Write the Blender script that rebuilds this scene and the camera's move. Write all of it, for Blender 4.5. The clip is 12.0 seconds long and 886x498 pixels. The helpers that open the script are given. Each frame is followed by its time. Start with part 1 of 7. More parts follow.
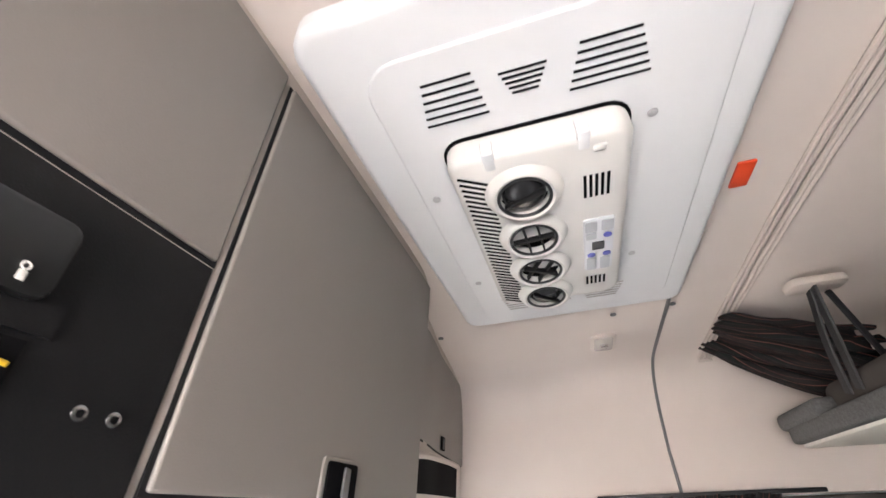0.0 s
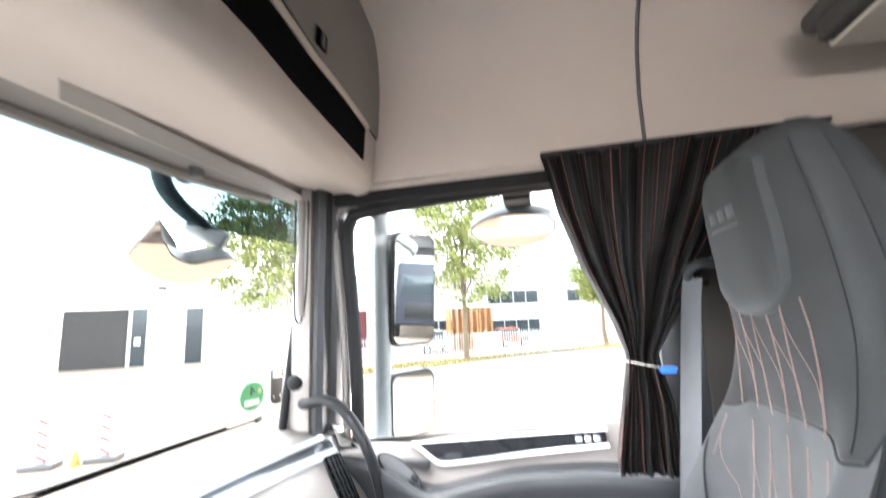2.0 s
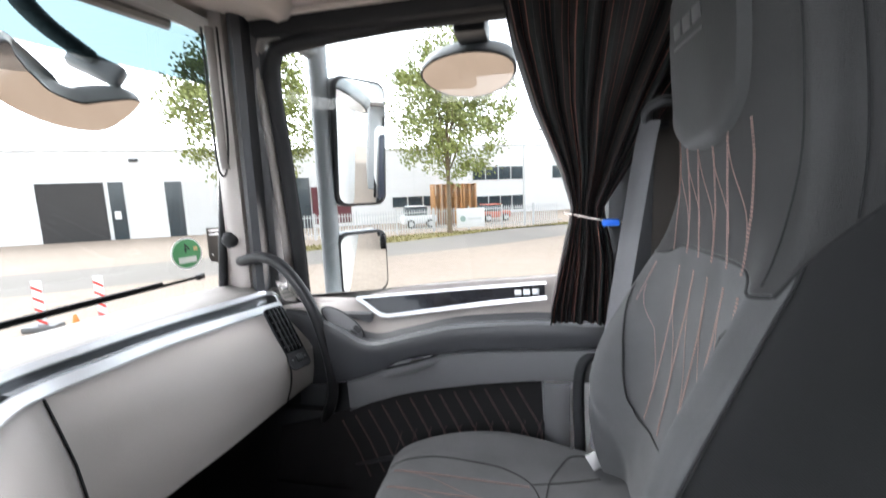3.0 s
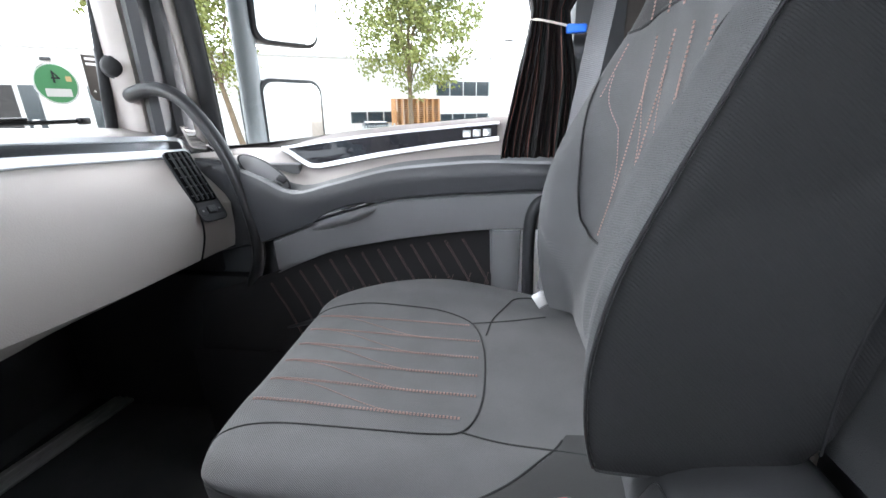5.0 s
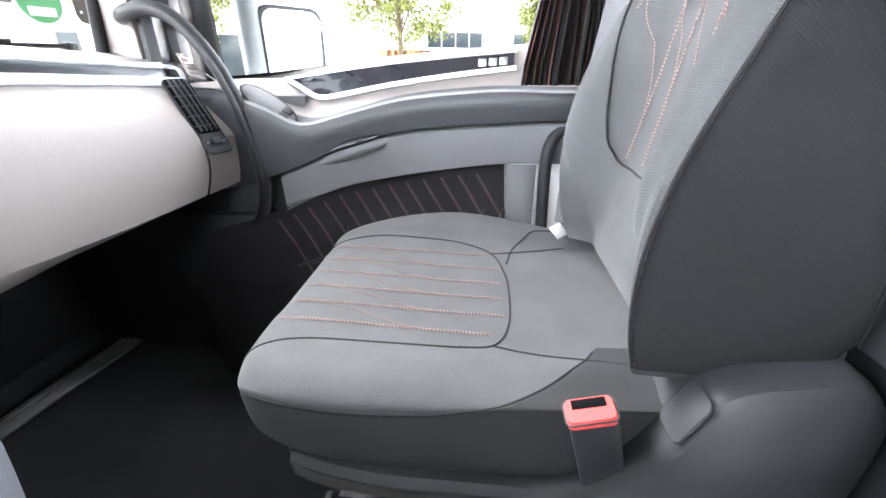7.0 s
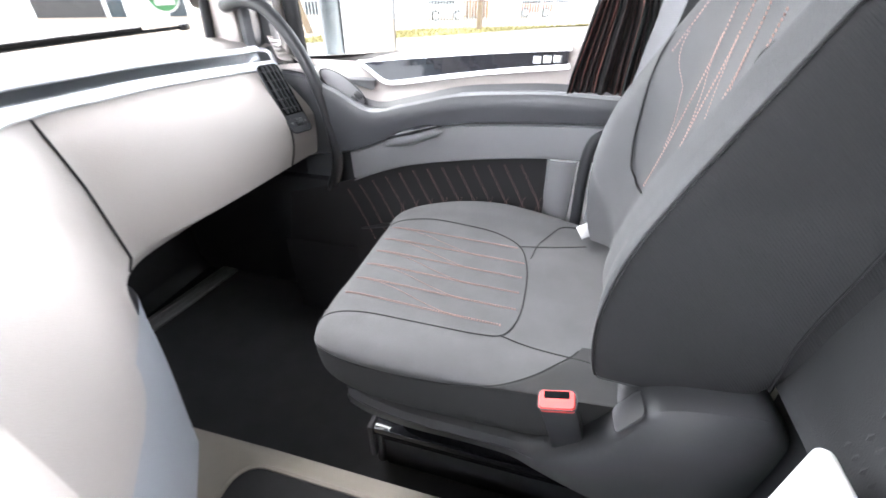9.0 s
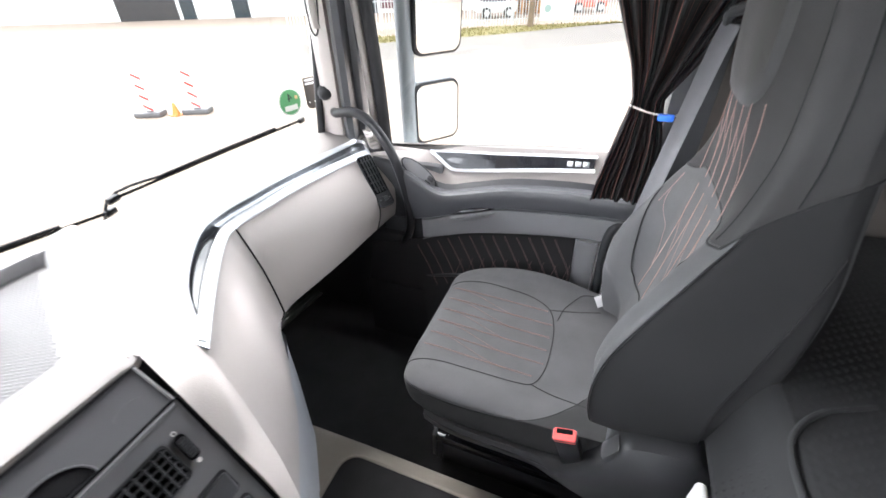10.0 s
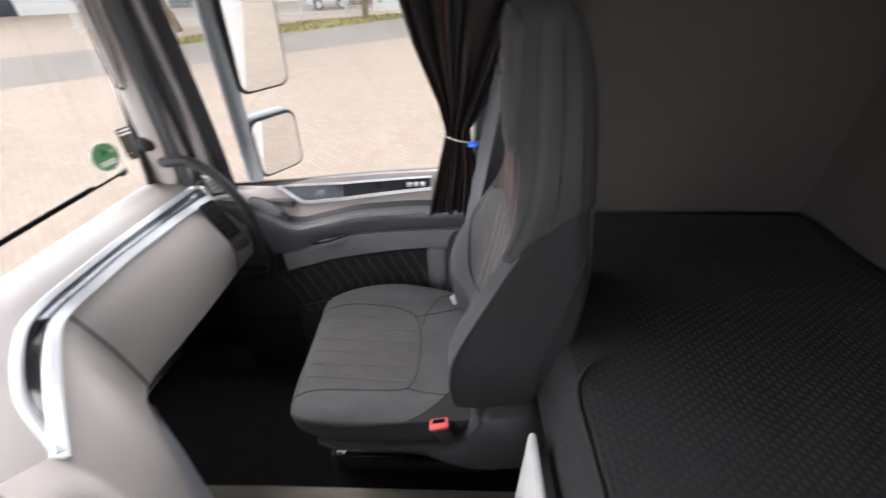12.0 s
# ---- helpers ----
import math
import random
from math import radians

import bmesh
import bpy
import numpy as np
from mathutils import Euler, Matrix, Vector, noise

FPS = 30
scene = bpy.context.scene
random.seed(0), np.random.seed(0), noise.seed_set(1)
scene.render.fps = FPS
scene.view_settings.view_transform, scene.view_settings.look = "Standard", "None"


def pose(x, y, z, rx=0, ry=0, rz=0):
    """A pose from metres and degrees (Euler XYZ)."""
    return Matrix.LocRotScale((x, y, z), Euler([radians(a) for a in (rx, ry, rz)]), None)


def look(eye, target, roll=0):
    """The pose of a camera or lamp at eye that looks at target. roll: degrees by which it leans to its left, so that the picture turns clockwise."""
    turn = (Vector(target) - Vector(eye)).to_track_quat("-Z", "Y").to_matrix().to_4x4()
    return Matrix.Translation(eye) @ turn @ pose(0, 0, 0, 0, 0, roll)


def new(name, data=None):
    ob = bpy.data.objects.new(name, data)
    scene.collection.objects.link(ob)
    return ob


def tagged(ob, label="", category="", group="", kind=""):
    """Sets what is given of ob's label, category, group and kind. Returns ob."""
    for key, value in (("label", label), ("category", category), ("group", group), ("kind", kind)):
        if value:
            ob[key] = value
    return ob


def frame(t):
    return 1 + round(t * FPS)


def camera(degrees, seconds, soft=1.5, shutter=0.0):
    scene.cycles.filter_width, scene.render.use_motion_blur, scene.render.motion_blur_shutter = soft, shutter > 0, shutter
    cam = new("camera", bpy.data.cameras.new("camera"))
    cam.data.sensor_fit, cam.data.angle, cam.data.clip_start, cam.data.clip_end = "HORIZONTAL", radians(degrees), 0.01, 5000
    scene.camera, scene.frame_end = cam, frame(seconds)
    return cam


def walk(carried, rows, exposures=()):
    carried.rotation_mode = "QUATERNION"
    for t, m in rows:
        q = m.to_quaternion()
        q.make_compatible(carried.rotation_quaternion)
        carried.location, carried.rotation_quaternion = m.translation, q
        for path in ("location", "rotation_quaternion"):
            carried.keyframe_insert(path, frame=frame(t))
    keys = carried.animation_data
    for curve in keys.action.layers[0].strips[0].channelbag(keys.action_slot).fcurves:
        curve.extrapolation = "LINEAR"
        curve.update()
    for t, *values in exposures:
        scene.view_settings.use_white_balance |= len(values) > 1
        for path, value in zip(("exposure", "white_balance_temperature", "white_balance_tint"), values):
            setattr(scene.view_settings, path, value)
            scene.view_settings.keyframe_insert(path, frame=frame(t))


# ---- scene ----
cam = camera(94.4, 12.0, 1.5, 0.5)
PATH = [
    (0, (0.42, 0.179, 1.571), (-0.042, 1.786, 2.668), -1.9),
    (0.5, (0.412, 0.268, 1.542), (-0.062, 1.894, 2.604), -2.0),
    (1, (0.389, 0.498, 1.44), (-0.08, 2.195, 2.389), -2.2),
    (1.5, (0.404, 0.681, 1.285), (-0.1, 2.477, 2.007), -1.4),
    (2, (0.416, 0.818, 1.187), (-0.029, 2.742, 1.504), -2.5),
    (2.5, (0.48, 0.908, 1.154), (0.04, 2.859, 1.116), -2.3),
    (3, (0.513, 0.945, 1.119), (0.11, 2.884, 0.838), -2.1),
    (3.5, (0.532, 0.996, 1.011), (0.185, 2.921, 0.593), -1.7),
    (5.5, (0.546, 1.051, 0.886), (0.348, 2.916, 0.19), -0.4),
    (6, (0.543, 1.06, 0.875), (0.363, 2.911, 0.137), -0.2),
    (6.5, (0.514, 1.042, 0.865), (0.348, 2.877, 0.086), -0.1),
    (7, (0.493, 1.027, 0.838), (0.323, 2.839, 0.008), 0.0),
    (7.2, (0.521, 1.041, 0.839), (0.349, 2.838, -0.023), 0.2),
    (8.8, (0.57, 0.982, 0.982), (0.195, 2.61, -0.119), 1.0),
    (9, (0.549, 0.964, 1.006), (0.12, 2.568, -0.109), 0.5),
    (9.5, (0.553, 0.901, 1.174), (-0.022, 2.45, 0.048), -1.2),
    (10, (0.561, 0.795, 1.352), (-0.053, 2.32, 0.214), -1.2),
    (10.5, (0.562, 0.736, 1.469), (-0.041, 2.253, 0.314), -1.3),
    (11, (0.523, 0.698, 1.516), (0.008, 2.242, 0.354), -1.1),
    (11.5, (0.558, 0.682, 1.518), (0.234, 2.27, 0.346), -0.5),
    (12, (0.64, 0.762, 1.503), (0.594, 2.376, 0.323), -0.3),
]
EXPOSURES = [(0, 6.10, 6150, 11), (0.5, 6.40, 6150, 11), (1.0, 6.40, 6200, 11), (1.5, 6.10, 6250, 12), (2.0, 5.45, 6200, 9), (2.5, 4.65, 6200, 10), (3.5, 4.35, 6150, 10), (5.5, 4.98, 6050, 9), (6.5, 5.4, 6150, 11), (7.0, 5.75, 6150, 11),
             (9.0, 5.7, 6250, 12), (9.5, 5.45, 6300, 12), (10.0, 5.0, 6300, 12), (10.5, 4.6, 6300, 12), (11.0, 4.32, 6350, 17), (11.5, 4.1, 6450, 16), (12.0, 4.1, 6450, 15)]
walk(cam, [(t, look(eye, target, roll)) for t, eye, target, roll in PATH], EXPOSURES)

# ---- world and light: a bright overcast day ----
world = bpy.data.worlds.new("overcast_sky")
scene.world = world
world.use_nodes = True
wn, wl = world.node_tree.nodes, world.node_tree.links
sky = wn.new("ShaderNodeTexSky")
sky.sky_type, sky.sun_disc = "NISHITA", False
sky.sun_elevation, sky.sun_rotation = radians(43), radians(301)
grey = wn.new("ShaderNodeHueSaturation")
grey.inputs["Saturation"].default_value = 0.12
wl.new(sky.outputs[0], grey.inputs["Color"])
wl.new(grey.outputs[0], wn["Background"].inputs["Color"])
wn["Background"].inputs["Strength"].default_value = 0.5
sun = new("sun", bpy.data.lights.new("sun", "SUN"))
sun.data.energy, sun.data.angle, sun.data.color = 0.33, radians(35), (1.0, 0.97, 0.93)
sun.matrix_world = look((0, 0, 0), (0.62, -0.38, -0.69))
# added fill lamp at the unseen driver's window, for yard light on the ceiling
fill_lamp = new("driver_side_fill", bpy.data.lights.new("driver_side_fill", "AREA"))
fill_lamp.data.shape, fill_lamp.data.size, fill_lamp.data.size_y = "RECTANGLE", 0.65, 0.17
fill_lamp.data.energy, fill_lamp.data.color = 0.12, (1.0, 0.985, 0.97)
fill_lamp.matrix_world = look((0.45, -0.36, 1.51), (0.60, 0.9, 2.0))


# ---- materials ----
def mat(name, color, rough=0.5, metal=0.0, var=0.12, scale=6.0, bump=0.0, bump_scale=300.0, spec=0.5, dist=0.002, warm=None):
    """A plain surface with blotches at two scales and a fine relief."""
    m = bpy.data.materials.new(name)
    m.use_nodes = True
    n, l = m.node_tree.nodes, m.node_tree.links
    b = n["Principled BSDF"]
    b.inputs["Roughness"].default_value, b.inputs["Metallic"].default_value = rough, metal
    b.inputs["Specular IOR Level"].default_value = spec
    co = n.new("ShaderNodeTexCoord")
    big, fine = n.new("ShaderNodeTexNoise"), n.new("ShaderNodeTexNoise")
    big.inputs["Scale"].default_value, big.inputs["Detail"].default_value = scale, 6
    fine.inputs["Scale"].default_value, fine.inputs["Detail"].default_value = bump_scale, 3
    for t in (big, fine):
        l.new(co.outputs["Object"], t.inputs["Vector"])
    mix = n.new("ShaderNodeMix")
    mix.data_type = "RGBA"
    c = Vector(color)
    d = Vector(warm) if warm else c * (1 - var * 1.6)
    mix.inputs["A"].default_value, mix.inputs["B"].default_value = (*(c * (1 + var)), 1), (*d, 1)
    ad = n.new("ShaderNodeMath")
    ad.operation = "MULTIPLY_ADD"
    ad.inputs[1].default_value = 0.35
    l.new(fine.outputs["Fac"], ad.inputs[0])
    sc = n.new("ShaderNodeMath")
    sc.operation = "MULTIPLY"
    sc.inputs[1].default_value = 0.65
    l.new(big.outputs["Fac"], sc.inputs[0])
    l.new(sc.outputs[0], ad.inputs[2])
    l.new(ad.outputs[0], mix.inputs["Factor"])
    l.new(mix.outputs["Result"], b.inputs["Base Color"])
    if bump:
        bp = n.new("ShaderNodeBump")
        bp.inputs["Strength"].default_value, bp.inputs["Distance"].default_value = bump, dist
        l.new(fine.outputs["Fac"], bp.inputs["Height"])
        l.new(bp.outputs[0], b.inputs["Normal"])
    rr = n.new("ShaderNodeMapRange")
    rr.inputs["To Min"].default_value, rr.inputs["To Max"].default_value = max(0.0, rough - 0.07), min(1.0, rough + 0.07)
    l.new(big.outputs["Fac"], rr.inputs["Value"])
    l.new(rr.outputs[0], b.inputs["Roughness"])
    return m


def glass(name, tint=(1, 1, 1), gloss=0.06):
    m = bpy.data.materials.new(name)
    m.use_nodes = True
    n, l = m.node_tree.nodes, m.node_tree.links
    n.remove(n["Principled BSDF"])
    t, g, x, f = (n.new("ShaderNode" + k) for k in ("BsdfTransparent", "BsdfGlossy", "MixShader", "Fresnel"))
    t.inputs["Color"].default_value = (*tint, 1)
    g.inputs["Roughness"].default_value = 0.01
    f.inputs["IOR"].default_value = 1.18
    l.new(f.outputs[0], x.inputs[0]), l.new(t.outputs[0], x.inputs[1]), l.new(g.outputs[0], x.inputs[2])
    l.new(x.outputs[0], n["Material Output"].inputs[0])
    return m


def shine(name, color, rough=0.02, metal=1.0, emit=None):
    m = bpy.data.materials.new(name)
    m.use_nodes = True
    b = m.node_tree.nodes["Principled BSDF"]
    b.inputs["Base Color"].default_value = (*color, 1)
    b.inputs["Roughness"].default_value, b.inputs["Metallic"].default_value = rough, metal
    return m


HEADLINER = mat("beige_headliner_felt", (0.62, 0.555, 0.512), 0.9, var=0.05, scale=3, bump=0.25, bump_scale=900, spec=0.2)
TRIM_LIGHT = mat("light_taupe_plastic", (0.52, 0.46, 0.415), 0.55, var=0.05, scale=4, bump=0.2, bump_scale=500)
CABINET = mat("taupe_cabinet_plastic", (0.205, 0.188, 0.172), 0.5, var=0.05, scale=3, bump=0.15, bump_scale=600)
BLACK = mat("black_console_plastic", (0.016, 0.0165, 0.018), 0.45, var=0.15, scale=8, bump=0.2, bump_scale=600, spec=0.35)
DARK = mat("dark_grey_door_plastic", (0.032, 0.033, 0.0355), 0.42, var=0.1, scale=7, bump=0.3, bump_scale=700)
MIDGREY = mat("mid_grey_plastic", (0.115, 0.115, 0.118), 0.46, var=0.08, scale=6, bump=0.25, bump_scale=700)
RUBBER = mat("black_rubber", (0.010, 0.010, 0.011), 0.65, var=0.2, scale=12, bump=0.2, bump_scale=400, spec=0.25)
# one plastic in two tones: top darkened, fascia lightened to balance the light
DASH = mat("taupe_dashboard_plastic", (0.34, 0.311, 0.290), 0.5, var=0.05, scale=4, bump=0.3, bump_scale=420)
DASHTOP = mat("dimmed_dashboard_top_plastic", (0.150, 0.137, 0.128), 0.5, var=0.06, scale=4, bump=0.3, bump_scale=420)
WHITE = mat("white_roof_unit_plastic", (0.66, 0.67, 0.68), 0.35, var=0.02, scale=4, bump=0.05, bump_scale=500)
OFFWHITE = mat("offwhite_roof_unit_plastic", (0.64, 0.625, 0.60), 0.4, var=0.03, scale=4, bump=0.05, bump_scale=500)
CHROME = shine("satin_chrome_trim", (0.56, 0.57, 0.58), 0.32)
STEEL = shine("bright_steel", (0.7, 0.7, 0.7), 0.2)
MIRROR = shine("mirror_glass", (0.86, 0.88, 0.88), 0.0)
# tan colour and blur put in for the duller ground reflection
TAN_MIRROR = shine("tan_mirror_glass", (0.56, 0.49, 0.43), 0.10)
PIANO = shine("gloss_black_lacquer", (0.006, 0.006, 0.007), 0.05, 0.0)
# near-black plates put in for the shade inside slots, throats and recesses
VOID = mat("recess_shade_black", (0.004, 0.004, 0.0045), 0.9, var=0.1, spec=0.05)
FABRIC = mat("anthracite_seat_fabric", (0.088, 0.089, 0.0915), 0.85, var=0.3, scale=9, bump=1.0, bump_scale=800, spec=0.25, dist=0.001)
# seat sides: a smoother cloth, with their shade put into the colour
FABRIC_SIDE = mat("shaded_seat_side_fabric", (0.0195, 0.0199, 0.0207), 0.9, var=0.1, scale=9, bump=0.6, bump_scale=1300, spec=0.2, dist=0.001)
LEATHER = mat("dark_grey_seat_leatherette", (0.030, 0.0305, 0.031), 0.65, var=0.12, scale=8, bump=0.5, bump_scale=350, spec=0.2, dist=0.001)
STITCH = mat("pale_rust_stitching", (0.24, 0.15, 0.133), 0.8, var=0.1)
BELT = mat("dark_grey_belt_webbing", (0.10, 0.10, 0.11), 0.6, var=0.08, scale=30, bump=0.6, bump_scale=900)
CARPET = mat("black_floor_carpet", (0.027, 0.027, 0.028), 0.95, var=0.25, scale=14, bump=0.9, bump_scale=700, spec=0.1)
BEIGE_MAT = mat("sand_beige_tunnel_carpet", (0.27, 0.245, 0.213), 0.95, var=0.15, scale=10, bump=1.0, bump_scale=500, spec=0.1)
MATTRESS = mat("black_mattress_cover", (0.026, 0.0265, 0.0277), 0.75, var=0.15, scale=10, bump=0.5, bump_scale=900, spec=0.3)
RED = mat("red_buckle_button", (0.72, 0.075, 0.07), 0.4, var=0.05)
ORANGE = mat("red_orange_marker", (0.70, 0.07, 0.02), 0.4, var=0.05)
# darker than the felt itself; the sleeper's shade is put into the colour
GREYWALL = mat("shaded_wall_lining", (0.066, 0.059, 0.054), 0.9, var=0.06, scale=3, bump=0.25, bump_scale=800, spec=0.15)
# both tints far below real glass, to dim the bright outside view
GLASS = glass("dimming_window_glass", (0.074, 0.0763, 0.0754))
TINT = glass("cyan_shade_band_glass", (0.0074, 0.0108, 0.0115))


def ribbed(m, scale, depth=0.0006, tone=0.16):
    """Adds the fine ribs of a woven cloth to a surface."""
    n, l = m.node_tree.nodes, m.node_tree.links
    b = n["Principled BSDF"]
    co, wv, bp, mx = (n.new("ShaderNode" + k) for k in ("TexCoord", "TexWave", "Bump", "Mix"))
    wv.bands_direction = "DIAGONAL"
    wv.inputs["Scale"].default_value, wv.inputs["Distortion"].default_value = scale, 0.6
    l.new(co.outputs["Object"], wv.inputs["Vector"])
    bp.inputs["Strength"].default_value, bp.inputs["Distance"].default_value = 0.6, depth
    l.new(wv.outputs["Fac"], bp.inputs["Height"])
    if b.inputs["Normal"].links:
        l.new(b.inputs["Normal"].links[0].from_socket, bp.inputs["Normal"])
    l.new(bp.outputs[0], b.inputs["Normal"])
    old = b.inputs["Base Color"].links[0].from_socket
    mx.data_type, mx.blend_type = "RGBA", "MULTIPLY"
    mx.inputs["Factor"].default_value = tone * 2
    l.new(old, mx.inputs["A"])
    l.new(wv.outputs["Color"], mx.inputs["B"])
    l.new(mx.outputs["Result"], b.inputs["Base Color"])
    return m


ribbed(FABRIC, 210, 0.0004, 0.08)
ribbed(FABRIC_SIDE, 150, 0.0004, 0.04)
ribbed(BELT, 160)

# ---- geometry helpers ----
def finish(name, bm, material, smooth=True, weld=True):
    if weld:
        bmesh.ops.remove_doubles(bm, verts=bm.verts, dist=1e-5)
    bmesh.ops.recalc_face_normals(bm, faces=bm.faces)
    me = bpy.data.meshes.new(name)
    bm.to_mesh(me)
    bm.free()
    for p in me.polygons:
        p.use_smooth = smooth
    if smooth:
        me.set_sharp_from_angle(angle=radians(38))
    me.materials.append(material)
    return new(name, me)


def part(name, bm, material, parent=None, label="", smooth=True, weld=True, local=False):
    """Links bm as one mesh under parent. Its points are in the world unless local."""
    ob = finish(name, bm, material, smooth, weld)
    if parent:
        ob.parent = parent
        if not local:
            up = parent
            while up:
                ob.location -= up.location
                up = up.parent
    return tagged(ob, label)


def thing(name, label, category, at=(0, 0, 0), group="", kind=""):
    ob = new(name)
    ob.location = at
    ob.empty_display_size = 0.05
    return tagged(ob, label, category, group, kind)


def single(name, bm, material, label, category, group="", kind="", smooth=True):
    return tagged(finish(name, bm, material, smooth), label, category, group, kind)


def box(lo, hi, r=0.004, seg=2, bm=None, m=None):
    """A box with rounded edges, added to bm."""
    b = bmesh.new()
    bmesh.ops.create_cube(b, size=1)
    lo, hi = Vector(lo), Vector(hi)
    for v in b.verts:
        v.co = Vector(((v.co[i] + 0.5) * (hi[i] - lo[i]) + lo[i] for i in range(3)))
    r = min(r, 0.49 * min(hi[i] - lo[i] for i in range(3)))
    if r > 0:
        bmesh.ops.bevel(b, geom=b.edges[:], offset=r, segments=seg, profile=0.5, affect="EDGES")
    if m is not None:
        bmesh.ops.transform(b, matrix=m, verts=b.verts)
    return join(bm, b)


def join(bm, b):
    if bm is None:
        return b
    me = bpy.data.meshes.new("tmp")
    b.to_mesh(me)
    b.free()
    bm.from_mesh(me)
    bpy.data.meshes.remove(me)
    return bm


def grid(rows, bm=None, close=False, cap=False):
    """A skin over rows of points; close: each row is a ring; cap: the end rings are filled."""
    bm = bm or bmesh.new()
    vs = [[bm.verts.new(p) for p in r] for r in rows]
    n = len(rows[0])
    for a, b in zip(vs, vs[1:]):
        for i in range(n if close else n - 1):
            j = (i + 1) % n
            bm.faces.new((a[i], a[j], b[j], b[i]))
    if cap:
        bm.faces.new(vs[0][::-1]), bm.faces.new(vs[-1])
    return bm


def thick(bm, d):
    bmesh.ops.recalc_face_normals(bm, faces=bm.faces)
    bmesh.ops.solidify(bm, geom=bm.faces[:], thickness=d)
    return bm


def curve(points, n=8, loop=False):
    """A smooth line through points, n steps a stretch."""
    P = [Vector(p) for p in points]
    k = len(P)
    out = []
    for i in range(k if loop else k - 1):
        if loop:
            a, b, c, d = P[i - 1], P[i], P[(i + 1) % k], P[(i + 2) % k]
        else:
            b, c = P[i], P[i + 1]
            a = P[i - 1] if i else b * 2 - c
            d = P[i + 2] if i + 2 < k else c * 2 - b
        for s in range(n):
            t = s / n
            out.append(0.5 * ((2 * b) + (c - a) * t + (2 * a - 5 * b + 4 * c - d) * t * t + (3 * b - a - 3 * c + d) * t ** 3))
    if not loop:
        out.append(P[-1].copy())
    return out


def tube(path, r, n=10, bm=None, cap=True, flat=1.0, up=None):
    """A round bar along path; r may be a list; flat squeezes it along its second side."""
    P = [Vector(p) for p in path]
    rows, prev = [], None
    for i, p in enumerate(P):
        d = (P[min(i + 1, len(P) - 1)] - P[max(i - 1, 0)]).normalized()
        if prev is None:
            prev = Vector(up) if up else d.orthogonal()
        u = (prev - d * prev.dot(d)).normalized()
        prev = u
        w = d.cross(u)
        q = r[i] if isinstance(r, (list, tuple)) else r
        rows.append([p + (u * math.cos(a) + w * math.sin(a) * flat) * q for a in (2 * math.pi * k / n for k in range(n))])
    return grid(rows, bm, True, cap)


def strip(path, normal, w, h, bm=None):
    """A flat band of width w and thickness h along path, facing normal (one vector or one a point)."""
    P = [Vector(p) for p in path]
    rows = []
    for i, p in enumerate(P):
        d = (P[min(i + 1, len(P) - 1)] - P[max(i - 1, 0)]).normalized()
        nn = Vector(normal[i] if isinstance(normal, list) else normal)
        s = d.cross(nn).normalized()
        u = s.cross(d).normalized()
        rows.append([p - s * w / 2, p - s * w * 0.42 + u * h, p + s * w * 0.42 + u * h, p + s * w / 2, p + s * w * 0.4 - u * h * 0.6, p - s * w * 0.4 - u * h * 0.6])
    return grid(rows, bm, True, True)


def prism(poly, place, depth, r=0.003, seg=2, bm=None):
    """A polygon in a plane, pushed out by depth along the plane's z, its edges rounded. place: the plane's pose."""
    b = bmesh.new()
    f = b.faces.new([b.verts.new((x, y, 0)) for x, y in poly])
    g = bmesh.ops.extrude_face_region(b, geom=[f])
    for v in g["geom"]:
        if isinstance(v, bmesh.types.BMVert):
            v.co.z += depth
    bmesh.ops.recalc_face_normals(b, faces=b.faces)
    if r > 0:
        rim = [e for e in b.edges if abs(e.verts[0].co.z - e.verts[1].co.z) < 1e-6]
        bmesh.ops.bevel(b, geom=rim, offset=r, segments=seg, profile=0.5, affect="EDGES", clamp_overlap=True)
    bmesh.ops.transform(b, matrix=place, verts=b.verts)
    return join(bm, b)


def rounded(w, h, r, n=5):
    """A rectangle with round corners about the origin."""
    pts = []
    for cx, cy, a0 in ((w / 2 - r, h / 2 - r, 0), (-w / 2 + r, h / 2 - r, 90), (-w / 2 + r, -h / 2 + r, 180), (w / 2 - r, -h / 2 + r, 270)):
        for k in range(n + 1):
            a = radians(a0 + 90 * k / n)
            pts.append((cx + r * math.cos(a), cy + r * math.sin(a)))
    return pts


def facing(origin, normal, up):
    """The pose of a plane at origin whose z is normal and whose y is nearest to up."""
    z = Vector(normal).normalized()
    x = Vector(up).cross(z).normalized()
    m = Matrix((x, z.cross(x), z)).transposed().to_4x4()
    m.translation = origin
    return m


def disc(m, r, depth, n=28, bm=None, bevel=0.002):
    return prism([(r * math.cos(2 * math.pi * k / n), r * math.sin(2 * math.pi * k / n)) for k in range(n)], m, depth, bevel, 2, bm)


# ---- cab shell ----
CY = 0.82           # the cab's centre line
Y_OUT = 2.085
X_REAR = 1.82


def interp(v, xs, ys):
    return float(np.interp(v, xs, ys))


def roof_profile():
    half = [(0.0, 2.088), (0.3, 2.082), (0.55, 2.070), (0.8, 2.058), (0.95, 2.05), (1.02, 2.035), (1.075, 2.0), (1.108, 1.955), (1.125, 1.91), (1.135, 1.86), (1.140, 1.75), (1.143, 1.606)]
    return [(CY - a, z) for a, z in half[::-1]] + [(CY + a, z) for a, z in half[1:]]


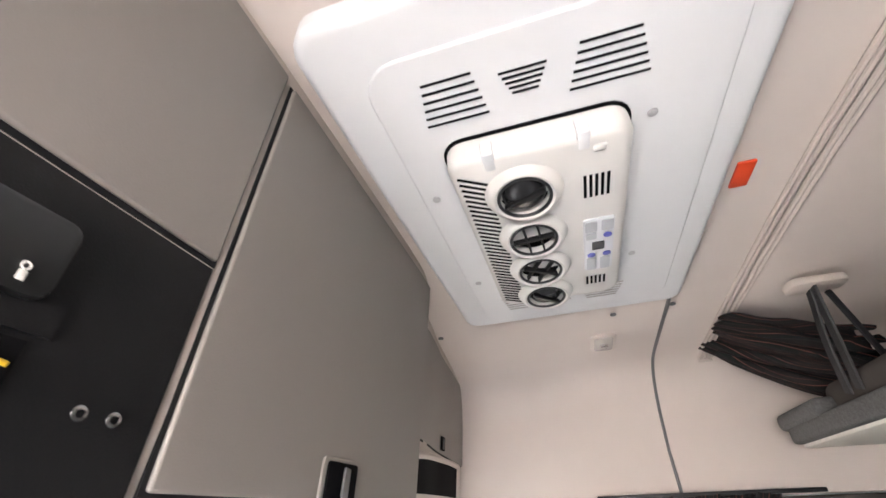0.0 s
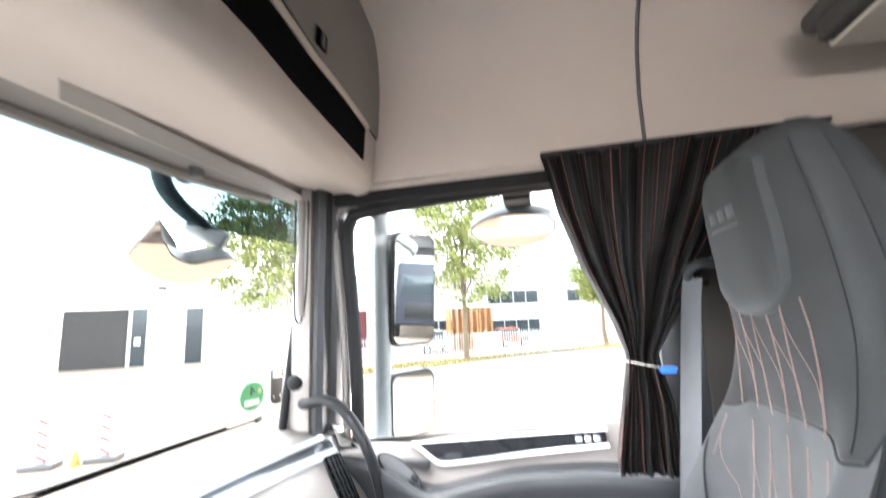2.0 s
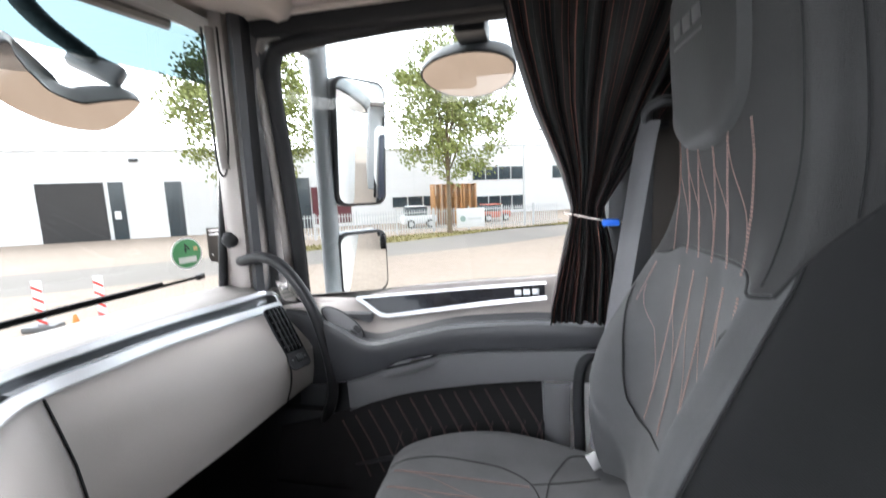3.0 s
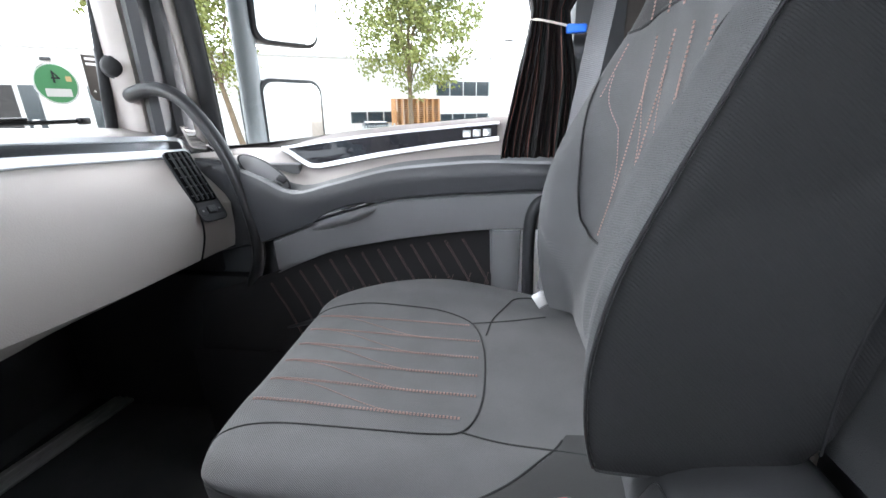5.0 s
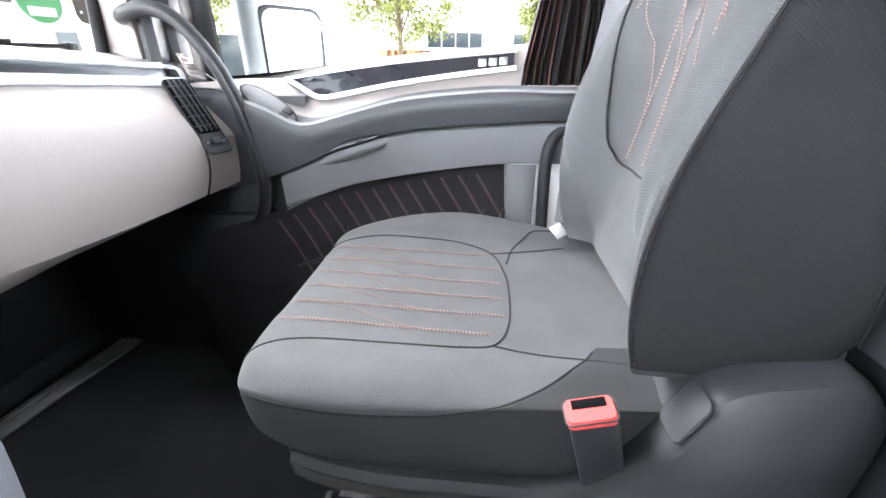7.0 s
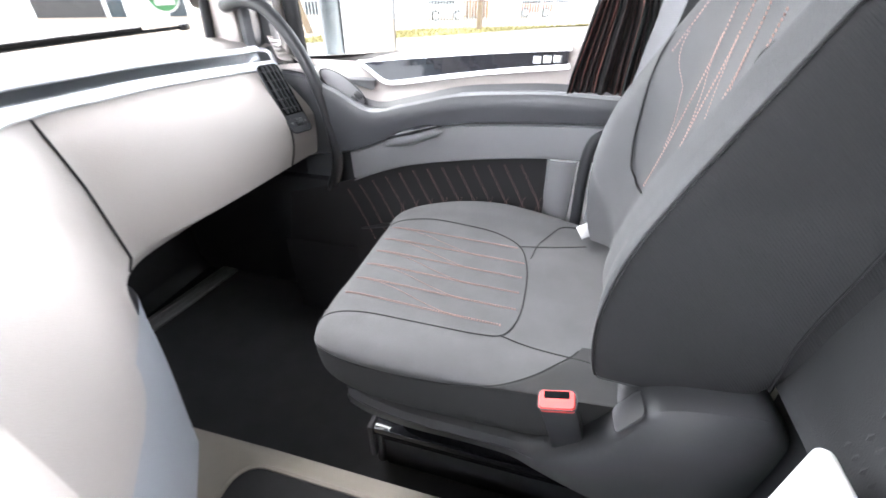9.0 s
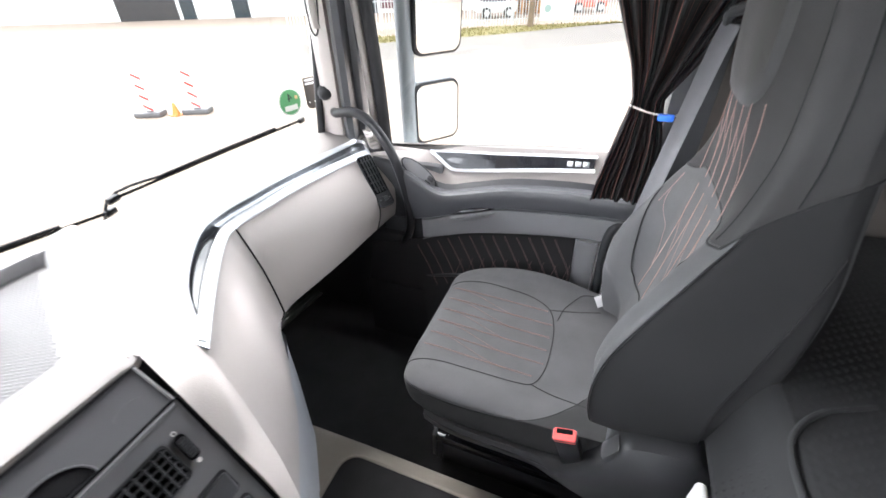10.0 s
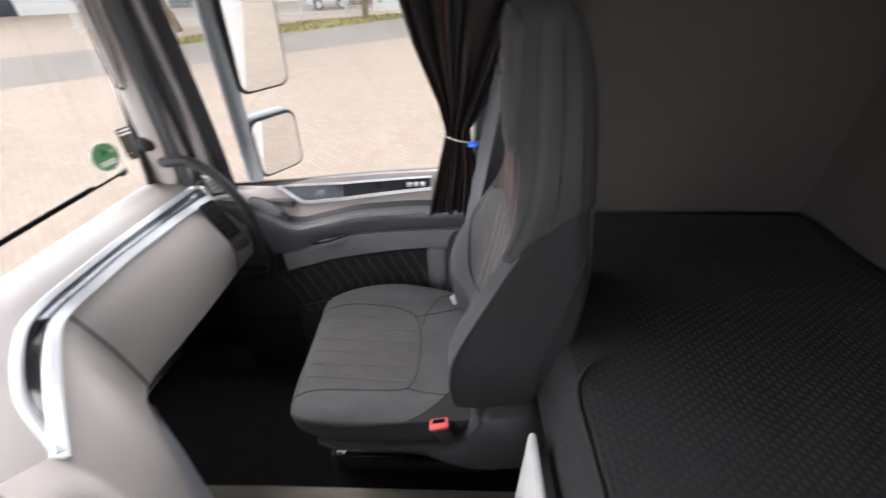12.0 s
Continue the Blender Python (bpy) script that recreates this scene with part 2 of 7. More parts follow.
prof = roof_profile()
ROOF = [Vector((0, y, z)) for y, z in prof]
ROOF = curve(ROOF, 4)
rows = [[(x, p.y, p.z) for p in ROOF] for x in (-0.3, 0.2, 0.8, 1.3, X_REAR + 0.03)]
bm = grid(rows)
up = [[(x, p.y + (0.05 if p.y > CY else -0.05) * (abs(p.y - CY) > 1.1), p.z + 0.06) for p in ROOF] for x in (-0.3, 0.2, 0.8, 1.3, X_REAR + 0.03)]
bm = grid(up, bm)
single("ceiling", bm, HEADLINER, "beige felt headliner curving down into the side walls", "ceiling", kind="structure")


def roof_z(y):
    a = abs(y - CY)
    return interp(a, [0, 0.3, 0.55, 0.8, 0.95, 1.02], [2.088, 2.082, 2.070, 2.058, 2.05, 2.035])


# seam between the front and the rear headliner
seam = thing("headliner_seam", "thin grey rubber joint running over the headliner", "seam", (0.73, 1.8, 2.05), kind="structure")
pts = [Vector((0.735 - 0.015 * min(max((2.05 - p.z) / 0.3, 0), 1), p.y, p.z - 0.001)) for p in ROOF if p.y > 1.3 and p.z > 1.80] + [Vector((0.72, 1.961, z)) for z in (1.75, 1.7, 1.62)]
part("joint", tube(pts, 0.0055, 8), MIDGREY, seam)

# upper side walls
bm = box((-0.12, 1.968, 1.605), (X_REAR, Y_OUT, 1.868), 0.006)
single("wall_right", bm, HEADLINER, "beige felt upper side wall above the door", "wall", kind="structure")
bm = box((-0.12, 2 * CY - Y_OUT, 1.605), (X_REAR, 2 * CY - 1.968, 1.868), 0.006)
single("wall_left", bm, HEADLINER, "beige felt upper side wall above the driver door", "wall", kind="structure")
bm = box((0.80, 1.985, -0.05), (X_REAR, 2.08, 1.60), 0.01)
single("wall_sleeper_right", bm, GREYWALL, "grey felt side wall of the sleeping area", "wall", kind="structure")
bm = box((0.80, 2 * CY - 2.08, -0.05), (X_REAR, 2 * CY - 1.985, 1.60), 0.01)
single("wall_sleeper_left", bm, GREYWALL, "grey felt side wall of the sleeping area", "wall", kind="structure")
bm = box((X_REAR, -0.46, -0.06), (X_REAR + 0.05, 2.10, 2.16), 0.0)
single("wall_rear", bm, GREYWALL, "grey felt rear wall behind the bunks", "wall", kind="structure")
# driver side: unseen plain wall, raised to keep skylight off the seat
bm = box((-0.80, 2 * CY - Y_OUT, -0.05), (0.80, 2 * CY - 2.0, 1.42), 0.01)
single("wall_driver_screen", bm, DARK, "dark grey unseen driver side wall, raised to block skylight", "wall", kind="structure")

# floor, toe board and engine tunnel
bm = box((-0.85, 2 * CY - 2.09, -0.06), (X_REAR + 0.05, 2.09, 0.0), 0.0)
single("floor", bm, CARPET, "black carpeted cab floor", "floor", kind="structure")
rows = [[(x, y, z) for y in (-0.44, 2.07)] for x, z in ((-0.74, -0.01), (-0.78, 0.04), (-0.78, 0.28), (-0.56, 0.60))]
single("toe_board", thick(grid(rows), 0.03), CARPET, "black carpeted toe board below the windscreen", "wall", kind="structure")
strip_ob = thing("sill_strip", "scuffed grey aluminium strip across the footwell floor", "floor strip", (-0.655, 1.8, 0.0), kind="structure")
strip_ob.rotation_euler.z = radians(-7)
bm = box((-0.035, -0.45, 0.0), (0.035, 0.25, 0.012), 0.004)
for y0 in (-0.012, 0.012):
    bm = box((y0 - 0.004, -0.44, 0.012), (y0 + 0.004, 0.24, 0.016), 0.002, bm=bm)
part("rib_plate", bm, shine("scuffed_aluminium", (0.32, 0.31, 0.30), 0.45), strip_ob, local=True)

rows = []
for x, w, h in ((-0.60, 0.52, 0.17), (-0.1, 0.53, 0.165), (0.06, 0.535, 0.16), (0.4, 0.535, 0.16), (0.9, 0.535, 0.16)):
    r = []
    for s in (-1, 1):
        k = [(w + 0.03, 0.0), (w + 0.02, 0.06), (w + 0.005, h - 0.04), (w - 0.03, h - 0.005), (w - 0.07, h)]
        r += [(x, CY + s * a, z) for a, z in (k if s < 0 else k[::-1])]
    rows.append(r)
tun = thing("tunnel_mat", "sand-coloured carpet mat over the engine tunnel with black inlay", "floor mat", (0.2, CY, 0.0))
ob = part("carpet", grid(rows), BEIGE_MAT, tun, "sand-coloured carpet with rolled edge")
bm = prism(rounded(0.834, 0.955, 0.05), pose(0.458, CY, 0.158), 0.012, 0.004)
ob = part("inlay", bm, CARPET, tun, "black carpet inlay")
path = [Vector((0.458 + x, CY + y, 0.164)) for x, y in rounded(0.849, 0.97, 0.055)]
ob = part("binding", tube(path + path[:1], 0.008, 8), BEIGE_MAT, tun, "beige binding round the inlay")

# ---- windscreen ----
def ws_x(y, z, out=0.0):
    k = min(abs(y - CY) / 1.13, 1.16)
    return -0.60 + 0.075 * k ** 2.5 + (z - 0.85) * 0.14 * k - out


def lean(z):
    """How far the windscreen pillar stands out at height z, from its head down."""
    t = min(max((1.54 - z) / 0.62, -0.1), 1.1)
    return Vector((-0.045 * t, 0.06 * t, 0))


ys = [CY + 1.30 * math.sin(radians(a)) for a in range(-90, 91, 9)]
wscr = thing("window_1", "wide curved windscreen with cyan shade band", "windscreen", (-0.5, CY, 0.82), kind="structure")
for nm, z0, z1, mt in (("pane", 0.70, 1.455, GLASS), ("shade_band", 1.455, 1.76, TINT)):
    wrap_l, wrap_r = 2 * CY - 2.138, 2.138      # the glass turns back over the pillars
    ob = part(nm, grid([[(-0.33, wrap_l, z)] + [(ws_x(y, z), y, z) for y in ys] + [(-0.33, wrap_r, z)] for z in np.linspace(z0, z1, 5)]), mt, wscr)
    ob.visible_shadow = False
# black painted border along the glass edge
edge = [Vector((-0.385 + 0.1 * (z - 0.87), 2.022, z)) + Vector((-0.02, -0.01, 0)) * (1.6 - z) for z in np.linspace(0.83, 1.60, 8)]
ob = part("black_border", tube(edge, 0.013, 10), RUBBER, wscr, "black glass edge")

# pillars
def pillar(s, name):
    p = thing(name, "taupe covered windscreen pillar with black seal", "pillar", (-0.3, CY + s * 1.15, 0.8), kind="structure")
    rows = []
    for z in np.linspace(0.78, 1.62, 8):
        b = -0.008 * (z - 0.8)
        h = min(max((z - 0.9) / 0.64, 0), 1.1)
        prof_ = [(-0.405 + 0.07 * h, 2.020), (-0.385 + b + 0.07 * h, 1.984), (-0.345 + b + 0.05 * h, 1.962), (-0.30 + b, 1.955), (-0.272 + b, 1.968), (-0.268 + b, 2.0), (-0.275, 2.05), (-0.36, 2.06)]
        rows.append([(x + lean(z).x, CY + s * (y + lean(z).y - CY), z) for x, y in prof_])
    ob = part("cover", grid(rows, None, True, True), DASH, p)
    rows = []
    for z in np.linspace(0.78, 1.62, 8):
        prof_ = [(-0.268, 2.0), (-0.262, 1.968), (-0.245, 1.962), (-0.228, 1.975), (-0.225, 2.01), (-0.205, 2.015), (-0.19, 2.04), (-0.19, 2.09), (-0.27, 2.09)]
        rows.append([(x + lean(z).x, CY + s * (y + lean(z).y - CY), z) for x, y in prof_])
    ob = part("seal", grid(rows, None, True, True), DARK, p, "dark grey rubber door seal")
    return p


pillar(1, "pillar_right")
pillar(-1, "pillar_left")

# ---- overhead console over the windscreen ----
OY = [-0.45, 0.3, 0.95, 1.03, 1.055, 1.085, 1.12, 1.3, 1.5, 1.7, 1.85, 2.03]
OX = [0.115, 0.112, 0.105, 0.10, 0.085, 0.058, 0.035, 0.02, -0.012, -0.03, -0.047, -0.068]
OZ = [1.515, 1.515, 1.515, 1.515, 1.52, 1.53, 1.54, 1.55, 1.56, 1.565, 1.57, 1.575]


def oh_x(y, z):
    return interp(y, OY, OX) + (z - 1.6) * 0.075


over = thing("overhead_console", "taupe overhead storage console above the windscreen", "console", (0, CY, 1.55), kind="structure")
rows = []
for y in list(np.linspace(-0.45, 0.9, 6)) + [0.98, 1.02, 1.035, 1.05, 1.065, 1.08, 1.1, 1.13, 1.2, 1.3, 1.45, 1.6, 1.75, 1.9, 2.024]:
    zb = interp(y, OY, OZ)
    xb = oh_x(y, zb)
    p = [(-0.2, 2.13), (oh_x(y, 2.08) - 0.02, 2.13), (oh_x(y, 2.06), 2.06), (oh_x(y, 1.9), 1.9), (oh_x(y, 1.75), 1.75), (oh_x(y, 1.64), 1.64),
         (xb - 0.0, zb + 0.045), (xb - 0.012, zb + 0.02), (xb - 0.035, zb + 0.004), (xb - 0.065, zb), (-0.16, zb + 0.012), (-0.30, zb + 0.035), (-0.36, 1.575), (-0.40, 1.60)]
    rows.append([(x, y, z) for x, z in p])
ob = part("shell", grid(rows, None, True, True), TRIM_LIGHT, over)


def face_panel(y0, y1, z0, z1, off, ny=8, nz=6, shape=None, d=0.006):
    """A slab that follows the console's front."""
    rows = []
    for i in range(nz + 1):
        z = z0 + (z1 - z0) * i / nz
        r = []
        for j in range(ny + 1):
            y = y0 + (y1 - y0) * j / ny
            yy, zz = shape(j / ny, i / nz, y, z) if shape else (y, z)
            r.append((oh_x(yy, zz) + off, yy, zz))
        rows.append(r)
    b = grid(rows)
    bmesh.ops.recalc_face_normals(b, faces=b.faces)
    if sum(f.normal.x for f in b.faces) < 0:
        bmesh.ops.reverse_faces(b, faces=b.faces)
    bmesh.ops.solidify(b, geom=b.faces[:], thickness=d)
    return b


def locker(name, label, y0, y1, z0, z1, group="overhead lockers"):
    t = thing(name, label, "cabinet", (0.1, (y0 + y1) / 2, z0), group)
    ob = part("gasket", face_panel(y0 - 0.0035, y1 + 0.0035, z0 - 0.0035, z1 + 0.003, 0.001, d=0.004), RUBBER, t, "dark shadow gap gasket")
    ob = part("door", face_panel(y0, y1, z0, z1, 0.007, d=0.006), CABINET, t)
    bv = ob.modifiers.new("edge", "BEVEL")
    bv.width, bv.segments = 0.006, 3
    return t


def latch(parent, y, z, w, h):
    x = oh_x(y, z) + 0.008
    m = facing((x, y, z), (1, 0, -0.07), (0, 0, 1))
    ob = part("latch_frame", prism(rounded(w, h, 0.008), m, 0.004, 0.002), CABINET, parent, "taupe latch bezel")
    part("latch_recess", prism(rounded(w * 0.86, h * 0.8, 0.005), facing((x + 0.005, y, z), (1, 0, -0.07), (0, 0, 1)), 0.0025, 0.0008), VOID, parent, "dark latch recess")
    part("latch_tongue", prism(rounded(w * 0.32, h * 0.62, 0.004), facing((x + 0.006, y + w * 0.10, z), (1, 0.25, -0.07), (0, 0, 1)), 0.004, 0.002), MIDGREY, parent, "grey metal latch tongue")


l1 = locker("overhead_locker", "taupe overhead locker with chrome latch, closed", 0.445, 1.03, 1.592, 2.045)
latch(l1, 0.712, 1.612, 0.088, 0.056)
locker("overhead_locker", "taupe short overhead locker above black console, closed", -0.42, 0.43, 1.775, 2.05)
l3 = locker("overhead_locker", "small taupe corner locker above open shelf, closed", 1.16, 1.975, 1.74, 2.03)
latch(l3, 1.52, 1.765, 0.05, 0.05)

def slot_shape(u, v, y, z):
    """Lower and rounded at its inner end."""
    k = (1 - u) ** 2
    return y + 0.02 * (1 - u) * (2 * v - 1) ** 2, 1.630 + (z - 1.630) * (1 - 0.25 * k) - 0.012 * k


# open slot below the corner locker
slot = thing("open_shelf_slot", "narrow black open shelf slot under the corner locker", "shelf", (0, 1.5, 1.68))
# no opening cut: a flat panel carries the slot's shade as colour
ob = part("recess", face_panel(1.115, 1.848, 1.630, 1.722, 0.003, ny=16, d=0.006, shape=slot_shape), VOID, slot, "flat black panel put in for the slot's dark depth")
path = [(oh_x(y, 1.728) + 0.006, y, 1.730 - 0.036 * max(0, (1.848 - y) / 0.7) ** 2) for y in np.linspace(1.11, 1.855, 14)]
ob = part("lip", tube(path, 0.008, 8), TRIM_LIGHT, slot, "rounded taupe lip")

# black radio console with a switch box and loose wires
rc = thing("radio_console", "black overhead radio console with screw holes and open wire bay", "radio console", (0.12, 0.1, 1.6))
DEEP = mat("deep_black_plastic", (0.006, 0.006, 0.0065), 0.5, var=0.15, scale=8, bump=0.2, bump_scale=600, spec=0.3)
ob = part("plate", face_panel(-0.42, 0.43, 1.53, 1.768, 0.004, d=0.008), DEEP, rc)
ob = part("drawer_frame", face_panel(-0.1, 0.338, 1.668, 1.742, 0.008, d=0.006), DEEP, rc, "black raised drawer surround")
x = oh_x(0.2, 1.708) + 0.009
ob = part("drawer", prism(rounded(0.25, 0.052, 0.010), facing((x, 0.195, 1.708), (1, 0, -0.07), (0, 0, 1)), 0.012, 0.004), mat("satin_black_drawer", (0.010, 0.0105, 0.011), 0.35, var=0.1), rc, "satin black drawer front")

part("drawer_icon", box((-0.0022, -0.003, 0), (0.0022, 0.003, 0.0008), 0.001, m=facing((x + 0.0125, 0.300, 1.690), (1, 0, -0.07), (0, 0, 1))), OFFWHITE, rc, "small pale printed symbol")
part("drawer_icon", tube([facing((x + 0.0128, 0.300, 1.699), (1, 0, -0.07), (0, 0, 1)) @ Vector((0.0022 * math.cos(a), 0.0022 * math.sin(a) - 0.003, 0)) for a in np.linspace(0, 6.28, 13)], 0.0006, 6), OFFWHITE, rc)
part("wire_bay", face_panel(0.05, 0.328, 1.60, 1.664, 0.0065, d=0.003), VOID, rc, "open dark wire bay")
for k, (c_, dz_) in enumerate((((0.85, 0.55, 0.03), 0.0), ((0.7, 0.06, 0.03), -0.005), ((0.8, 0.28, 0.04), -0.010), ((0.75, 0.7, 0.1), 0.004), ((0.5, 0.04, 0.03), -0.014))):
    pts = [(oh_x(0.3, 1.65) + 0.012 + 0.004 * (k % 2), y, 1.648 + dz_ + 0.010 * math.sin((y - 0.1) * 14 + k)) for y in np.linspace(0.1, 0.322 - 0.003 * k, 12)]
    part("loose_wire", tube(pts, 0.0018, 6), mat("wire_sheath", c_, 0.4), rc, "coloured loose wire")
for y in (0.371, 0.394):
    sc_ = facing((oh_x(y, 1.632) + 0.010, y, 1.632), (1, 0, -0.07), (0, 0, 1))
    part("screw_hole", disc(sc_, 0.0052, 0.0025, 14, bevel=0.001), STEEL, rc, "scraped metal screw")
    part("screw_core", disc(sc_ @ pose(0, 0, 0.0024), 0.0026, 0.0006, 10, bevel=0), VOID, rc)

# ---- ceiling rails, marker, lamp, screws ----
rails = thing("curtain_track", "twin beige curtain track fixed under the ceiling", "curtain track", (0.91, 1.2, 2.06))
for dx in (-0.014, 0.014):
    pts = [Vector((0.91 + dx, y, roof_z(y) - 0.006)) for y in np.linspace(-0.2, 1.865, 24)]
    for e in (-0.006, 0.006):
        ob = part("rail", tube([p + Vector((e, 0, 0)) for p in pts], 0.0055, 8), TRIM_LIGHT, rails)
m = pose(0.912, 1.875, roof_z(1.87) - 0.002, 180)
ob = part("end_cap", prism(rounded(0.05, 0.05, 0.02), m, 0.014, 0.004), TRIM_LIGHT, rails, "beige track end cap")

bm = prism(rounded(0.031, 0.070, 0.003), pose(0.797, 0.876, roof_z(0.868) + 0.001, 180), 0.006, 0.002)
single("roof_marker", bm, ORANGE, "small red-orange plastic marker on the headliner", "marker")

lamp = thing("roof_lamp", "small clear plastic reading lamp set in the headliner", "lamp", (0.56, 1.63, 2.06))
ob = part("bezel", prism(rounded(0.085, 0.15, 0.02), pose(0, 0, 0.002, 180), 0.010, 0.004), TRIM_LIGHT, lamp, "taupe plastic lamp bezel", local=True)
ob = part("lens", prism(rounded(0.06, 0.12, 0.014), pose(0, 0, -0.007, 180), 0.006, 0.003), mat("frosted_lens", (0.52, 0.48, 0.45), 0.15, var=0.15, scale=40), lamp, "frosted lens", local=True)
b = disc(pose(0, 0.0, -0.012, 180), 0.014, 0.01)
part("bulb_button", b, STEEL, lamp, "bright round reflector", local=True)
for x, y in ((0.587, 1.416), (0.047, 1.416), (0.748, 1.399)):
    s = single("ceiling_screw", disc(pose(x, y, roof_z(y) + 0.001, 180), 0.009, 0.006), MIDGREY, "small grey cap screw in the headliner", "screw", "headliner screws")


# ---- roof air conditioner ----
AX0, AX1, AY0, AY1, AZ = 0.172, 0.742, 0.378, 1.298, 2.036
ac = thing("roof_air_conditioner", "white roof air conditioner panel with four round vents", "air conditioner", (0.457, 0.838, AZ))
part("panel", prism(rounded(AX1 - AX0, AY1 - AY0, 0.04), pose(0.457, 0.838, 2.12, 180), 2.12 - AZ, 0.014, 3), WHITE, ac)
part("inner_plate", prism(rounded(0.455, 0.80, 0.05), pose(0.465, 0.842, AZ + 0.002, 180), 0.007, 0.005, 3), WHITE, ac, "raised white plate")
AZ2 = AZ - 0.005


def slots(parent, cx, y0, y1, n, w0, w1, z, material, name="slot", d=0.0030):
    for k in range(n):
        t = k / (n - 1)
        y, w = y0 + (y1 - y0) * t, w0 + (w1 - w0) * t
        part(name, box((cx - w / 2, y - d / 2, z - 0.0012), (cx + w / 2, y + d / 2, z + 0.004), 0), material, parent)


for s, e in ((1, 0), (-1, 1)):
    # far slots pale, near ones black: light and shade put into the colour
    lou = VOID if s > 0 else mat("lit_slot_grey", (0.42, 0.39, 0.37), 0.6)
    f = (lambda v: v) if s > 0 else (lambda v: 1.676 - v)
    slots(ac, 0.342, f(0.484), f(0.548), 6, 0.066, 0.088, AZ2, lou)
    slots(ac, 0.437, f(0.497), f(0.529), 5, 0.060, 0.034, AZ2, lou)
    slots(ac, 0.541, f(0.486), f(0.548), 6, 0.070, 0.098, AZ2, lou)
# the vent unit: a shallow tapered housing
UZ = 1.988
rows = []
for g, z, r in ((0.0, AZ, 0.03), (0.0, UZ + 0.016, 0.03), (0.004, UZ + 0.006, 0.028), (0.012, UZ, 0.024)):
    rows.append([(0.437 + x, 0.837 + y, z) for x, y in rounded(0.262 - 2 * g, 0.498 - 2 * g, r)])
bm = grid(rows, None, True)
bm.faces.new([v for v in bm.verts][-len(rows[0]):])
unit = part("vent_unit", bm, OFFWHITE, ac, "off-white vent housing")
part("shadow_gap", prism(rounded(0.270, 0.508, 0.034), pose(0.437, 0.836, AZ2 + 0.001, 180), 0.003, 0.0), VOID, ac, "dark gap round the vent housing")
# two notches on the near edge
for x in (0.37, 0.50):
    part("notch", box((x - 0.009, 0.584, UZ - 0.001), (x + 0.009, 0.618, UZ + 0.03), 0.004), WHITE, unit)
for i, y in enumerate((0.678, 0.798, 0.915, 1.034)):
    m = pose(0.409, y, UZ + 0.004, 180 - 6)
    # raised collar as a turned ring
    rows = []
    for k in range(37):
        a = 2 * math.pi * k / 36
        rows.append([m @ Vector((rr * math.cos(a), rr * math.sin(a), zz)) for rr, zz in ((0.064, -0.01), (0.060, 0.006), (0.053, 0.018), (0.046, 0.021), (0.041, 0.018), (0.039, 0.0), (0.039, -0.01))])
    v = part("vent", grid(rows), OFFWHITE, ac, "round air vent with black louvre")
    part("vent_ring", tube([m @ Vector((0.0395 * math.cos(a), 0.0395 * math.sin(a), 0.018)) for a in np.linspace(0, 2 * math.pi, 33)], 0.0028, 8), BLACK, v, "black vent ring")
    part("vent_throat", disc(m @ pose(0, 0, 0.001), 0.0385, 0.002, bevel=0.0005), VOID, v, "dark vent throat")
    turn = (20, 95, 60, 140)[i]
    q = m @ pose(0, 0, 0.006, 0, 0, turn)
    b = None
    if i in (0, 3):
        ball = bmesh.new()
        bmesh.ops.create_uvsphere(ball, u_segments=28, v_segments=12, radius=0.034)
        bmesh.ops.delete(ball, geom=[w for w in ball.verts if w.co.z < -0.001], context="VERTS")
        for w in ball.verts:
            w.co.z *= 0.45
        bmesh.ops.transform(ball, matrix=q, verts=ball.verts)
        part("vent_flap", ball, mat("dark_satin_vent_flap", (0.02, 0.02, 0.021), 0.25, var=0.1), v, "dark satin flap")
        part("vent_bar", box((-0.034, -0.004, 0.010), (0.034, 0.004, 0.019), 0.002, m=q), DEEP, v)
    else:
        for o in (-0.012, 0.012):
            part("vent_blade", box((-0.036, o - 0.0015, 0.0), (0.036, o + 0.0015, 0.012), 0.001, m=q), DEEP, v)
        part("vent_bar", box((-0.003, -0.036, 0.004), (0.003, 0.036, 0.015), 0.002, m=q), DEEP, v)
# slanted intake grille
for k in range(34):
    y = 0.632 + k * 0.0128
    m = pose(0.339, y, UZ - 0.0006, 0, 0, 32)
    part("intake_slot", box((-0.024, -0.0026, 0), (0.024, 0.0026, 0.004), 0, m=m), VOID, unit)
for y0, n, ln in ((0.672, 5, 0.052), (0.992, 5, 0.034)):
    for k in range(n):
        x = 0.500 + k * 0.0085
        part("sensor_slot", box((x - 0.0022, y0, UZ - 0.001), (x + 0.0022, y0 + ln, UZ + 0.004), 0), VOID, unit)
part("hinge_tab", box((0.512, 0.612, UZ - 0.004), (0.530, 0.622, UZ + 0.004), 0.002), OFFWHITE, unit)
keys = part("control_panel", prism(rounded(0.052, 0.175, 0.005), pose(0.521, 0.872, UZ + 0.001, 180), 0.004, 0.001), mat("pale_control_panel", (0.60, 0.61, 0.63), 0.4, var=0.03), ac, "pale membrane control panel")
part("display", prism(rounded(0.022, 0.026, 0.002), pose(0.520, 0.868, UZ - 0.003, 180), 0.002, 0.0005), mat("dark_lcd_display", (0.06, 0.06, 0.065), 0.2, var=0.1), keys, "small dark display")
BLUE = mat("violet_blue_button_print", (0.10, 0.11, 0.42), 0.4, var=0.05)
for x, y in ((0.536, 0.836), (0.536, 0.900), (0.508, 0.900)):
    part("button", disc(pose(x, y, UZ - 0.003, 180), 0.0075, 0.002, 18, bevel=0.0005), BLUE, keys, "round blue button")
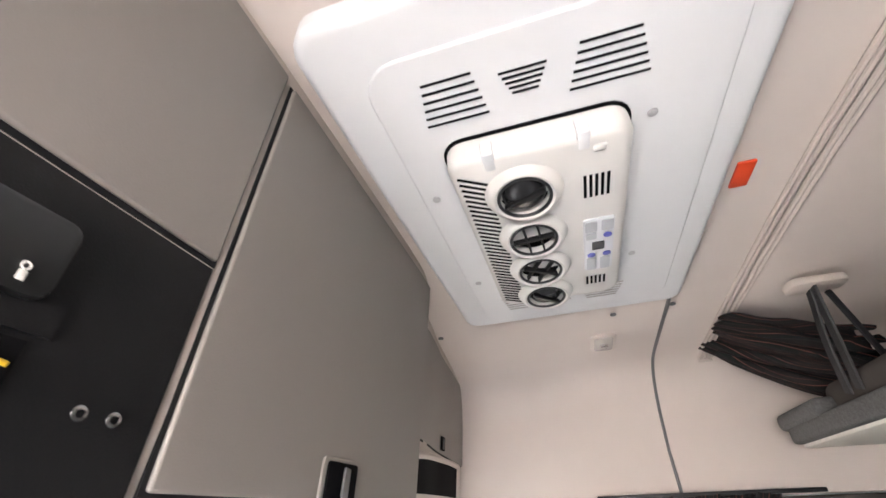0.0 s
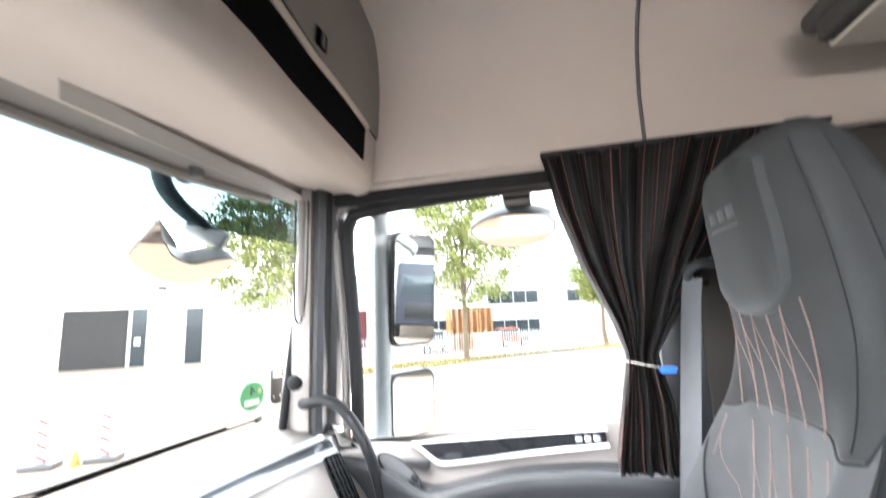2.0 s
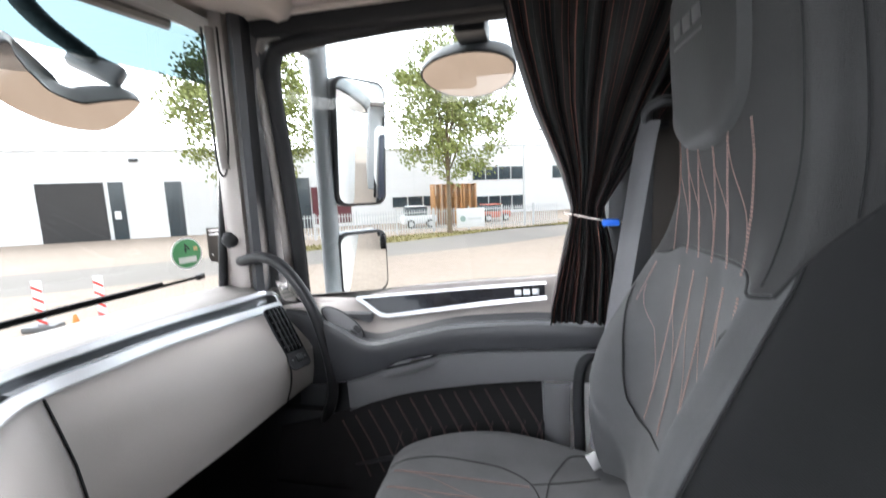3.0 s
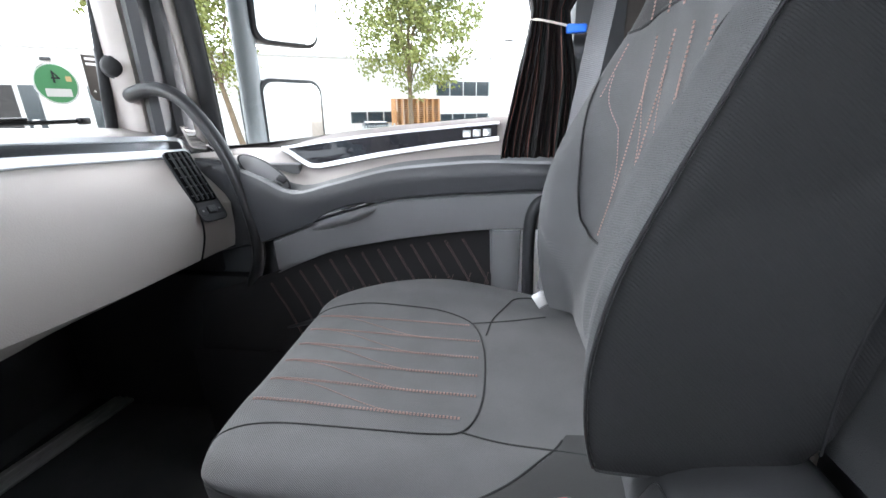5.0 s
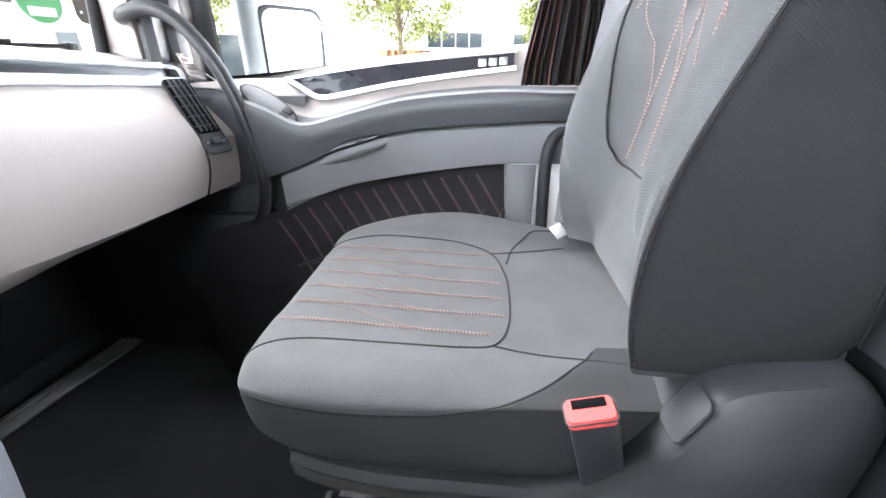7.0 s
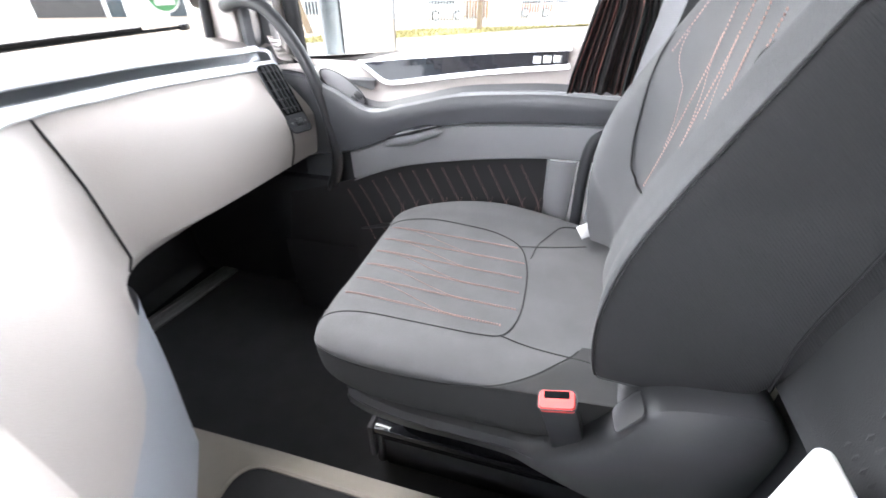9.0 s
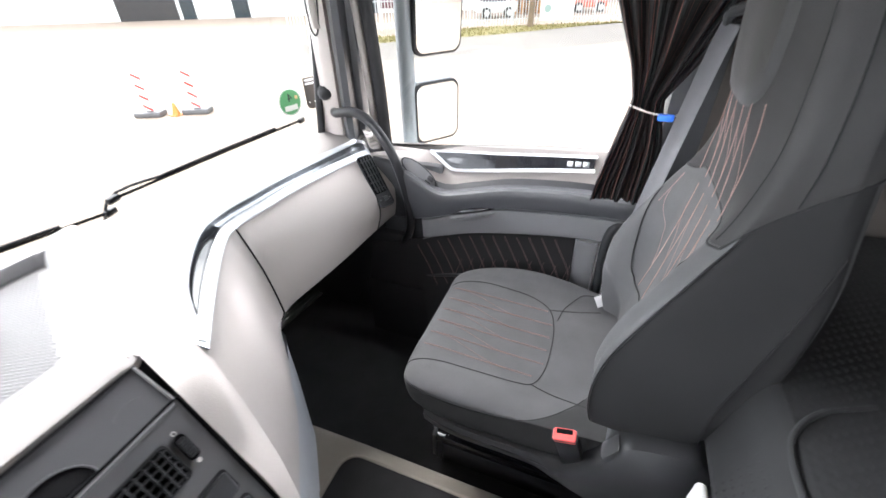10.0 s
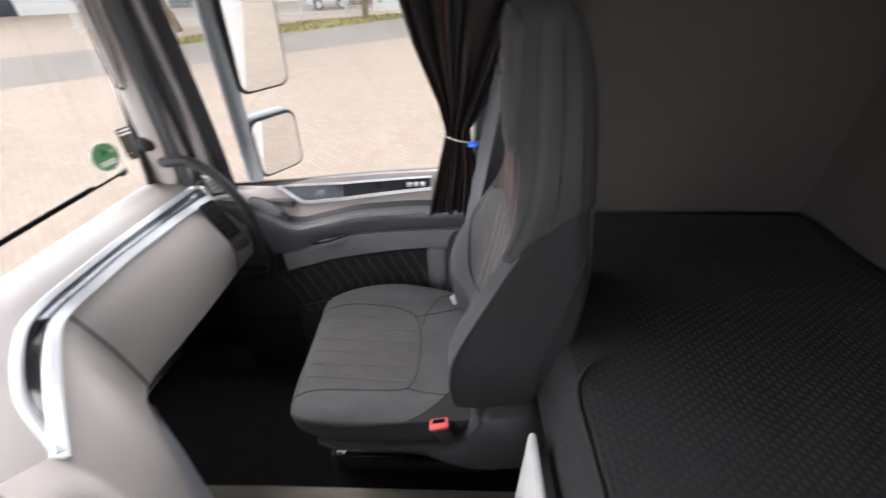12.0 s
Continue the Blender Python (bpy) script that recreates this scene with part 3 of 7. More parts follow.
for x, y, w, h in ((0.508, 0.805, 0.02, 0.03), (0.535, 0.805, 0.02, 0.03), (0.508, 0.935, 0.018, 0.045), (0.533, 0.935, 0.018, 0.045), (0.508, 0.836, 0.018, 0.018)):
    part("printed_mark", prism(rounded(w, h, 0.003), pose(x, y, UZ - 0.003, 180), 0.0012, 0.0), mat("grey_printed_field", (0.42, 0.44, 0.46), 0.5), keys)
for x, y in ((0.262, 0.70), (0.262, 1.02), (0.60, 0.62), (0.60, 1.0)):
    part("cap_screw", disc(pose(x, y, AZ2 + 0.0005, 180), 0.007, 0.003, 16, bevel=0.001), mat("grey_screw_cap", (0.45, 0.45, 0.46), 0.5), ac)

# ---- dashboard ----
dash = thing("dashboard", "taupe plastic dashboard wrapping round the centre console", "dashboard", (-0.3, 1.5, 0.6))
N = 10
LINE_G = curve([(-0.40, 2.06, 0.838), (-0.432, 2.0, 0.846), (-0.468, 1.70, 0.842), (-0.49, 1.5, 0.842), (-0.53, 1.36, 0.842), (-0.565, 1.26, 0.845), (-0.56, 1.215, 0.855), (-0.50, 1.195, 0.868)], N)
LINE_C = curve([(-0.33, 2.09, 0.845), (-0.352, 2.0, 0.850), (-0.378, 1.70, 0.868), (-0.388, 1.55, 0.874), (-0.39, 1.42, 0.881), (-0.365, 1.24, 0.890), (-0.19, 1.10, 0.892), (-0.018, 1.006, 0.887)], N)
LINE_O = curve([(-0.245, 2.085, 0.835), (-0.279, 2.0, 0.828), (-0.291, 1.70, 0.845), (-0.296, 1.55, 0.849), (-0.294, 1.42, 0.852), (-0.262, 1.325, 0.852), (-0.150, 1.19, 0.842), (-0.018, 1.10, 0.820)], N)
LINE_I = curve([(-0.165, 2.06, 0.795), (-0.232, 2.0, 0.792), (-0.268, 1.70, 0.808), (-0.272, 1.55, 0.812), (-0.272, 1.432, 0.814), (-0.236, 1.357, 0.818), (-0.110, 1.205, 0.822), (-0.012, 1.092, 0.815)], N)
LINE_M = curve([(-0.088, 2.05, 0.68), (-0.115, 2.0, 0.675), (-0.170, 1.70, 0.695), (-0.190, 1.55, 0.70), (-0.205, 1.42, 0.70), (-0.160, 1.335, 0.70), (-0.045, 1.21, 0.70), (0.055, 1.075, 0.72)], N)
LINE_B = curve([(-0.10, 2.05, 0.56), (-0.135, 2.0, 0.555), (-0.152, 1.70, 0.556), (-0.160, 1.55, 0.562), (-0.168, 1.412, 0.566), (-0.125, 1.34, 0.55), (-0.015, 1.22, 0.54), (0.085, 1.075, 0.55)], N)
LINE_U = curve([(-0.17, 2.05, 0.53), (-0.18, 2.0, 0.535), (-0.205, 1.70, 0.53), (-0.215, 1.55, 0.525), (-0.205, 1.412, 0.51), (-0.150, 1.36, 0.42), (-0.035, 1.24, 0.38), (0.10, 1.07, 0.38)], N)
LINE_K = curve([(-0.5, 2.05, 0.50), (-0.5, 2.0, 0.50), (-0.5, 1.70, 0.49), (-0.5, 1.55, 0.48), (-0.5, 1.45, 0.46), (-0.4, 1.35, 0.38), (-0.15, 1.20, 0.25), (0.07, 1.04, 0.25)], N)


def between(a, b, n, bulge=0.0):
    """Rows from line a to line b; bulge pushes the middle out from the dashboard's heart."""
    out = []
    for k in range(n):
        t = k / n
        row = []
        for p, q in zip(a, b):
            c = p.lerp(q, t)
            o = (c - Vector((-0.5, 1.6, 0.45))).normalized()
            row.append(c + o * bulge * math.sin(math.pi * t))
        out.append(row)
    return out


part("upper_pad", grid(between(LINE_G, LINE_C, 5, 0.012) + between(LINE_C, LINE_O, 4, 0.006) + [LINE_O]), DASHTOP, dash, "taupe top pad, darkened against the strong light on it")
part("fascia", grid(between(LINE_I, LINE_M, 5, 0.008) + between(LINE_M, LINE_B, 5, 0.012) + between(LINE_B, LINE_U, 3, 0.008) + [LINE_U]), DASH, dash)
cowl = [[p for p in LINE_G], [p + Vector((-0.007, 0.002, -0.012)) for p in LINE_G], [p + Vector((-0.010, 0.002, -0.10)) for p in LINE_G], [Vector((ws_x(p.y, 0.71) + 0.004, p.y, 0.70)) for p in LINE_G]]
part("front_cowl", grid(cowl), RUBBER, dash, "black seal along the windscreen base")
part("underside", grid(between(LINE_U, LINE_K, 3) + [LINE_K]), BLACK, dash, "black dashboard underside")
# recessed silver band between two chrome lines
inn = Vector((-0.012, -0.004, -0.008))
BAND = [[p.lerp(q, t) + inn * math.sin(math.pi * t) * 1.7 for p, q in zip(LINE_O, LINE_I)] for t in np.linspace(0, 1, 6)]
part("trim_band", grid(BAND), shine("satin_silver_band", (0.36, 0.37, 0.385), 0.24), dash, "brushed silver decor band")
a0, a1 = 8, len(LINE_O)


nrm = []
for i in range(a0, a1):
    d = (LINE_I[min(i + 1, a1 - 1)] - LINE_I[i - 1]).normalized()
    nrm.append(d.cross(Vector((0, 0, 1))).normalized() * -0.75 + Vector((0, 0, 0.65)))
part("chrome_line", strip([p + Vector((0.001, 0, 0.002)) for p in LINE_O[a0:a1]], nrm, 0.017, 0.003), CHROME, dash, "satin chrome line")
part("chrome_line", strip([p + Vector((0.002, 0, 0.003)) for p in LINE_I[a0:a1]], nrm, 0.026, 0.003), CHROME, dash, "satin chrome line")
part("chrome_end", strip([p for p in curve([LINE_O[a0], LINE_O[a0] + Vector((0.028, 0.012, -0.006)), LINE_I[a0]], 5)], (0.75, 0, 0.65), 0.015, 0.003), CHROME, dash)
# gaps round the glovebox lid
def dash_at(i, t):
    L = [LINE_I, LINE_M, LINE_B, LINE_U]
    k = min(int(t), 2)
    c = L[k][i].lerp(L[k + 1][i], t - k)
    return c + (c - Vector((-0.5, 1.6, 0.45))).normalized() * ((0.008, 0.012, 0.008)[k] * math.sin(math.pi * (t - k)))


def gap_line(i0, i1, i2):
    pts = []
    for t in np.linspace(0.05, 2.6, 36):
        i = interp(t, [0, 1, 2], [i0, i1, i2])
        k = int(i)
        p = dash_at(k, t).lerp(dash_at(k + 1, t), i - k)
        pts.append(p + (p - Vector((-0.5, p.y, 0.55))).normalized() * 0.0008)
    return pts


for ends in ((4 * N, 4 * N, 4 * N), (N + 1.6, N + 3.5, N + 3.7)):
    part("lid_gap", tube(gap_line(*ends), 0.0024, 6), RUBBER, dash, "dark gap of the glovebox lid")
# corner air vent
vm = facing((-0.165, 1.953, 0.733), (0.73, -0.31, 0.61), (-0.087, 0.036, 0.123)) @ pose(0, 0, -0.001)
vent = part("corner_vent", prism(rounded(0.064, 0.196, 0.014), vm @ pose(0, -0.012, 0), 0.007, 0.003, 3), BLACK, dash, "black frame of the corner air vent")
part("throat", prism(rounded(0.056, 0.140, 0.007), vm @ pose(0, 0.012, 0.006), 0.003, 0.0008), VOID, vent, "black vent throat")
for k in range(4):
    part("slat", box((-0.0021, -0.066, 0), (0.0021, 0.066, 0.007), 0.0009, m=vm @ pose(-0.018 + k * 0.012, 0.012, 0.007)), BLACK, vent)
for k in range(5):
    part("blade", box((-0.026, -0.0008, 0), (0.026, 0.0008, 0.002), 0.0, m=vm @ pose(0, -0.040 + 0.026 * k, 0.0085)), DARK, vent)
part("wheel_recess", prism(rounded(0.056, 0.024, 0.008), vm @ pose(0, -0.082, 0.006), 0.002, 0.0008), BLACK, vent, "black thumb wheel recess")
part("thumb_wheel", box((-0.011, -0.009, 0), (0.011, 0.009, 0.009), 0.004, m=vm @ pose(0.0, -0.082, 0.006)), BLACK, vent, "black thumb wheel")
for k in range(4):
    part("wheel_rib", box((-0.0012, -0.008, 0.006), (0.0012, 0.008, 0.0100), 0.0005, m=vm @ pose(-0.0075 + 0.005 * k, -0.082, 0.006)), DARK, vent)
for x in (-0.020, 0.020):
    part("wheel_mark", disc(vm @ pose(x, -0.082, 0.0080), 0.0024, 0.0006, 14, bevel=0.0), MIDGREY, vent)
# defroster outlet on the corner of the top
dm = facing((-0.232, 2.075, 0.829), (0.62, -0.1, 0.78), (-0.6, 0.5, 0.5))
df = part("defroster", prism(rounded(0.045, 0.10, 0.012), dm, 0.004, 0.002), DASH, dash, "small defroster outlet")
for k in range(5):
    part("slat", box((-0.02, -0.0035, 0), (0.02, 0.0035, 0.0025), 0, m=dm @ pose(0, -0.036 + k * 0.018, 0.0055, 0, 0, 20)), CABINET, df)
part("end_cap", grid([[LINE_C[0], LINE_O[0], LINE_I[0], LINE_M[0]], [LINE_C[0] + Vector((0, 0.04, -0.02)), LINE_O[0] + Vector((0.02, 0.04, -0.02)), LINE_I[0] + Vector((0.02, 0.04, -0.02)), LINE_M[0] + Vector((-0.01, 0.06, -0.02))]]), DASH, dash, "rounded dashboard end")
# taupe end continued in black, its shade put into the colour
part("end_foot", grid([[LINE_M[0], LINE_B[0], LINE_U[0]], [LINE_M[0] + Vector((-0.01, 0.06, -0.02)), LINE_B[0] + Vector((-0.03, 0.06, 0)), LINE_U[0] + Vector((-0.02, 0.06, 0))]]), VOID, dash, "lower dashboard end, blackened for the shade under it")
# gloss black strip over the band where it turns down
SLOT = [[BAND[2][i].lerp(BAND[4][i], t) + Vector((0.002, -0.001, 0.004)) for i in range(42, 67)] for t in (0.0, 0.35, 0.7, 1.0)]
part("band_strip", grid(SLOT), PIANO, dash, "gloss black strip over the lower decor band")

# ---- centre console: tray, switches ----
cons = thing("centre_console", "grey centre console with storage tray and switches", "console", (-0.1, 0.5, 0.6))
TRAY = [(-0.425, 1.132), (-0.272, 1.067), (-0.135, 1.003), (-0.106, 0.982), (-0.098, 0.945), (-0.098, 0.82), (-0.098, 0.45), (-0.13, 0.31), (-0.40, 0.30), (-0.445, 0.36), (-0.455, 0.60), (-0.455, 0.95), (-0.452, 1.09), (-0.447, 1.128)]
# top plate with a sunken tray: ring from outer rim to tray rim to tray floor
OUT = [(-0.49, 1.225), (-0.30, 1.150), (-0.085, 1.050), (-0.016, 1.008), (-0.0145, 0.96), (-0.0145, 0.82), (-0.012, 0.45), (-0.02, 0.23), (-0.42, 0.22), (-0.475, 0.36), (-0.478, 0.60), (-0.478, 0.95), (-0.482, 1.10), (-0.50, 1.19)]


def ring(pts, z, n=6):
    return [Vector((p.x, p.y, z(p.x) if callable(z) else z)) for p in curve([(a, b, 0) for a, b in pts], n, True)]


def shrink(pts, k):
    c = Vector((sum(p[0] for p in pts) / len(pts), sum(p[1] for p in pts) / len(pts)))
    return [tuple(Vector(p) + (c - Vector(p)).normalized() * k) for p in pts]


top_z = lambda x: 0.882 + 0.004 * min(max((-x - 0.1) / 0.3, 0), 1)
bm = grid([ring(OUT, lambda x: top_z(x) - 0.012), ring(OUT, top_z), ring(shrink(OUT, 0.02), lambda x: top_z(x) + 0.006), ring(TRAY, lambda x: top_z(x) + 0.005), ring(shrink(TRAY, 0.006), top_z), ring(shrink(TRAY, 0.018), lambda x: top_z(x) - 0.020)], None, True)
part("tray_surround", bm, DASHTOP, cons, "taupe tray surround, darkened against the strong light on it")
bm = bmesh.new()
bm.faces.new([bm.verts.new(p) for p in ring(shrink(TRAY, 0.016), lambda x: top_z(x) - 0.019)])
bmesh.ops.triangulate(bm, faces=bm.faces)
for o_ in (0.0, 0.006):
    part("pad_seam", tube([p + Vector((o_, o_, 0)) for p in curve([(-0.475, 1.200, 0.893), (-0.34, 1.136, 0.8935), (-0.198, 1.073, 0.8925), (-0.09, 1.026, 0.890), (-0.023, 1.001, 0.887)], 6)], 0.0013, 6), CABINET, cons, "stitched seam between pad and tray surround")
TRAYMAT = mat("grey_tray_rubber", (0.115, 0.1135, 0.114), 0.5, var=0.05)
tray = part("tray_floor", bm, mat("grey_tray_plastic", (0.098, 0.0965, 0.097), 0.5, var=0.05), cons, "grey tray floor")
part("tray_wall", grid([ring(shrink(TRAY, 0.001), lambda x: top_z(x) + 0.0056), ring(shrink(TRAY, 0.008), lambda x: top_z(x) + 0.001), ring(shrink(TRAY, 0.022), lambda x: top_z(x) - 0.0185)], None, True), TRAYMAT, cons, "grey sloping wall of the tray")
# ribbed anti-slip mat: short raised ribs in rows
bm = bmesh.new()
for i in range(45):
    for j in range(76):
        x, y = -0.42 + i * 0.0062, 0.45 + j * 0.0085
        if x > -0.142 or y > 1.091 - (x + 0.413) * 0.47 or x < -0.424 + (1.0 - y) * 0.01:
            continue
        z = top_z(x) - 0.0175
        w, d, o = 0.0021, 0.0027, 0.00425 * (i % 2)
        vs = [bm.verts.new(p) for p in ((x - w, y - d + o, z), (x + w, y - d + o, z), (x + w, y + d + o, z), (x - w, y + d + o, z), (x - w * 0.6, y - d * 0.4 + o, z + 0.0009), (x + w * 0.6, y - d * 0.4 + o, z + 0.0009), (x + w * 0.6, y + d * 0.4 + o, z + 0.0009), (x - w * 0.6, y + d * 0.4 + o, z + 0.0009))]
        for f in ((0, 1, 5, 4), (1, 2, 6, 5), (2, 3, 7, 6), (3, 0, 4, 7), (4, 5, 6, 7)):
            bm.faces.new([vs[k] for k in f])
tagged(part("anti_slip_ribs", bm, TRAYMAT, tray, "grey rubber ribs in staggered rows", smooth=False, weld=False), kind="stuff")
# flap strip and switch strip, both facing the aisle
P0, P1, P2 = Vector((-0.010, 0.996, 0.880)), Vector((0.054, 0.994, 0.838)), Vector((0.175, 0.99, 0.628))
AISLE = Vector((0.02, -1.0, 0)).normalized()


def strip_face(a, b, d):
    """A slab whose face runs from edge point a to edge point b and on towards the driver."""
    n = (b - a).cross(AISLE).normalized()
    n = (n if n.z > 0 else -n) * d
    return grid([[p + AISLE * k for p in (a, b, b - n, a - n)] for k in (0, 0.86)], None, True, True)


part("flap_panel", strip_face(P0 + Vector((0.004, 0, 0)), P1, 0.012), DARK, cons, "dark grey storage flap")
part("switch_panel", strip_face(P1 + Vector((0.002, 0, -0.001)), P2, 0.012), MIDGREY, cons, "mid grey switch panel")
n1 = (P1 - P0).cross(AISLE).normalized()
n1 = n1 if n1.z > 0 else -n1
n2 = (P2 - P1).cross(AISLE).normalized()
n2 = n2 if n2.z > 0 else -n2
fm = facing(P0.lerp(P1, 0.94) + AISLE * 0.155 + n1 * 0.0012, n1, (P0 - P1))
part("finger_recess", prism([(0.042 * math.cos(a), 0.034 * math.sin(a)) for a in np.linspace(0, math.pi, 18)], fm, 0.002, 0.0006), VOID, cons, "black finger recess")
part("recess_lip", tube([fm @ Vector((0.042 * math.cos(a), 0.034 * math.sin(a), 0.002)) for a in np.linspace(0, math.pi, 18)], 0.0016, 6), DARK, cons)
part("embossed_arc", tube([P0.lerp(P1, 0.62) + AISLE * 0.045 + n1 * 0.0004 + (P0 - P1).normalized() * 0.012 * math.sin(a) + AISLE * 0.022 * math.cos(a) for a in np.linspace(0.3, 2.6, 14)], 0.0012, 6), DARK, cons)
part("flap_edge", tube([P0 + n1 * 0.001 + AISLE * 0.003 + Vector((0.005, 0, 0)), P1 + n1 * 0.001 + AISLE * 0.003], 0.0024, 6), MIDGREY, cons, "mid grey edge of the flap")
for a, b, r_ in ((P1, AISLE * 0.86, 0.0022), (P0 + Vector((0.003, 0, 0)), AISLE * 0.86, 0.0024)):
    part("flap_gap", tube([a + n1 * 0.0006, a + b + n1 * 0.0006], r_, 6), VOID, cons, "dark gap along the flap")
part("panel_rim", tube([P1 + n2 * 0.002 + AISLE * 0.006 + (P2 - P1) * 0.02, P1 + n2 * 0.002 + AISLE * 0.85 + (P2 - P1) * 0.02], 0.0030, 8), MIDGREY, cons, "rounded rim of the switch panel")
part("panel_gap", tube([P1 + n2 * 0.001 - AISLE * 0.003, P2 + n2 * 0.001 - AISLE * 0.003], 0.0040, 6), VOID, cons, "dark gap beside the switch panel")
slope = (P2 - P1).normalized()
sm = lambda y, a: facing(P1 + slope * a + AISLE * y + n2 * 0.002, n2, P1 - P2)
sw_vent = part("aisle_vent", prism(rounded(0.112, 0.066, 0.008), sm(0.105, 0.064), 0.003, 0.0015), BLACK, cons, "black square vent with lattice")
part("throat", prism(rounded(0.104, 0.058, 0.005), sm(0.105, 0.064) @ pose(0, 0, 0.0026), 0.0008, 0.0), VOID, sw_vent)
for k in range(5):
    part("slat", box((-0.051, -0.0016, 0), (0.051, 0.0016, 0.004), 0.0006, m=sm(0.105, 0.064) @ pose(0, -0.024 + 0.012 * k, 0.0034)), BLACK, sw_vent)
for k in range(8):
    part("blade", box((-0.0014, -0.028, 0), (0.0014, 0.028, 0.0046), 0.0005, m=sm(0.105, 0.064) @ pose(-0.0455 + 0.013 * k, 0, 0.0034)), DARK, sw_vent)
roll = part("roller_recess", prism(rounded(0.017, 0.046, 0.008), sm(0.033, 0.063), 0.0016, 0.0006), VOID, cons, "dark recess of the vent roller")
part("roller_wheel", box((-0.0065, -0.017, -0.004), (0.0065, 0.017, 0.0075), 0.004, 3, m=sm(0.033, 0.063)), BLACK, roll, "black vent roller")
for k in range(7):
    part("roller_rib", box((-0.006, -0.0007, 0.0060), (0.006, 0.0007, 0.0085), 0.0003, m=sm(0.033, 0.063) @ pose(0, -0.0132 + 0.0044 * k, 0)), DARK, roll)
for a in (0.035, 0.091):
    part("roller_mark", disc(sm(0.033, a), 0.0036, 0.0008, 14, bevel=0.0), OFFWHITE, cons, "white printed mark")
part("mark_core", disc(sm(0.033, 0.035), 0.0020, 0.0012, 12, bevel=0.0), DARK, cons)
for a in (0.149, 0.205):
    sw = part("switch_bezel", prism(rounded(0.052, 0.046, 0.008), sm(0.046, a), 0.0022, 0.001), BLACK, cons, "black switch surround")
    part("rocker_switch", box((-0.022, -0.019, 0), (0.022, 0.019, 0.010), 0.004, 3, m=sm(0.046, a) @ pose(0, 0, 0.0, 6, 0, 0)), DARK, sw, "dark rocker switch")
# side of the console: one skin from tray edge and switch panel to the end of the dashboard, and the leg behind it
C_END, O_END = LINE_C[-1] + Vector((0.004, 0.004, 0.001)), LINE_O[-1]
near = curve([C_END, P1 + Vector((0.0, 0.006, 0.002)), P1.lerp(P2, 0.5) + Vector((0, 0.008, 0.002)), P2 + Vector((0.0, 0.008, 0.0)), (0.205, 0.995, 0.40), (0.215, 0.995, 0.15)], 6)
far = curve([O_END + Vector((0, 0, 0.001)), (0.025, 1.086, 0.775), LINE_M[-1] + Vector((0.002, 0.004, 0)), LINE_B[-1] + Vector((0.002, 0.004, 0)), LINE_U[-1] + Vector((0.002, 0.004, 0)), (0.12, 1.062, 0.15)], 6)
rows = []
for a, b in zip(near, far):
    w = (b - a).length
    rows.append([a.lerp(b, u) + Vector((0.75, 0.62, 0.25)) * (0.06 * w * math.sin(math.pi * u) * (1 - 0.3 * u)) for u in np.linspace(0, 1, 9)])
part("shoulder", grid(rows), DASH, cons, "taupe shoulder beside the switch panel")
LEG = [curve([(0.09, 1.075, 0.47), (0.10, 1.07, 0.38), (0.11, 1.065, 0.28), (0.12, 1.06, 0.15)], 6), curve([(-0.03, 1.235, 0.46), (-0.025, 1.23, 0.38), (-0.015, 1.22, 0.28), (0.0, 1.21, 0.15)], 6),
       curve([(-0.14, 1.358, 0.47), (-0.138, 1.354, 0.41), (-0.115, 1.335, 0.30), (-0.075, 1.30, 0.15)], 6), curve([(-0.19, 1.40, 0.50), (-0.19, 1.395, 0.46), (-0.16, 1.37, 0.34), (-0.105, 1.312, 0.15)], 6), curve([(-0.36, 1.42, 0.48), (-0.34, 1.40, 0.44), (-0.30, 1.37, 0.32), (-0.25, 1.32, 0.10)], 6)]
part("side_leg", grid([curve(c_, 3) for c_ in zip(*LEG)]), mat("pale_blue_grey_plastic", (0.26, 0.275, 0.295), 0.42, var=0.04), cons, "pale grey console leg reaching the tunnel")
part("front_cheek", box((-0.50, 0.15, 0.1), (-0.29, 1.05, 0.79), 0.02), BLACK, cons, "black console core")


# ---- passenger door ----
DX = [-0.25, -0.145, -0.025, 0.075, 0.175, 0.305, 0.425, 0.535, 0.645, 0.80]
ZA = [0.78, 0.775, 0.745, 0.712, 0.733, 0.766, 0.780, 0.787, 0.785, 0.785]
ZL = [0.52, 0.54, 0.572, 0.612, 0.655, 0.690, 0.704, 0.712, 0.718, 0.72]
ZP = [0.41, 0.44, 0.48, 0.525, 0.562, 0.590, 0.609, 0.622, 0.625, 0.625]
ZS = [0.785, 0.792, 0.802, 0.814, 0.826, 0.840, 0.850, 0.858, 0.866, 0.872]
door = thing("door_1", "passenger door with taupe, grey and striped cloth lining, closed", "door", (0.3, 2.03, 0.0), kind="structure")


def dz(tab, x):
    pts = curve([(a, 0, b) for a, b in zip(DX, tab)], 8)
    return interp(x, [p.x for p in pts], [p.z for p in pts])


xs = np.linspace(-0.23, 0.80, 41)


def door_skin(fn):
    return grid([[(x, y, z) for y, z in fn(x)] for x in xs])


def f_upper(x):
    s, a = dz(ZS, x), dz(ZA, x)
    e = 0.045 * min(max((0.25 - x) / 0.3, 0), 1)
    return [(2.115, s + 0.014), (2.085 + e, s + 0.014), (2.074 + e, s + 0.004), (2.066 + e, s - 0.012), (2.052 + e, s * 0.6 + a * 0.4 - 0.004), (2.040 + e * 0.6, s * 0.25 + a * 0.75), (2.030, a + 0.002)]


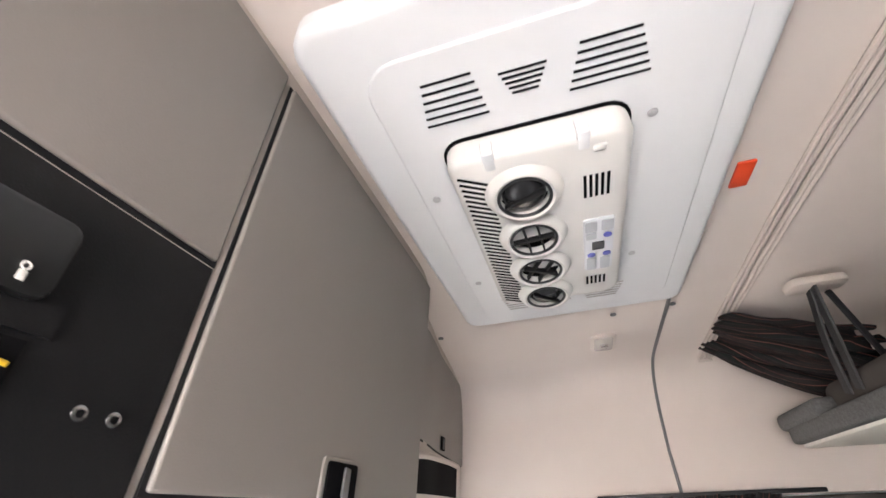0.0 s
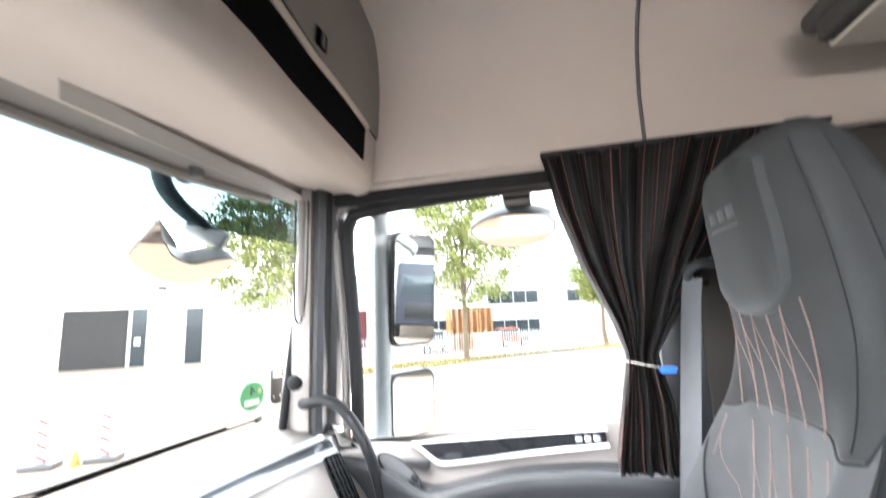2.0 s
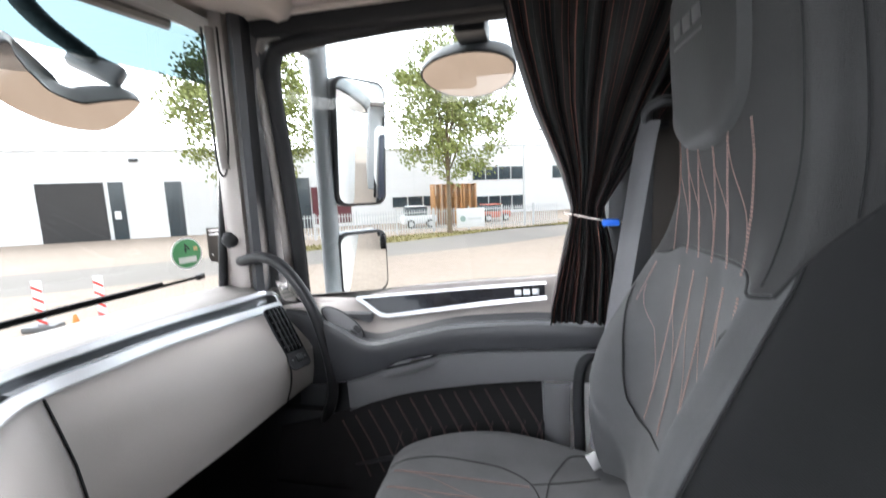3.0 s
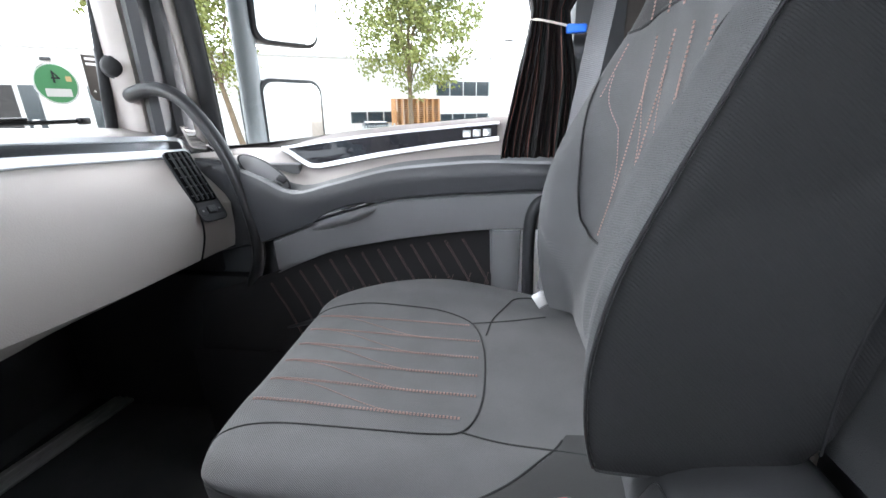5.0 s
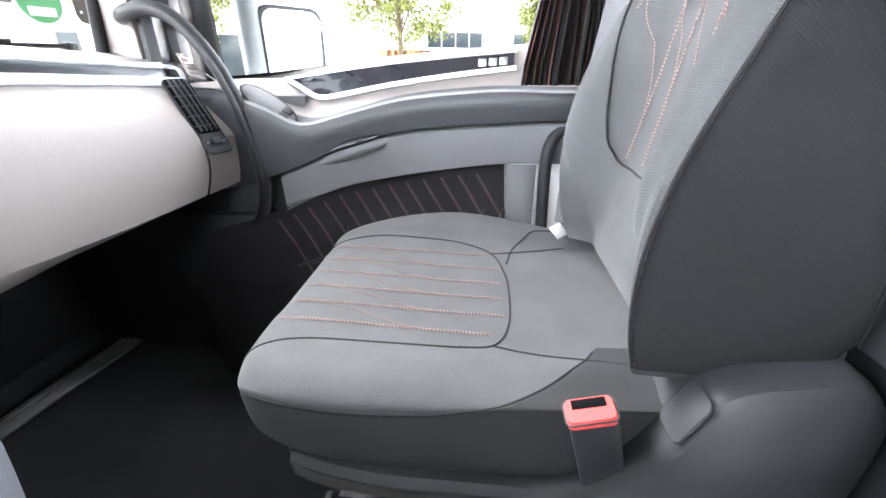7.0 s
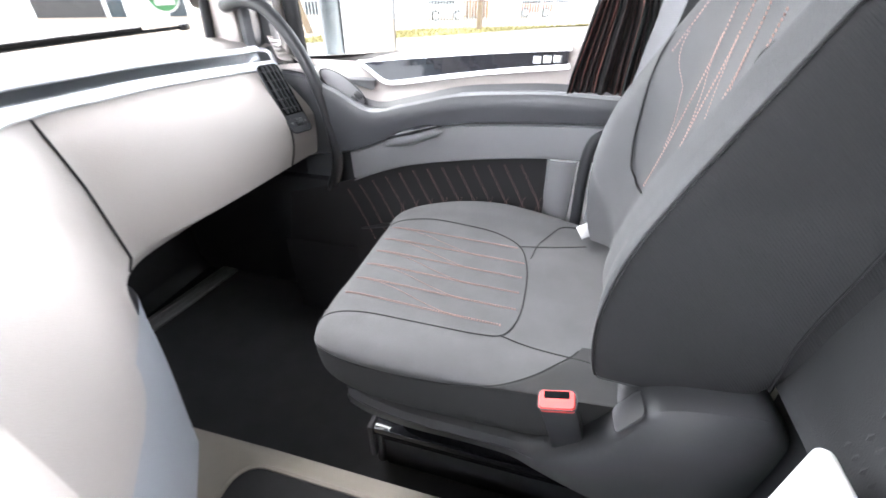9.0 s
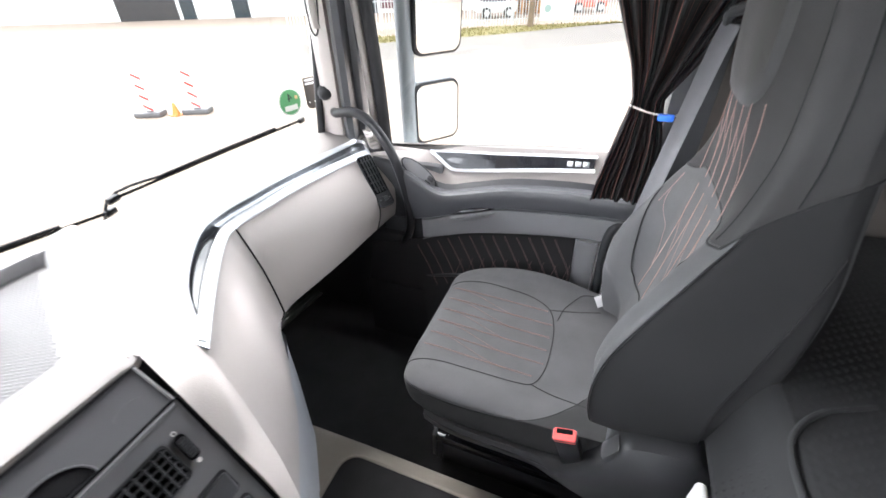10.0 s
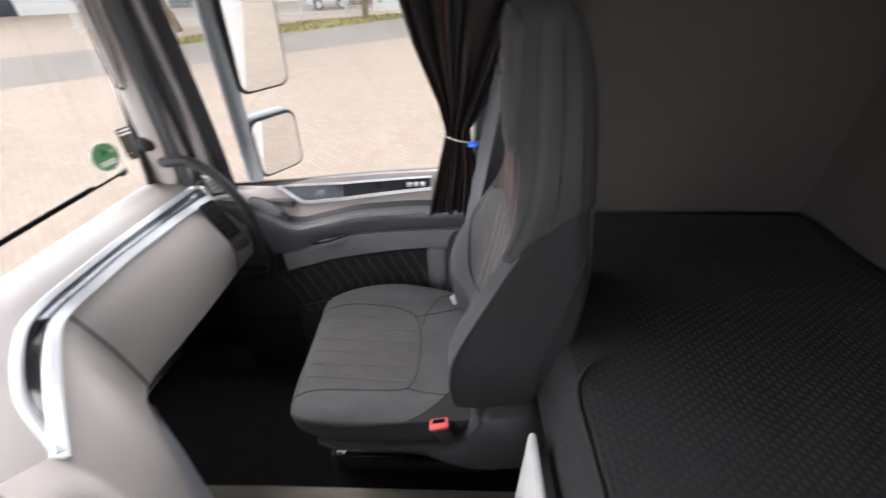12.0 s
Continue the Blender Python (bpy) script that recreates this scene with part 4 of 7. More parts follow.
def f_arm(x):
    a, l = dz(ZA, x), dz(ZL, x)
    d = 0.02 * max(0.0, 1 - max(x, 0) / 0.12) + 0.045 * min(max((0.05 - x) / 0.17, 0), 1) ** 1.5
    return [(2.030, a + 0.003), (2.012 + d * 0.3, a - 0.010), (1.985 + d, a - 0.007), (1.965 + d, a - 0.001), (1.953 + d, a - 0.006), (1.946 + d, a - 0.02), (1.946 + d, a * 0.5 + l * 0.5), (1.955 + d, l + 0.006), (1.964 + d, l)]


def f_low(x):
    l, p = dz(ZL, x), dz(ZP, x)
    d = 0.02 * max(0.0, 1 - max(x, 0) / 0.12) + 0.045 * min(max((0.05 - x) / 0.17, 0), 1) ** 1.5
    return [(1.964 + d, l), (1.956 + d, l - 0.004), (1.958 + d, l - 0.015), (1.962 + d, p + 0.015), (1.966 + d, p + 0.004), (1.985, p)]


def f_bottom(x):
    p = dz(ZP, x)
    return [(1.992, p + 0.006), (1.980, p - 0.02), (1.955, p - 0.10), (1.925, p - 0.19), (1.91, 0.30), (1.92, 0.0)]


part("upper_lining", door_skin(f_upper), mat("taupe_door_plastic", (0.18, 0.160, 0.148), 0.5, var=0.05, scale=5, bump=0.3, bump_scale=450), door, "taupe plastic upper lining")
# added block, hides the bright skin behind the gap by the dashboard
part("gap_filler", box((-0.26, 2.055, 0.0), (0.06, 2.12, 0.765), 0.01), DARK, door, "dark filler block closing the gap ahead of the door")
part("armrest", door_skin(f_arm), mat("dark_armrest_plastic", (0.022, 0.0225, 0.0245), 0.36, var=0.1, scale=7, bump=0.2, bump_scale=700), door, "dark grey armrest")
part("lower_lining", grid([[(x, y, z) for y, z in f_low(x)] for x in np.linspace(0.0, 0.80, 36)]), MIDGREY, door, "mid grey plastic band")
CLOTH = mat("black_door_cloth", (0.018, 0.017, 0.018), 0.9, var=0.1, scale=12, bump=0.6, bump_scale=1200, spec=0.15)
cloth = part("cloth_insert", grid([[(x, y, z) for y, z in f_bottom(x)] for x in np.linspace(-0.23, 0.553, 33)]), CLOTH, door, "black cloth insert with rust stitching")
part("outer_skin", box((-0.20, 2.125, -0.6), (0.80, 2.15, 0.80), 0.01), mat("white_cab_paint", (0.75, 0.76, 0.77), 0.25, var=0.03), door, "white painted outer skin")
# frame to the rear of the cloth
rows = []
for z in np.linspace(0.25, 0.63, 12):
    y = 1.957 - 0.03 * max(0, 0.5 - z)
    rows.append([(0.546, y + 0.03, z), (0.551, y - 0.002, z), (0.559, y - 0.007, z), (0.602, y - 0.007, z), (0.616, y - 0.002, z), (0.622, y + 0.05, z)])
part("rear_frame", grid(rows), MIDGREY, door, "mid grey panel frame")


def stitch_line(pts, nor, bm, gap=0.0050, double=0.0030, w=0.00055, h=0.0005):
    """Short thread loops along a line, in one or two rows."""
    P = [Vector(p) for p in pts]
    acc, nxt = 0.0, 0.0
    for a, b in zip(P, P[1:]):
        d = b - a
        L = d.length
        if L < 1e-6:
            continue
        d /= L
        n = Vector(nor(a) if callable(nor) else nor).normalized()
        s = d.cross(n).normalized()
        while nxt < acc + L:
            c = a + d * (nxt - acc)
            for o in ((-double / 2, double / 2) if double else (0,)):
                e = c + s * o
                q = [e - d * gap * 0.3 - s * w * 0.7, e - d * gap * 0.3 + s * w * 0.7, e + d * gap * 0.3 + s * w * 0.7, e + d * gap * 0.3 - s * w * 0.7]
                lo = [bm.verts.new(v - n * 0.0006) for v in q]
                hi = [bm.verts.new(v + n * h) for v in q]
                bm.faces.new(hi)
                for i in range(4):
                    bm.faces.new((lo[i], lo[(i + 1) % 4], hi[(i + 1) % 4], hi[i]))
            nxt += gap
        acc += L
    return bm


def cloth_pt(x, t):
    pr = [Vector((x, y, z)) for y, z in f_bottom(x)]
    k = min(int(t), 2)
    return pr[1 + k].lerp(pr[2 + k], t - k)


# slanting seams that join in pairs lower down
for k in range(13):
    x0 = -0.02 + k * 0.042
    bm = bmesh.new()
    pts = [cloth_pt(min(x0 + 0.10 * u, 0.546), 2.0 * u) for u in np.linspace(0, 1, 12)]
    stitch_line(pts, (0, -0.85, 0.5), bm, gap=0.006, double=0.0036, w=0.0006, h=0.0006)
    if k > 2:
        pts = [cloth_pt(min(x0 + 0.062 - 0.03 * u, 0.546), 1.0 + 1.0 * u) for u in np.linspace(0, 1, 8)]
        stitch_line(pts, (0, -0.85, 0.5), bm, gap=0.006, double=0, w=0.0006, h=0.0006)
    part("seam", bm, STITCH, cloth, "rust-coloured double stitching", smooth=False, weld=False)
part("pocket_lip", tube(curve([(0.03, 1.945, 0.355), (0.08, 1.94, 0.372), (0.14, 1.935, 0.392), (0.22, 1.935, 0.408), (0.30, 1.935, 0.412)], 5), 0.007, 8), BLACK, cloth, "black pocket lip")
# pull handle: a smooth lens-shaped cup
rows = []
for u in np.linspace(0, 1, 18):
    x = 0.108 + 0.185 * u
    hgt = 0.022 * math.sin(math.pi * min(max(u, 0.02), 0.98)) ** 0.6
    l = dz(ZL, x) + 0.004
    rows.append([(x, 1.968 - 0.026 * math.sin(a) * math.sin(math.pi * min(max(u, 0.03), 0.97)) ** 0.5, l - 0.014 + hgt * math.cos(a)) for a in np.linspace(0.15, math.pi, 9)])
# bulging black lens put in for the shade inside the handle
cup = []
for u in np.linspace(0, 1, 18):
    x = 0.118 + 0.168 * u
    e = math.sin(math.pi * min(max(u, 0.02), 0.98)) ** 0.6
    l = dz(ZL, x) + 0.004
    cup.append([(x, 1.966 - 0.024 * math.sin(a) * e, l + 0.001 + 0.014 * e * math.cos(a)) for a in np.linspace(0.1, math.pi - 0.1, 9)])
part("handle_shade", grid(cup), PIANO, door, "black lens put in for the shade in the handle's hollow")
part("pull_handle", grid(rows), MIDGREY, door, "smooth grey pull handle")
# window switch pod
sm2 = facing((-0.022, 2.028, 0.741), (0.26, -0.72, 0.64), (-0.118, 0.024, 0.065))
pod = part("switch_pod", prism([(0.030 * math.cos(a) * (1.0 if math.cos(a) > 0 else 0.9), 0.082 * math.sin(a)) for a in np.linspace(0, 2 * math.pi, 29)[:-1]], sm2, 0.010, 0.004), BLACK, door, "black oval switch pod")
part("pod_face", prism([(0.024 * math.cos(a), 0.074 * math.sin(a)) for a in np.linspace(0, 2 * math.pi, 29)[:-1]], sm2 @ pose(0, 0, 0.009), 0.002, 0.0008), MIDGREY, pod, "grey pod face")
for x in (-0.010, 0.010):
    part("rocker", box((x - 0.008, -0.012, 0), (x + 0.008, 0.012, 0.008), 0.003, m=sm2 @ pose(0, -0.048, 0.009)), BLACK, pod, "small rocker switch")
# chrome framed black decor strip with plain maker bars
CH = [(-0.006, 0.799), (0.03, 0.785), (0.066, 0.767), (0.095, 0.759), (0.14, 0.764), (0.28, 0.790), (0.43, 0.811), (0.563, 0.826)]
CHT = [(-0.006, 0.799), (0.13, 0.818), (0.28, 0.836), (0.43, 0.850), (0.563, 0.861)]


def trim_pt(x, z, out=0.004):
    s, a, e = dz(ZS, x), dz(ZA, x), 0.045 * min(max((0.25 - x) / 0.3, 0), 1)
    return Vector((x, interp(z, [a, s * 0.25 + a * 0.75, s * 0.6 + a * 0.4 - 0.004, s - 0.012, s], [2.030, 2.040 + e * 0.6, 2.052 + e, 2.066 + e, 2.074 + e]) - out, z))


low = [trim_pt(p.x, p.z) for p in curve([(x, 0, z) for x, z in CH], 5)]
top = [trim_pt(p.x, p.z) for p in curve([(x, 0, z) for x, z in CHT], 5)]
trim = part("decor_strip", bmesh.new(), PIANO, door, "gloss black decor strip")
bm = bmesh.new()
rows = []
for u in np.linspace(0, 1, 24):
    x = 0.015 + 0.543 * u
    zl = interp(x, [p.x for p in low], [p.z for p in low]) + 0.004
    zt = interp(x, [p.x for p in top], [p.z for p in top]) - 0.003
    rows.append([trim_pt(x, zl + (zt - zl) * v, 0.005) for v in np.linspace(0, 1, 4)])
grid(rows, bm).to_mesh(trim.data)
bm.free()
trim.data.materials.clear()
trim.data.materials.append(PIANO)
part("chrome_frame", strip(low, (0, -0.95, 0.25), 0.012, 0.003), CHROME, trim, "satin chrome lower frame")
part("chrome_frame", strip(top, (0, -0.95, 0.25), 0.008, 0.003), CHROME, trim, "satin chrome upper frame")
for k in range(3):
    x = 0.487 + k * 0.0235
    part("badge_bar", box((-0.0095, -0.0085, 0), (0.0095, 0.0085, 0.003), 0.002, m=facing(trim_pt(x, 0.836 + 0.0016 * k, 0.006), (0, -0.97, 0.2), (0, 0, 1))), CHROME, trim, "plain silver badge bar")
# window frame and pane
frame_pts = [(-0.185, 0.78), (-0.18, 1.0), (-0.185, 1.25), (-0.19, 1.43), (-0.175, 1.502), (-0.13, 1.528), (0.1, 1.547), (0.4, 1.558), (0.78, 1.566)]
fp = curve([(x, 2.10 - 0.09 * (z - 0.82), z) for x, z in frame_pts], 5)
part("window_frame", tube(fp, 0.022, 10, flat=0.8), RUBBER, door, "black window frame")
fp2 = [p + Vector((-0.032, -0.012, 0.03 if p.z > 1.45 else 0.0)) for p in fp]
part("door_frame", tube(fp2, 0.013, 10), mat("beige_grey_frame_cover", (0.20, 0.183, 0.168), 0.55, var=0.06), door, "beige-grey door frame")
fp3 = [p + Vector((-0.03, -0.02, 0.06)) for p in fp if p.z > 1.5]
part("upper_seal", tube(fp3, 0.010, 8), RUBBER, door, "black door seal")
part("header", box((-0.215, 1.995, 1.548), (0.80, 2.09, 1.625), 0.008), RUBBER, door, "black frame above the window")
part("header_strip", box((-0.215, 1.982, 1.586), (0.80, 1.994, 1.601), 0.003), TRIM_LIGHT, door, "pale strip above the window")
pane = part("window_pane", grid([[(-0.19, 2.105, 0.80), (0.80, 2.105, 0.80)], [(-0.19, 2.038, 1.56), (0.80, 2.038, 1.56)]]), GLASS, door, "side window, glass darkened to dim the view outside")
pane.visible_shadow = False
# door rear pillar with grab loop
pil = thing("pillar_middle", "dark pillar behind the door with black grab loop", "pillar", (0.75, 2.0, 0.0), kind="structure")
part("post", box((0.70, 1.99, -0.05), (0.82, 2.09, 1.60), 0.02), DARK, pil)
part("grab_loop", tube(curve([(0.715, 2.0, 0.705), (0.672, 1.97, 0.706), (0.645, 1.960, 0.68), (0.636, 1.958, 0.62), (0.640, 1.958, 0.48), (0.646, 1.958, 0.33)], 6), 0.014, 10), BLACK, pil, "black curved grab loop")

# kick panel that closes the footwell towards the door hinge
bm = box((-0.42, 2.05, 0.45), (-0.19, 2.12, 0.78), 0.02, bm=box((-0.80, 2.03, -0.05), (-0.10, 2.12, 0.46), 0.02))
single("kick_panel", bm, BLACK, "black kick panel beside the footwell", "panel", kind="structure")

# ---- grab bar and knob at the windscreen pillar ----
bar = thing("grab_bar", "black rubber grab bar from windscreen pillar to dashboard end", "grab bar", (-0.28, 1.93, 0.94))
part("bar", tube(curve([(-0.355, 2.05, 0.928), (-0.315, 2.005, 0.934), (-0.245, 2.0, 0.945), (-0.18, 2.0, 0.914), (-0.113, 2.0, 0.82), (-0.073, 2.0, 0.705), (-0.055, 2.0, 0.60), (-0.058, 2.0, 0.52), (-0.09, 2.0, 0.44)], 6), 0.0165, 14), mat("glossy_black_bar_rubber", (0.005, 0.005, 0.0055), 0.35, var=0.1, scale=12, bump=0.1, bump_scale=400, spec=0.4), bar)
part("socket", disc(facing((-0.358, 2.055, 0.926), (0.6, -0.8, 0), (0, 0, 1)), 0.034, 0.02, bevel=0.008), TRIM_LIGHT, bar, "taupe bar socket")
knob = thing("rubber_stop", "round black rubber stop on the windscreen pillar", "rubber stop", (-0.34, 1.93, 1.0))
b = bmesh.new()
bmesh.ops.create_uvsphere(b, u_segments=20, v_segments=12, radius=0.024)
bmesh.ops.transform(b, matrix=facing((-0.352, 2.010, 0.997), (0.5, -0.85, 0), (0, 0, 1)) @ Matrix.Diagonal((1, 1, 0.7, 1)), verts=b.verts)
part("cap", b, RUBBER, knob)
part("flange", disc(facing((-0.360, 2.024, 0.997), (0.5, -0.85, 0), (0, 0, 1)), 0.028, 0.012, bevel=0.004), BLACK, knob)
belt_slot = thing("assist_strap", "slim dark assist strap on the windscreen pillar", "strap", (-0.29, 1.935, 1.4))
part("grip", tube([v + lean(v.z) for v in curve([(-0.292, 1.938, 1.56), (-0.288, 1.932, 1.4), (-0.284, 1.928, 1.25), (-0.281, 1.93, 1.20)], 6)], 0.011, 10, flat=0.6), CABINET, belt_slot)
part("grip_rim", tube([v + lean(v.z) for v in curve([(-0.310, 1.932, 1.56), (-0.304, 1.926, 1.25), (-0.292, 1.924, 1.185), (-0.278, 1.93, 1.2), (-0.272, 1.94, 1.3), (-0.274, 1.945, 1.56)], 6)], 0.003, 8), RUBBER, belt_slot)

# ---- outside mirrors ----
mir = thing("door_mirror", "grey housed truck door mirrors, main and wide angle", "mirror", (-0.12, 2.3, 1.0))
HOUSE = mat("blue_grey_mirror_plastic", (0.36, 0.39, 0.41), 0.45, var=0.06)
WIDE_RIM = mat("black_mirror_rim", (0.03, 0.032, 0.034), 0.4, var=0.1)


def mirror_head(z0, z1, w, yaw, cx, cy, rim, tip):
    h = z1 - z0
    m = facing((cx, cy, (z0 + z1) / 2), (math.cos(radians(yaw)), -math.sin(radians(yaw)), 0.0), (0, 0, 1)) @ pose(0, 0, 0, tip, 6)
    head = part("housing", box((-w / 2, -h / 2, -0.10), (w / 2, h / 2, -0.006), 0.035, 4, m=m), HOUSE, mir, "blue-grey mirror housing")
    b = prism(rounded(w, h, 0.04, 6), m @ pose(0, 0, -0.02), 0.018, 0.006, 3)
    part("rim", b, rim, head)
    g = prism(rounded(w - 0.022, h - 0.022, 0.035, 6), m @ pose(0, 0, 0.0), 0.002, 0.0)
    part("mirror_glass", g, MIRROR, head, "mirror glass")
    return head


mirror_head(1.075, 1.51, 0.215, 40, -0.055, 2.34, WIDE_RIM, 4.0)
mirror_head(0.745, 0.985, 0.215, 40, -0.075, 2.35, WIDE_RIM, 0.5)
part("arm_post", tube([(-0.165, 2.27, z) for z in np.linspace(0.70, 1.62, 12)], 0.032, 12), HOUSE, mir, "blue-grey mirror post")
part("arm", tube(curve([(-0.165, 2.27, 1.58), (-0.2, 2.2, 1.60), (-0.24, 2.09, 1.60)], 5), 0.028, 10), HOUSE, mir)
part("arm", tube(curve([(-0.165, 2.27, 0.74), (-0.2, 2.2, 0.70), (-0.24, 2.09, 0.70)], 5), 0.028, 10), HOUSE, mir)



# ---- passenger seat ----
SY = 1.605
FABRIC_UP = mat("charcoal_shaded_seat_fabric", (0.038, 0.038, 0.0386), 0.85, var=0.3, scale=9, bump=1.0, bump_scale=800, spec=0.25, dist=0.001)
ribbed(FABRIC_UP, 170, 0.0004, 0.06)
seat = thing("passenger_seat", "anthracite fabric truck seat with rust stitching", "seat", (0.5, SY, 0.0))
# x, near half width, far half width, bottom, side seam, near bolster, middle, far bolster
CUSH = [(0.190, 0.150, 0.170, 0.430, 0.448, 0.462, 0.462, 0.462), (0.194, 0.185, 0.200, 0.415, 0.455, 0.482, 0.482, 0.484), (0.205, 0.212, 0.225, 0.400, 0.466, 0.500, 0.498, 0.502), (0.230, 0.230, 0.245, 0.385, 0.474, 0.510, 0.507, 0.514),
        (0.280, 0.240, 0.262, 0.375, 0.473, 0.514, 0.508, 0.527), (0.360, 0.244, 0.274, 0.370, 0.473, 0.515, 0.505, 0.541), (0.450, 0.244, 0.277, 0.370, 0.480, 0.515, 0.502, 0.547), (0.540, 0.243, 0.275, 0.370, 0.493, 0.514, 0.500, 0.538), (0.630, 0.240, 0.268, 0.370, 0.500, 0.512, 0.498, 0.523), (0.720, 0.232, 0.255, 0.370, 0.500, 0.510, 0.497, 0.510), (0.780, 0.225, 0.245, 0.370, 0.500, 0.510, 0.497, 0.508)]


def cushion_section(x, n, f, zb, zs, zt, zc, zf):
    """From the bottom of the near side over the top to the bottom of the far side."""
    return [(x, SY + y, z) for y, z in ((-n + 0.022, zb), (-n + 0.008, zb + 0.3 * (zs - zb)), (-n + 0.002, zs - 0.014), (-n + 0.001, zs), (-n, zs + 0.4 * (zt - zs)), (-n + 0.020, zt - 0.005), (-n + 0.052, zt), (-n + 0.10, zc + 0.003), (-0.06, zc), (0.06, zc),
            (f - 0.10, zc + 0.25 * (zf - zc)), (f - 0.06, zf - 0.005), (f - 0.03, zf), (f - 0.008, zf - 0.018), (f, zf - 0.05), (f - 0.004, zb + 0.03), (f - 0.02, zb))]


cols = [curve([cushion_section(*c)[k] for c in CUSH], 14) for k in range(17)]
rows = [curve([cols[k][i] for k in range(17)], 6) for i in range(len(cols[0]))]
part("cushion", grid(rows, None, True, True), FABRIC, seat, "anthracite fabric cushion")
# cloth below the side seam, shaded by colour; behind, seam climbs over the bolster
side_rows, far_rows = [], []
for r in rows:
    x = r[0].x
    if x > 0.70:
        break
    heart = Vector((x, SY, 0.40))
    cut = 18 + 25 * min(max((x - 0.45) / 0.20, 0), 1) ** 1.4
    ks = [min(cut * t, cut) for t in np.linspace(0, 1, 44)]
    side_rows.append([(lambda q: q + (q - heart).normalized() * (0.0020 if k < cut - 0.01 else -0.0004))(r[int(k)].lerp(r[min(int(k) + 1, len(r) - 1)], k - int(k))) for k in ks])
    far_rows.append([q + Vector((0, 0.0013, 0)) for q in r[84:]])
# cushion fabric again, darkened for the shade on its side
FABRIC_MID = mat("shaded_cushion_side_fabric", (0.030, 0.0305, 0.031), 0.88, var=0.15, scale=9, bump=0.8, bump_scale=1000, spec=0.22, dist=0.001)
part("cushion_side", grid(side_rows), FABRIC_MID, seat, "fabric cushion side, shade put into its dark colour")
part("cushion_side", grid(far_rows), FABRIC_SIDE, seat, "fabric cushion side, shade put into its dark colour")
part("seam", tube([c_[-1] for c_ in side_rows if 0.20 < c_[-1].x < 0.645], 0.0015, 6), FABRIC_SIDE, seat)


def cush_z(x, y):
    """The height of the cushion's top."""
    i = min(range(len(rows)), key=lambda k_: abs(rows[k_][0].x - x))
    top = [q for q in rows[i][24:80]]
    return interp(y, [q.y for q in top], [q.z for q in top])


# insert of the cushion: its seam comes up over the front edge, bends round behind and runs forward again
INS = [(0.199, SY - 0.188), (0.215, SY - 0.176), (0.28, SY - 0.160), (0.40, SY - 0.155), (0.48, SY - 0.152), (0.520, SY - 0.140), (0.540, SY - 0.09), (0.545, SY - 0.01), (0.540, SY + 0.07), (0.518, SY + 0.135), (0.46, SY + 0.168), (0.38, SY + 0.178), (0.30, SY + 0.180), (0.23, SY + 0.165), (0.205, SY + 0.15)]
loop = [Vector((p.x, p.y, cush_z(p.x, p.y) + 0.0002)) for p in curve([(x, y, 0) for x, y in INS], 6)]
part("seam", tube(loop, 0.0015, 6), RUBBER, seat, "dark seam round the cushion insert")
bm = bmesh.new()
for k in range(6):
    y0 = SY - 0.118 + k * 0.049
    pts = [(x, y0 + 0.010 * (0.54 - x), cush_z(x, y0) + 0.0014) for x in np.linspace(0.222, 0.533 - 0.02 * (k in (0, 5)), 40)]
    stitch_line(pts, (0, 0, 1), bm, w=0.0007)
    if k < 5:
        pts = []
        for u in np.linspace(0, 1, 24):
            x = 0.245 + 0.20 * u
            y = y0 + 0.049 * (0.5 + 0.5 * math.cos(math.pi * u))
            pts.append((x, y, cush_z(x, y) + 0.0014))
        stitch_line(pts, (0, 0, 1), bm, double=0, w=0.0006)
part("stitching", bm, STITCH, seat, "rust stitching in crossing lines on the cushion", smooth=False, weld=False)
# seams that run back from the insert
for pts in ([(0.515, -0.143), (0.57, -0.158), (0.64, -0.165), (0.70, -0.175)], [(0.518, 0.135), (0.58, 0.15), (0.66, 0.175)], [(0.545, 0.10), (0.56, 0.16), (0.60, 0.21), (0.65, 0.225)]):
    line_ = [Vector((p.x, SY + p.y, cush_z(p.x, SY + p.y) + 0.0002)) for p in curve([(x, y, 0) for x, y in pts], 8)]
    part("seam", tube(line_, 0.0014, 6), FABRIC_SIDE, seat)
# plastic skirt with a ledge, and the suspension below
rows = []
for z, g in ((0.300, -0.012), (0.31, 0.0), (0.345, 0.006), (0.366, 0.004), (0.374, -0.004), (0.374, -0.03)):
    rows.append([(0.49 + x, SY + 0.012 + y, z) for x, y in rounded(0.56 + 2 * g, 0.455 + 2 * g, 0.11, 8)])
part("skirt", grid(rows, None, True, True), DARK, seat, "dark grey plastic seat skirt")
base = part("suspension_base", box((0.275, 1.455, 0.0), (0.80, 1.785, 0.145), 0.012), BLACK, seat, "black suspension base")
part("base_rail", box((0.258, 1.44, 0.142), (0.82, 1.47, 0.167), 0.004), PIANO, base, "glossy black slide rail")
part("base_rail", box((0.262, 1.452, 0.112), (0.82, 1.462, 0.130), 0.003), PIANO, base, "glossy black slide rail")
part("base_rail", box((0.258, 1.765, 0.142), (0.82, 1.795, 0.167), 0.004), BLACK, base)
part("rail_end", box((0.252, 1.436, 0.06), (0.264, 1.474, 0.172), 0.003), BLACK, base)
part("bellows", box((0.31, 1.475, 0.16), (0.74, 1.76, 0.31), 0.02), RUBBER, seat, "black rubber bellows")
part("base_lip", box((0.262, 1.447, 0.02), (0.28, 1.79, 0.135), 0.004), BLACK, base)

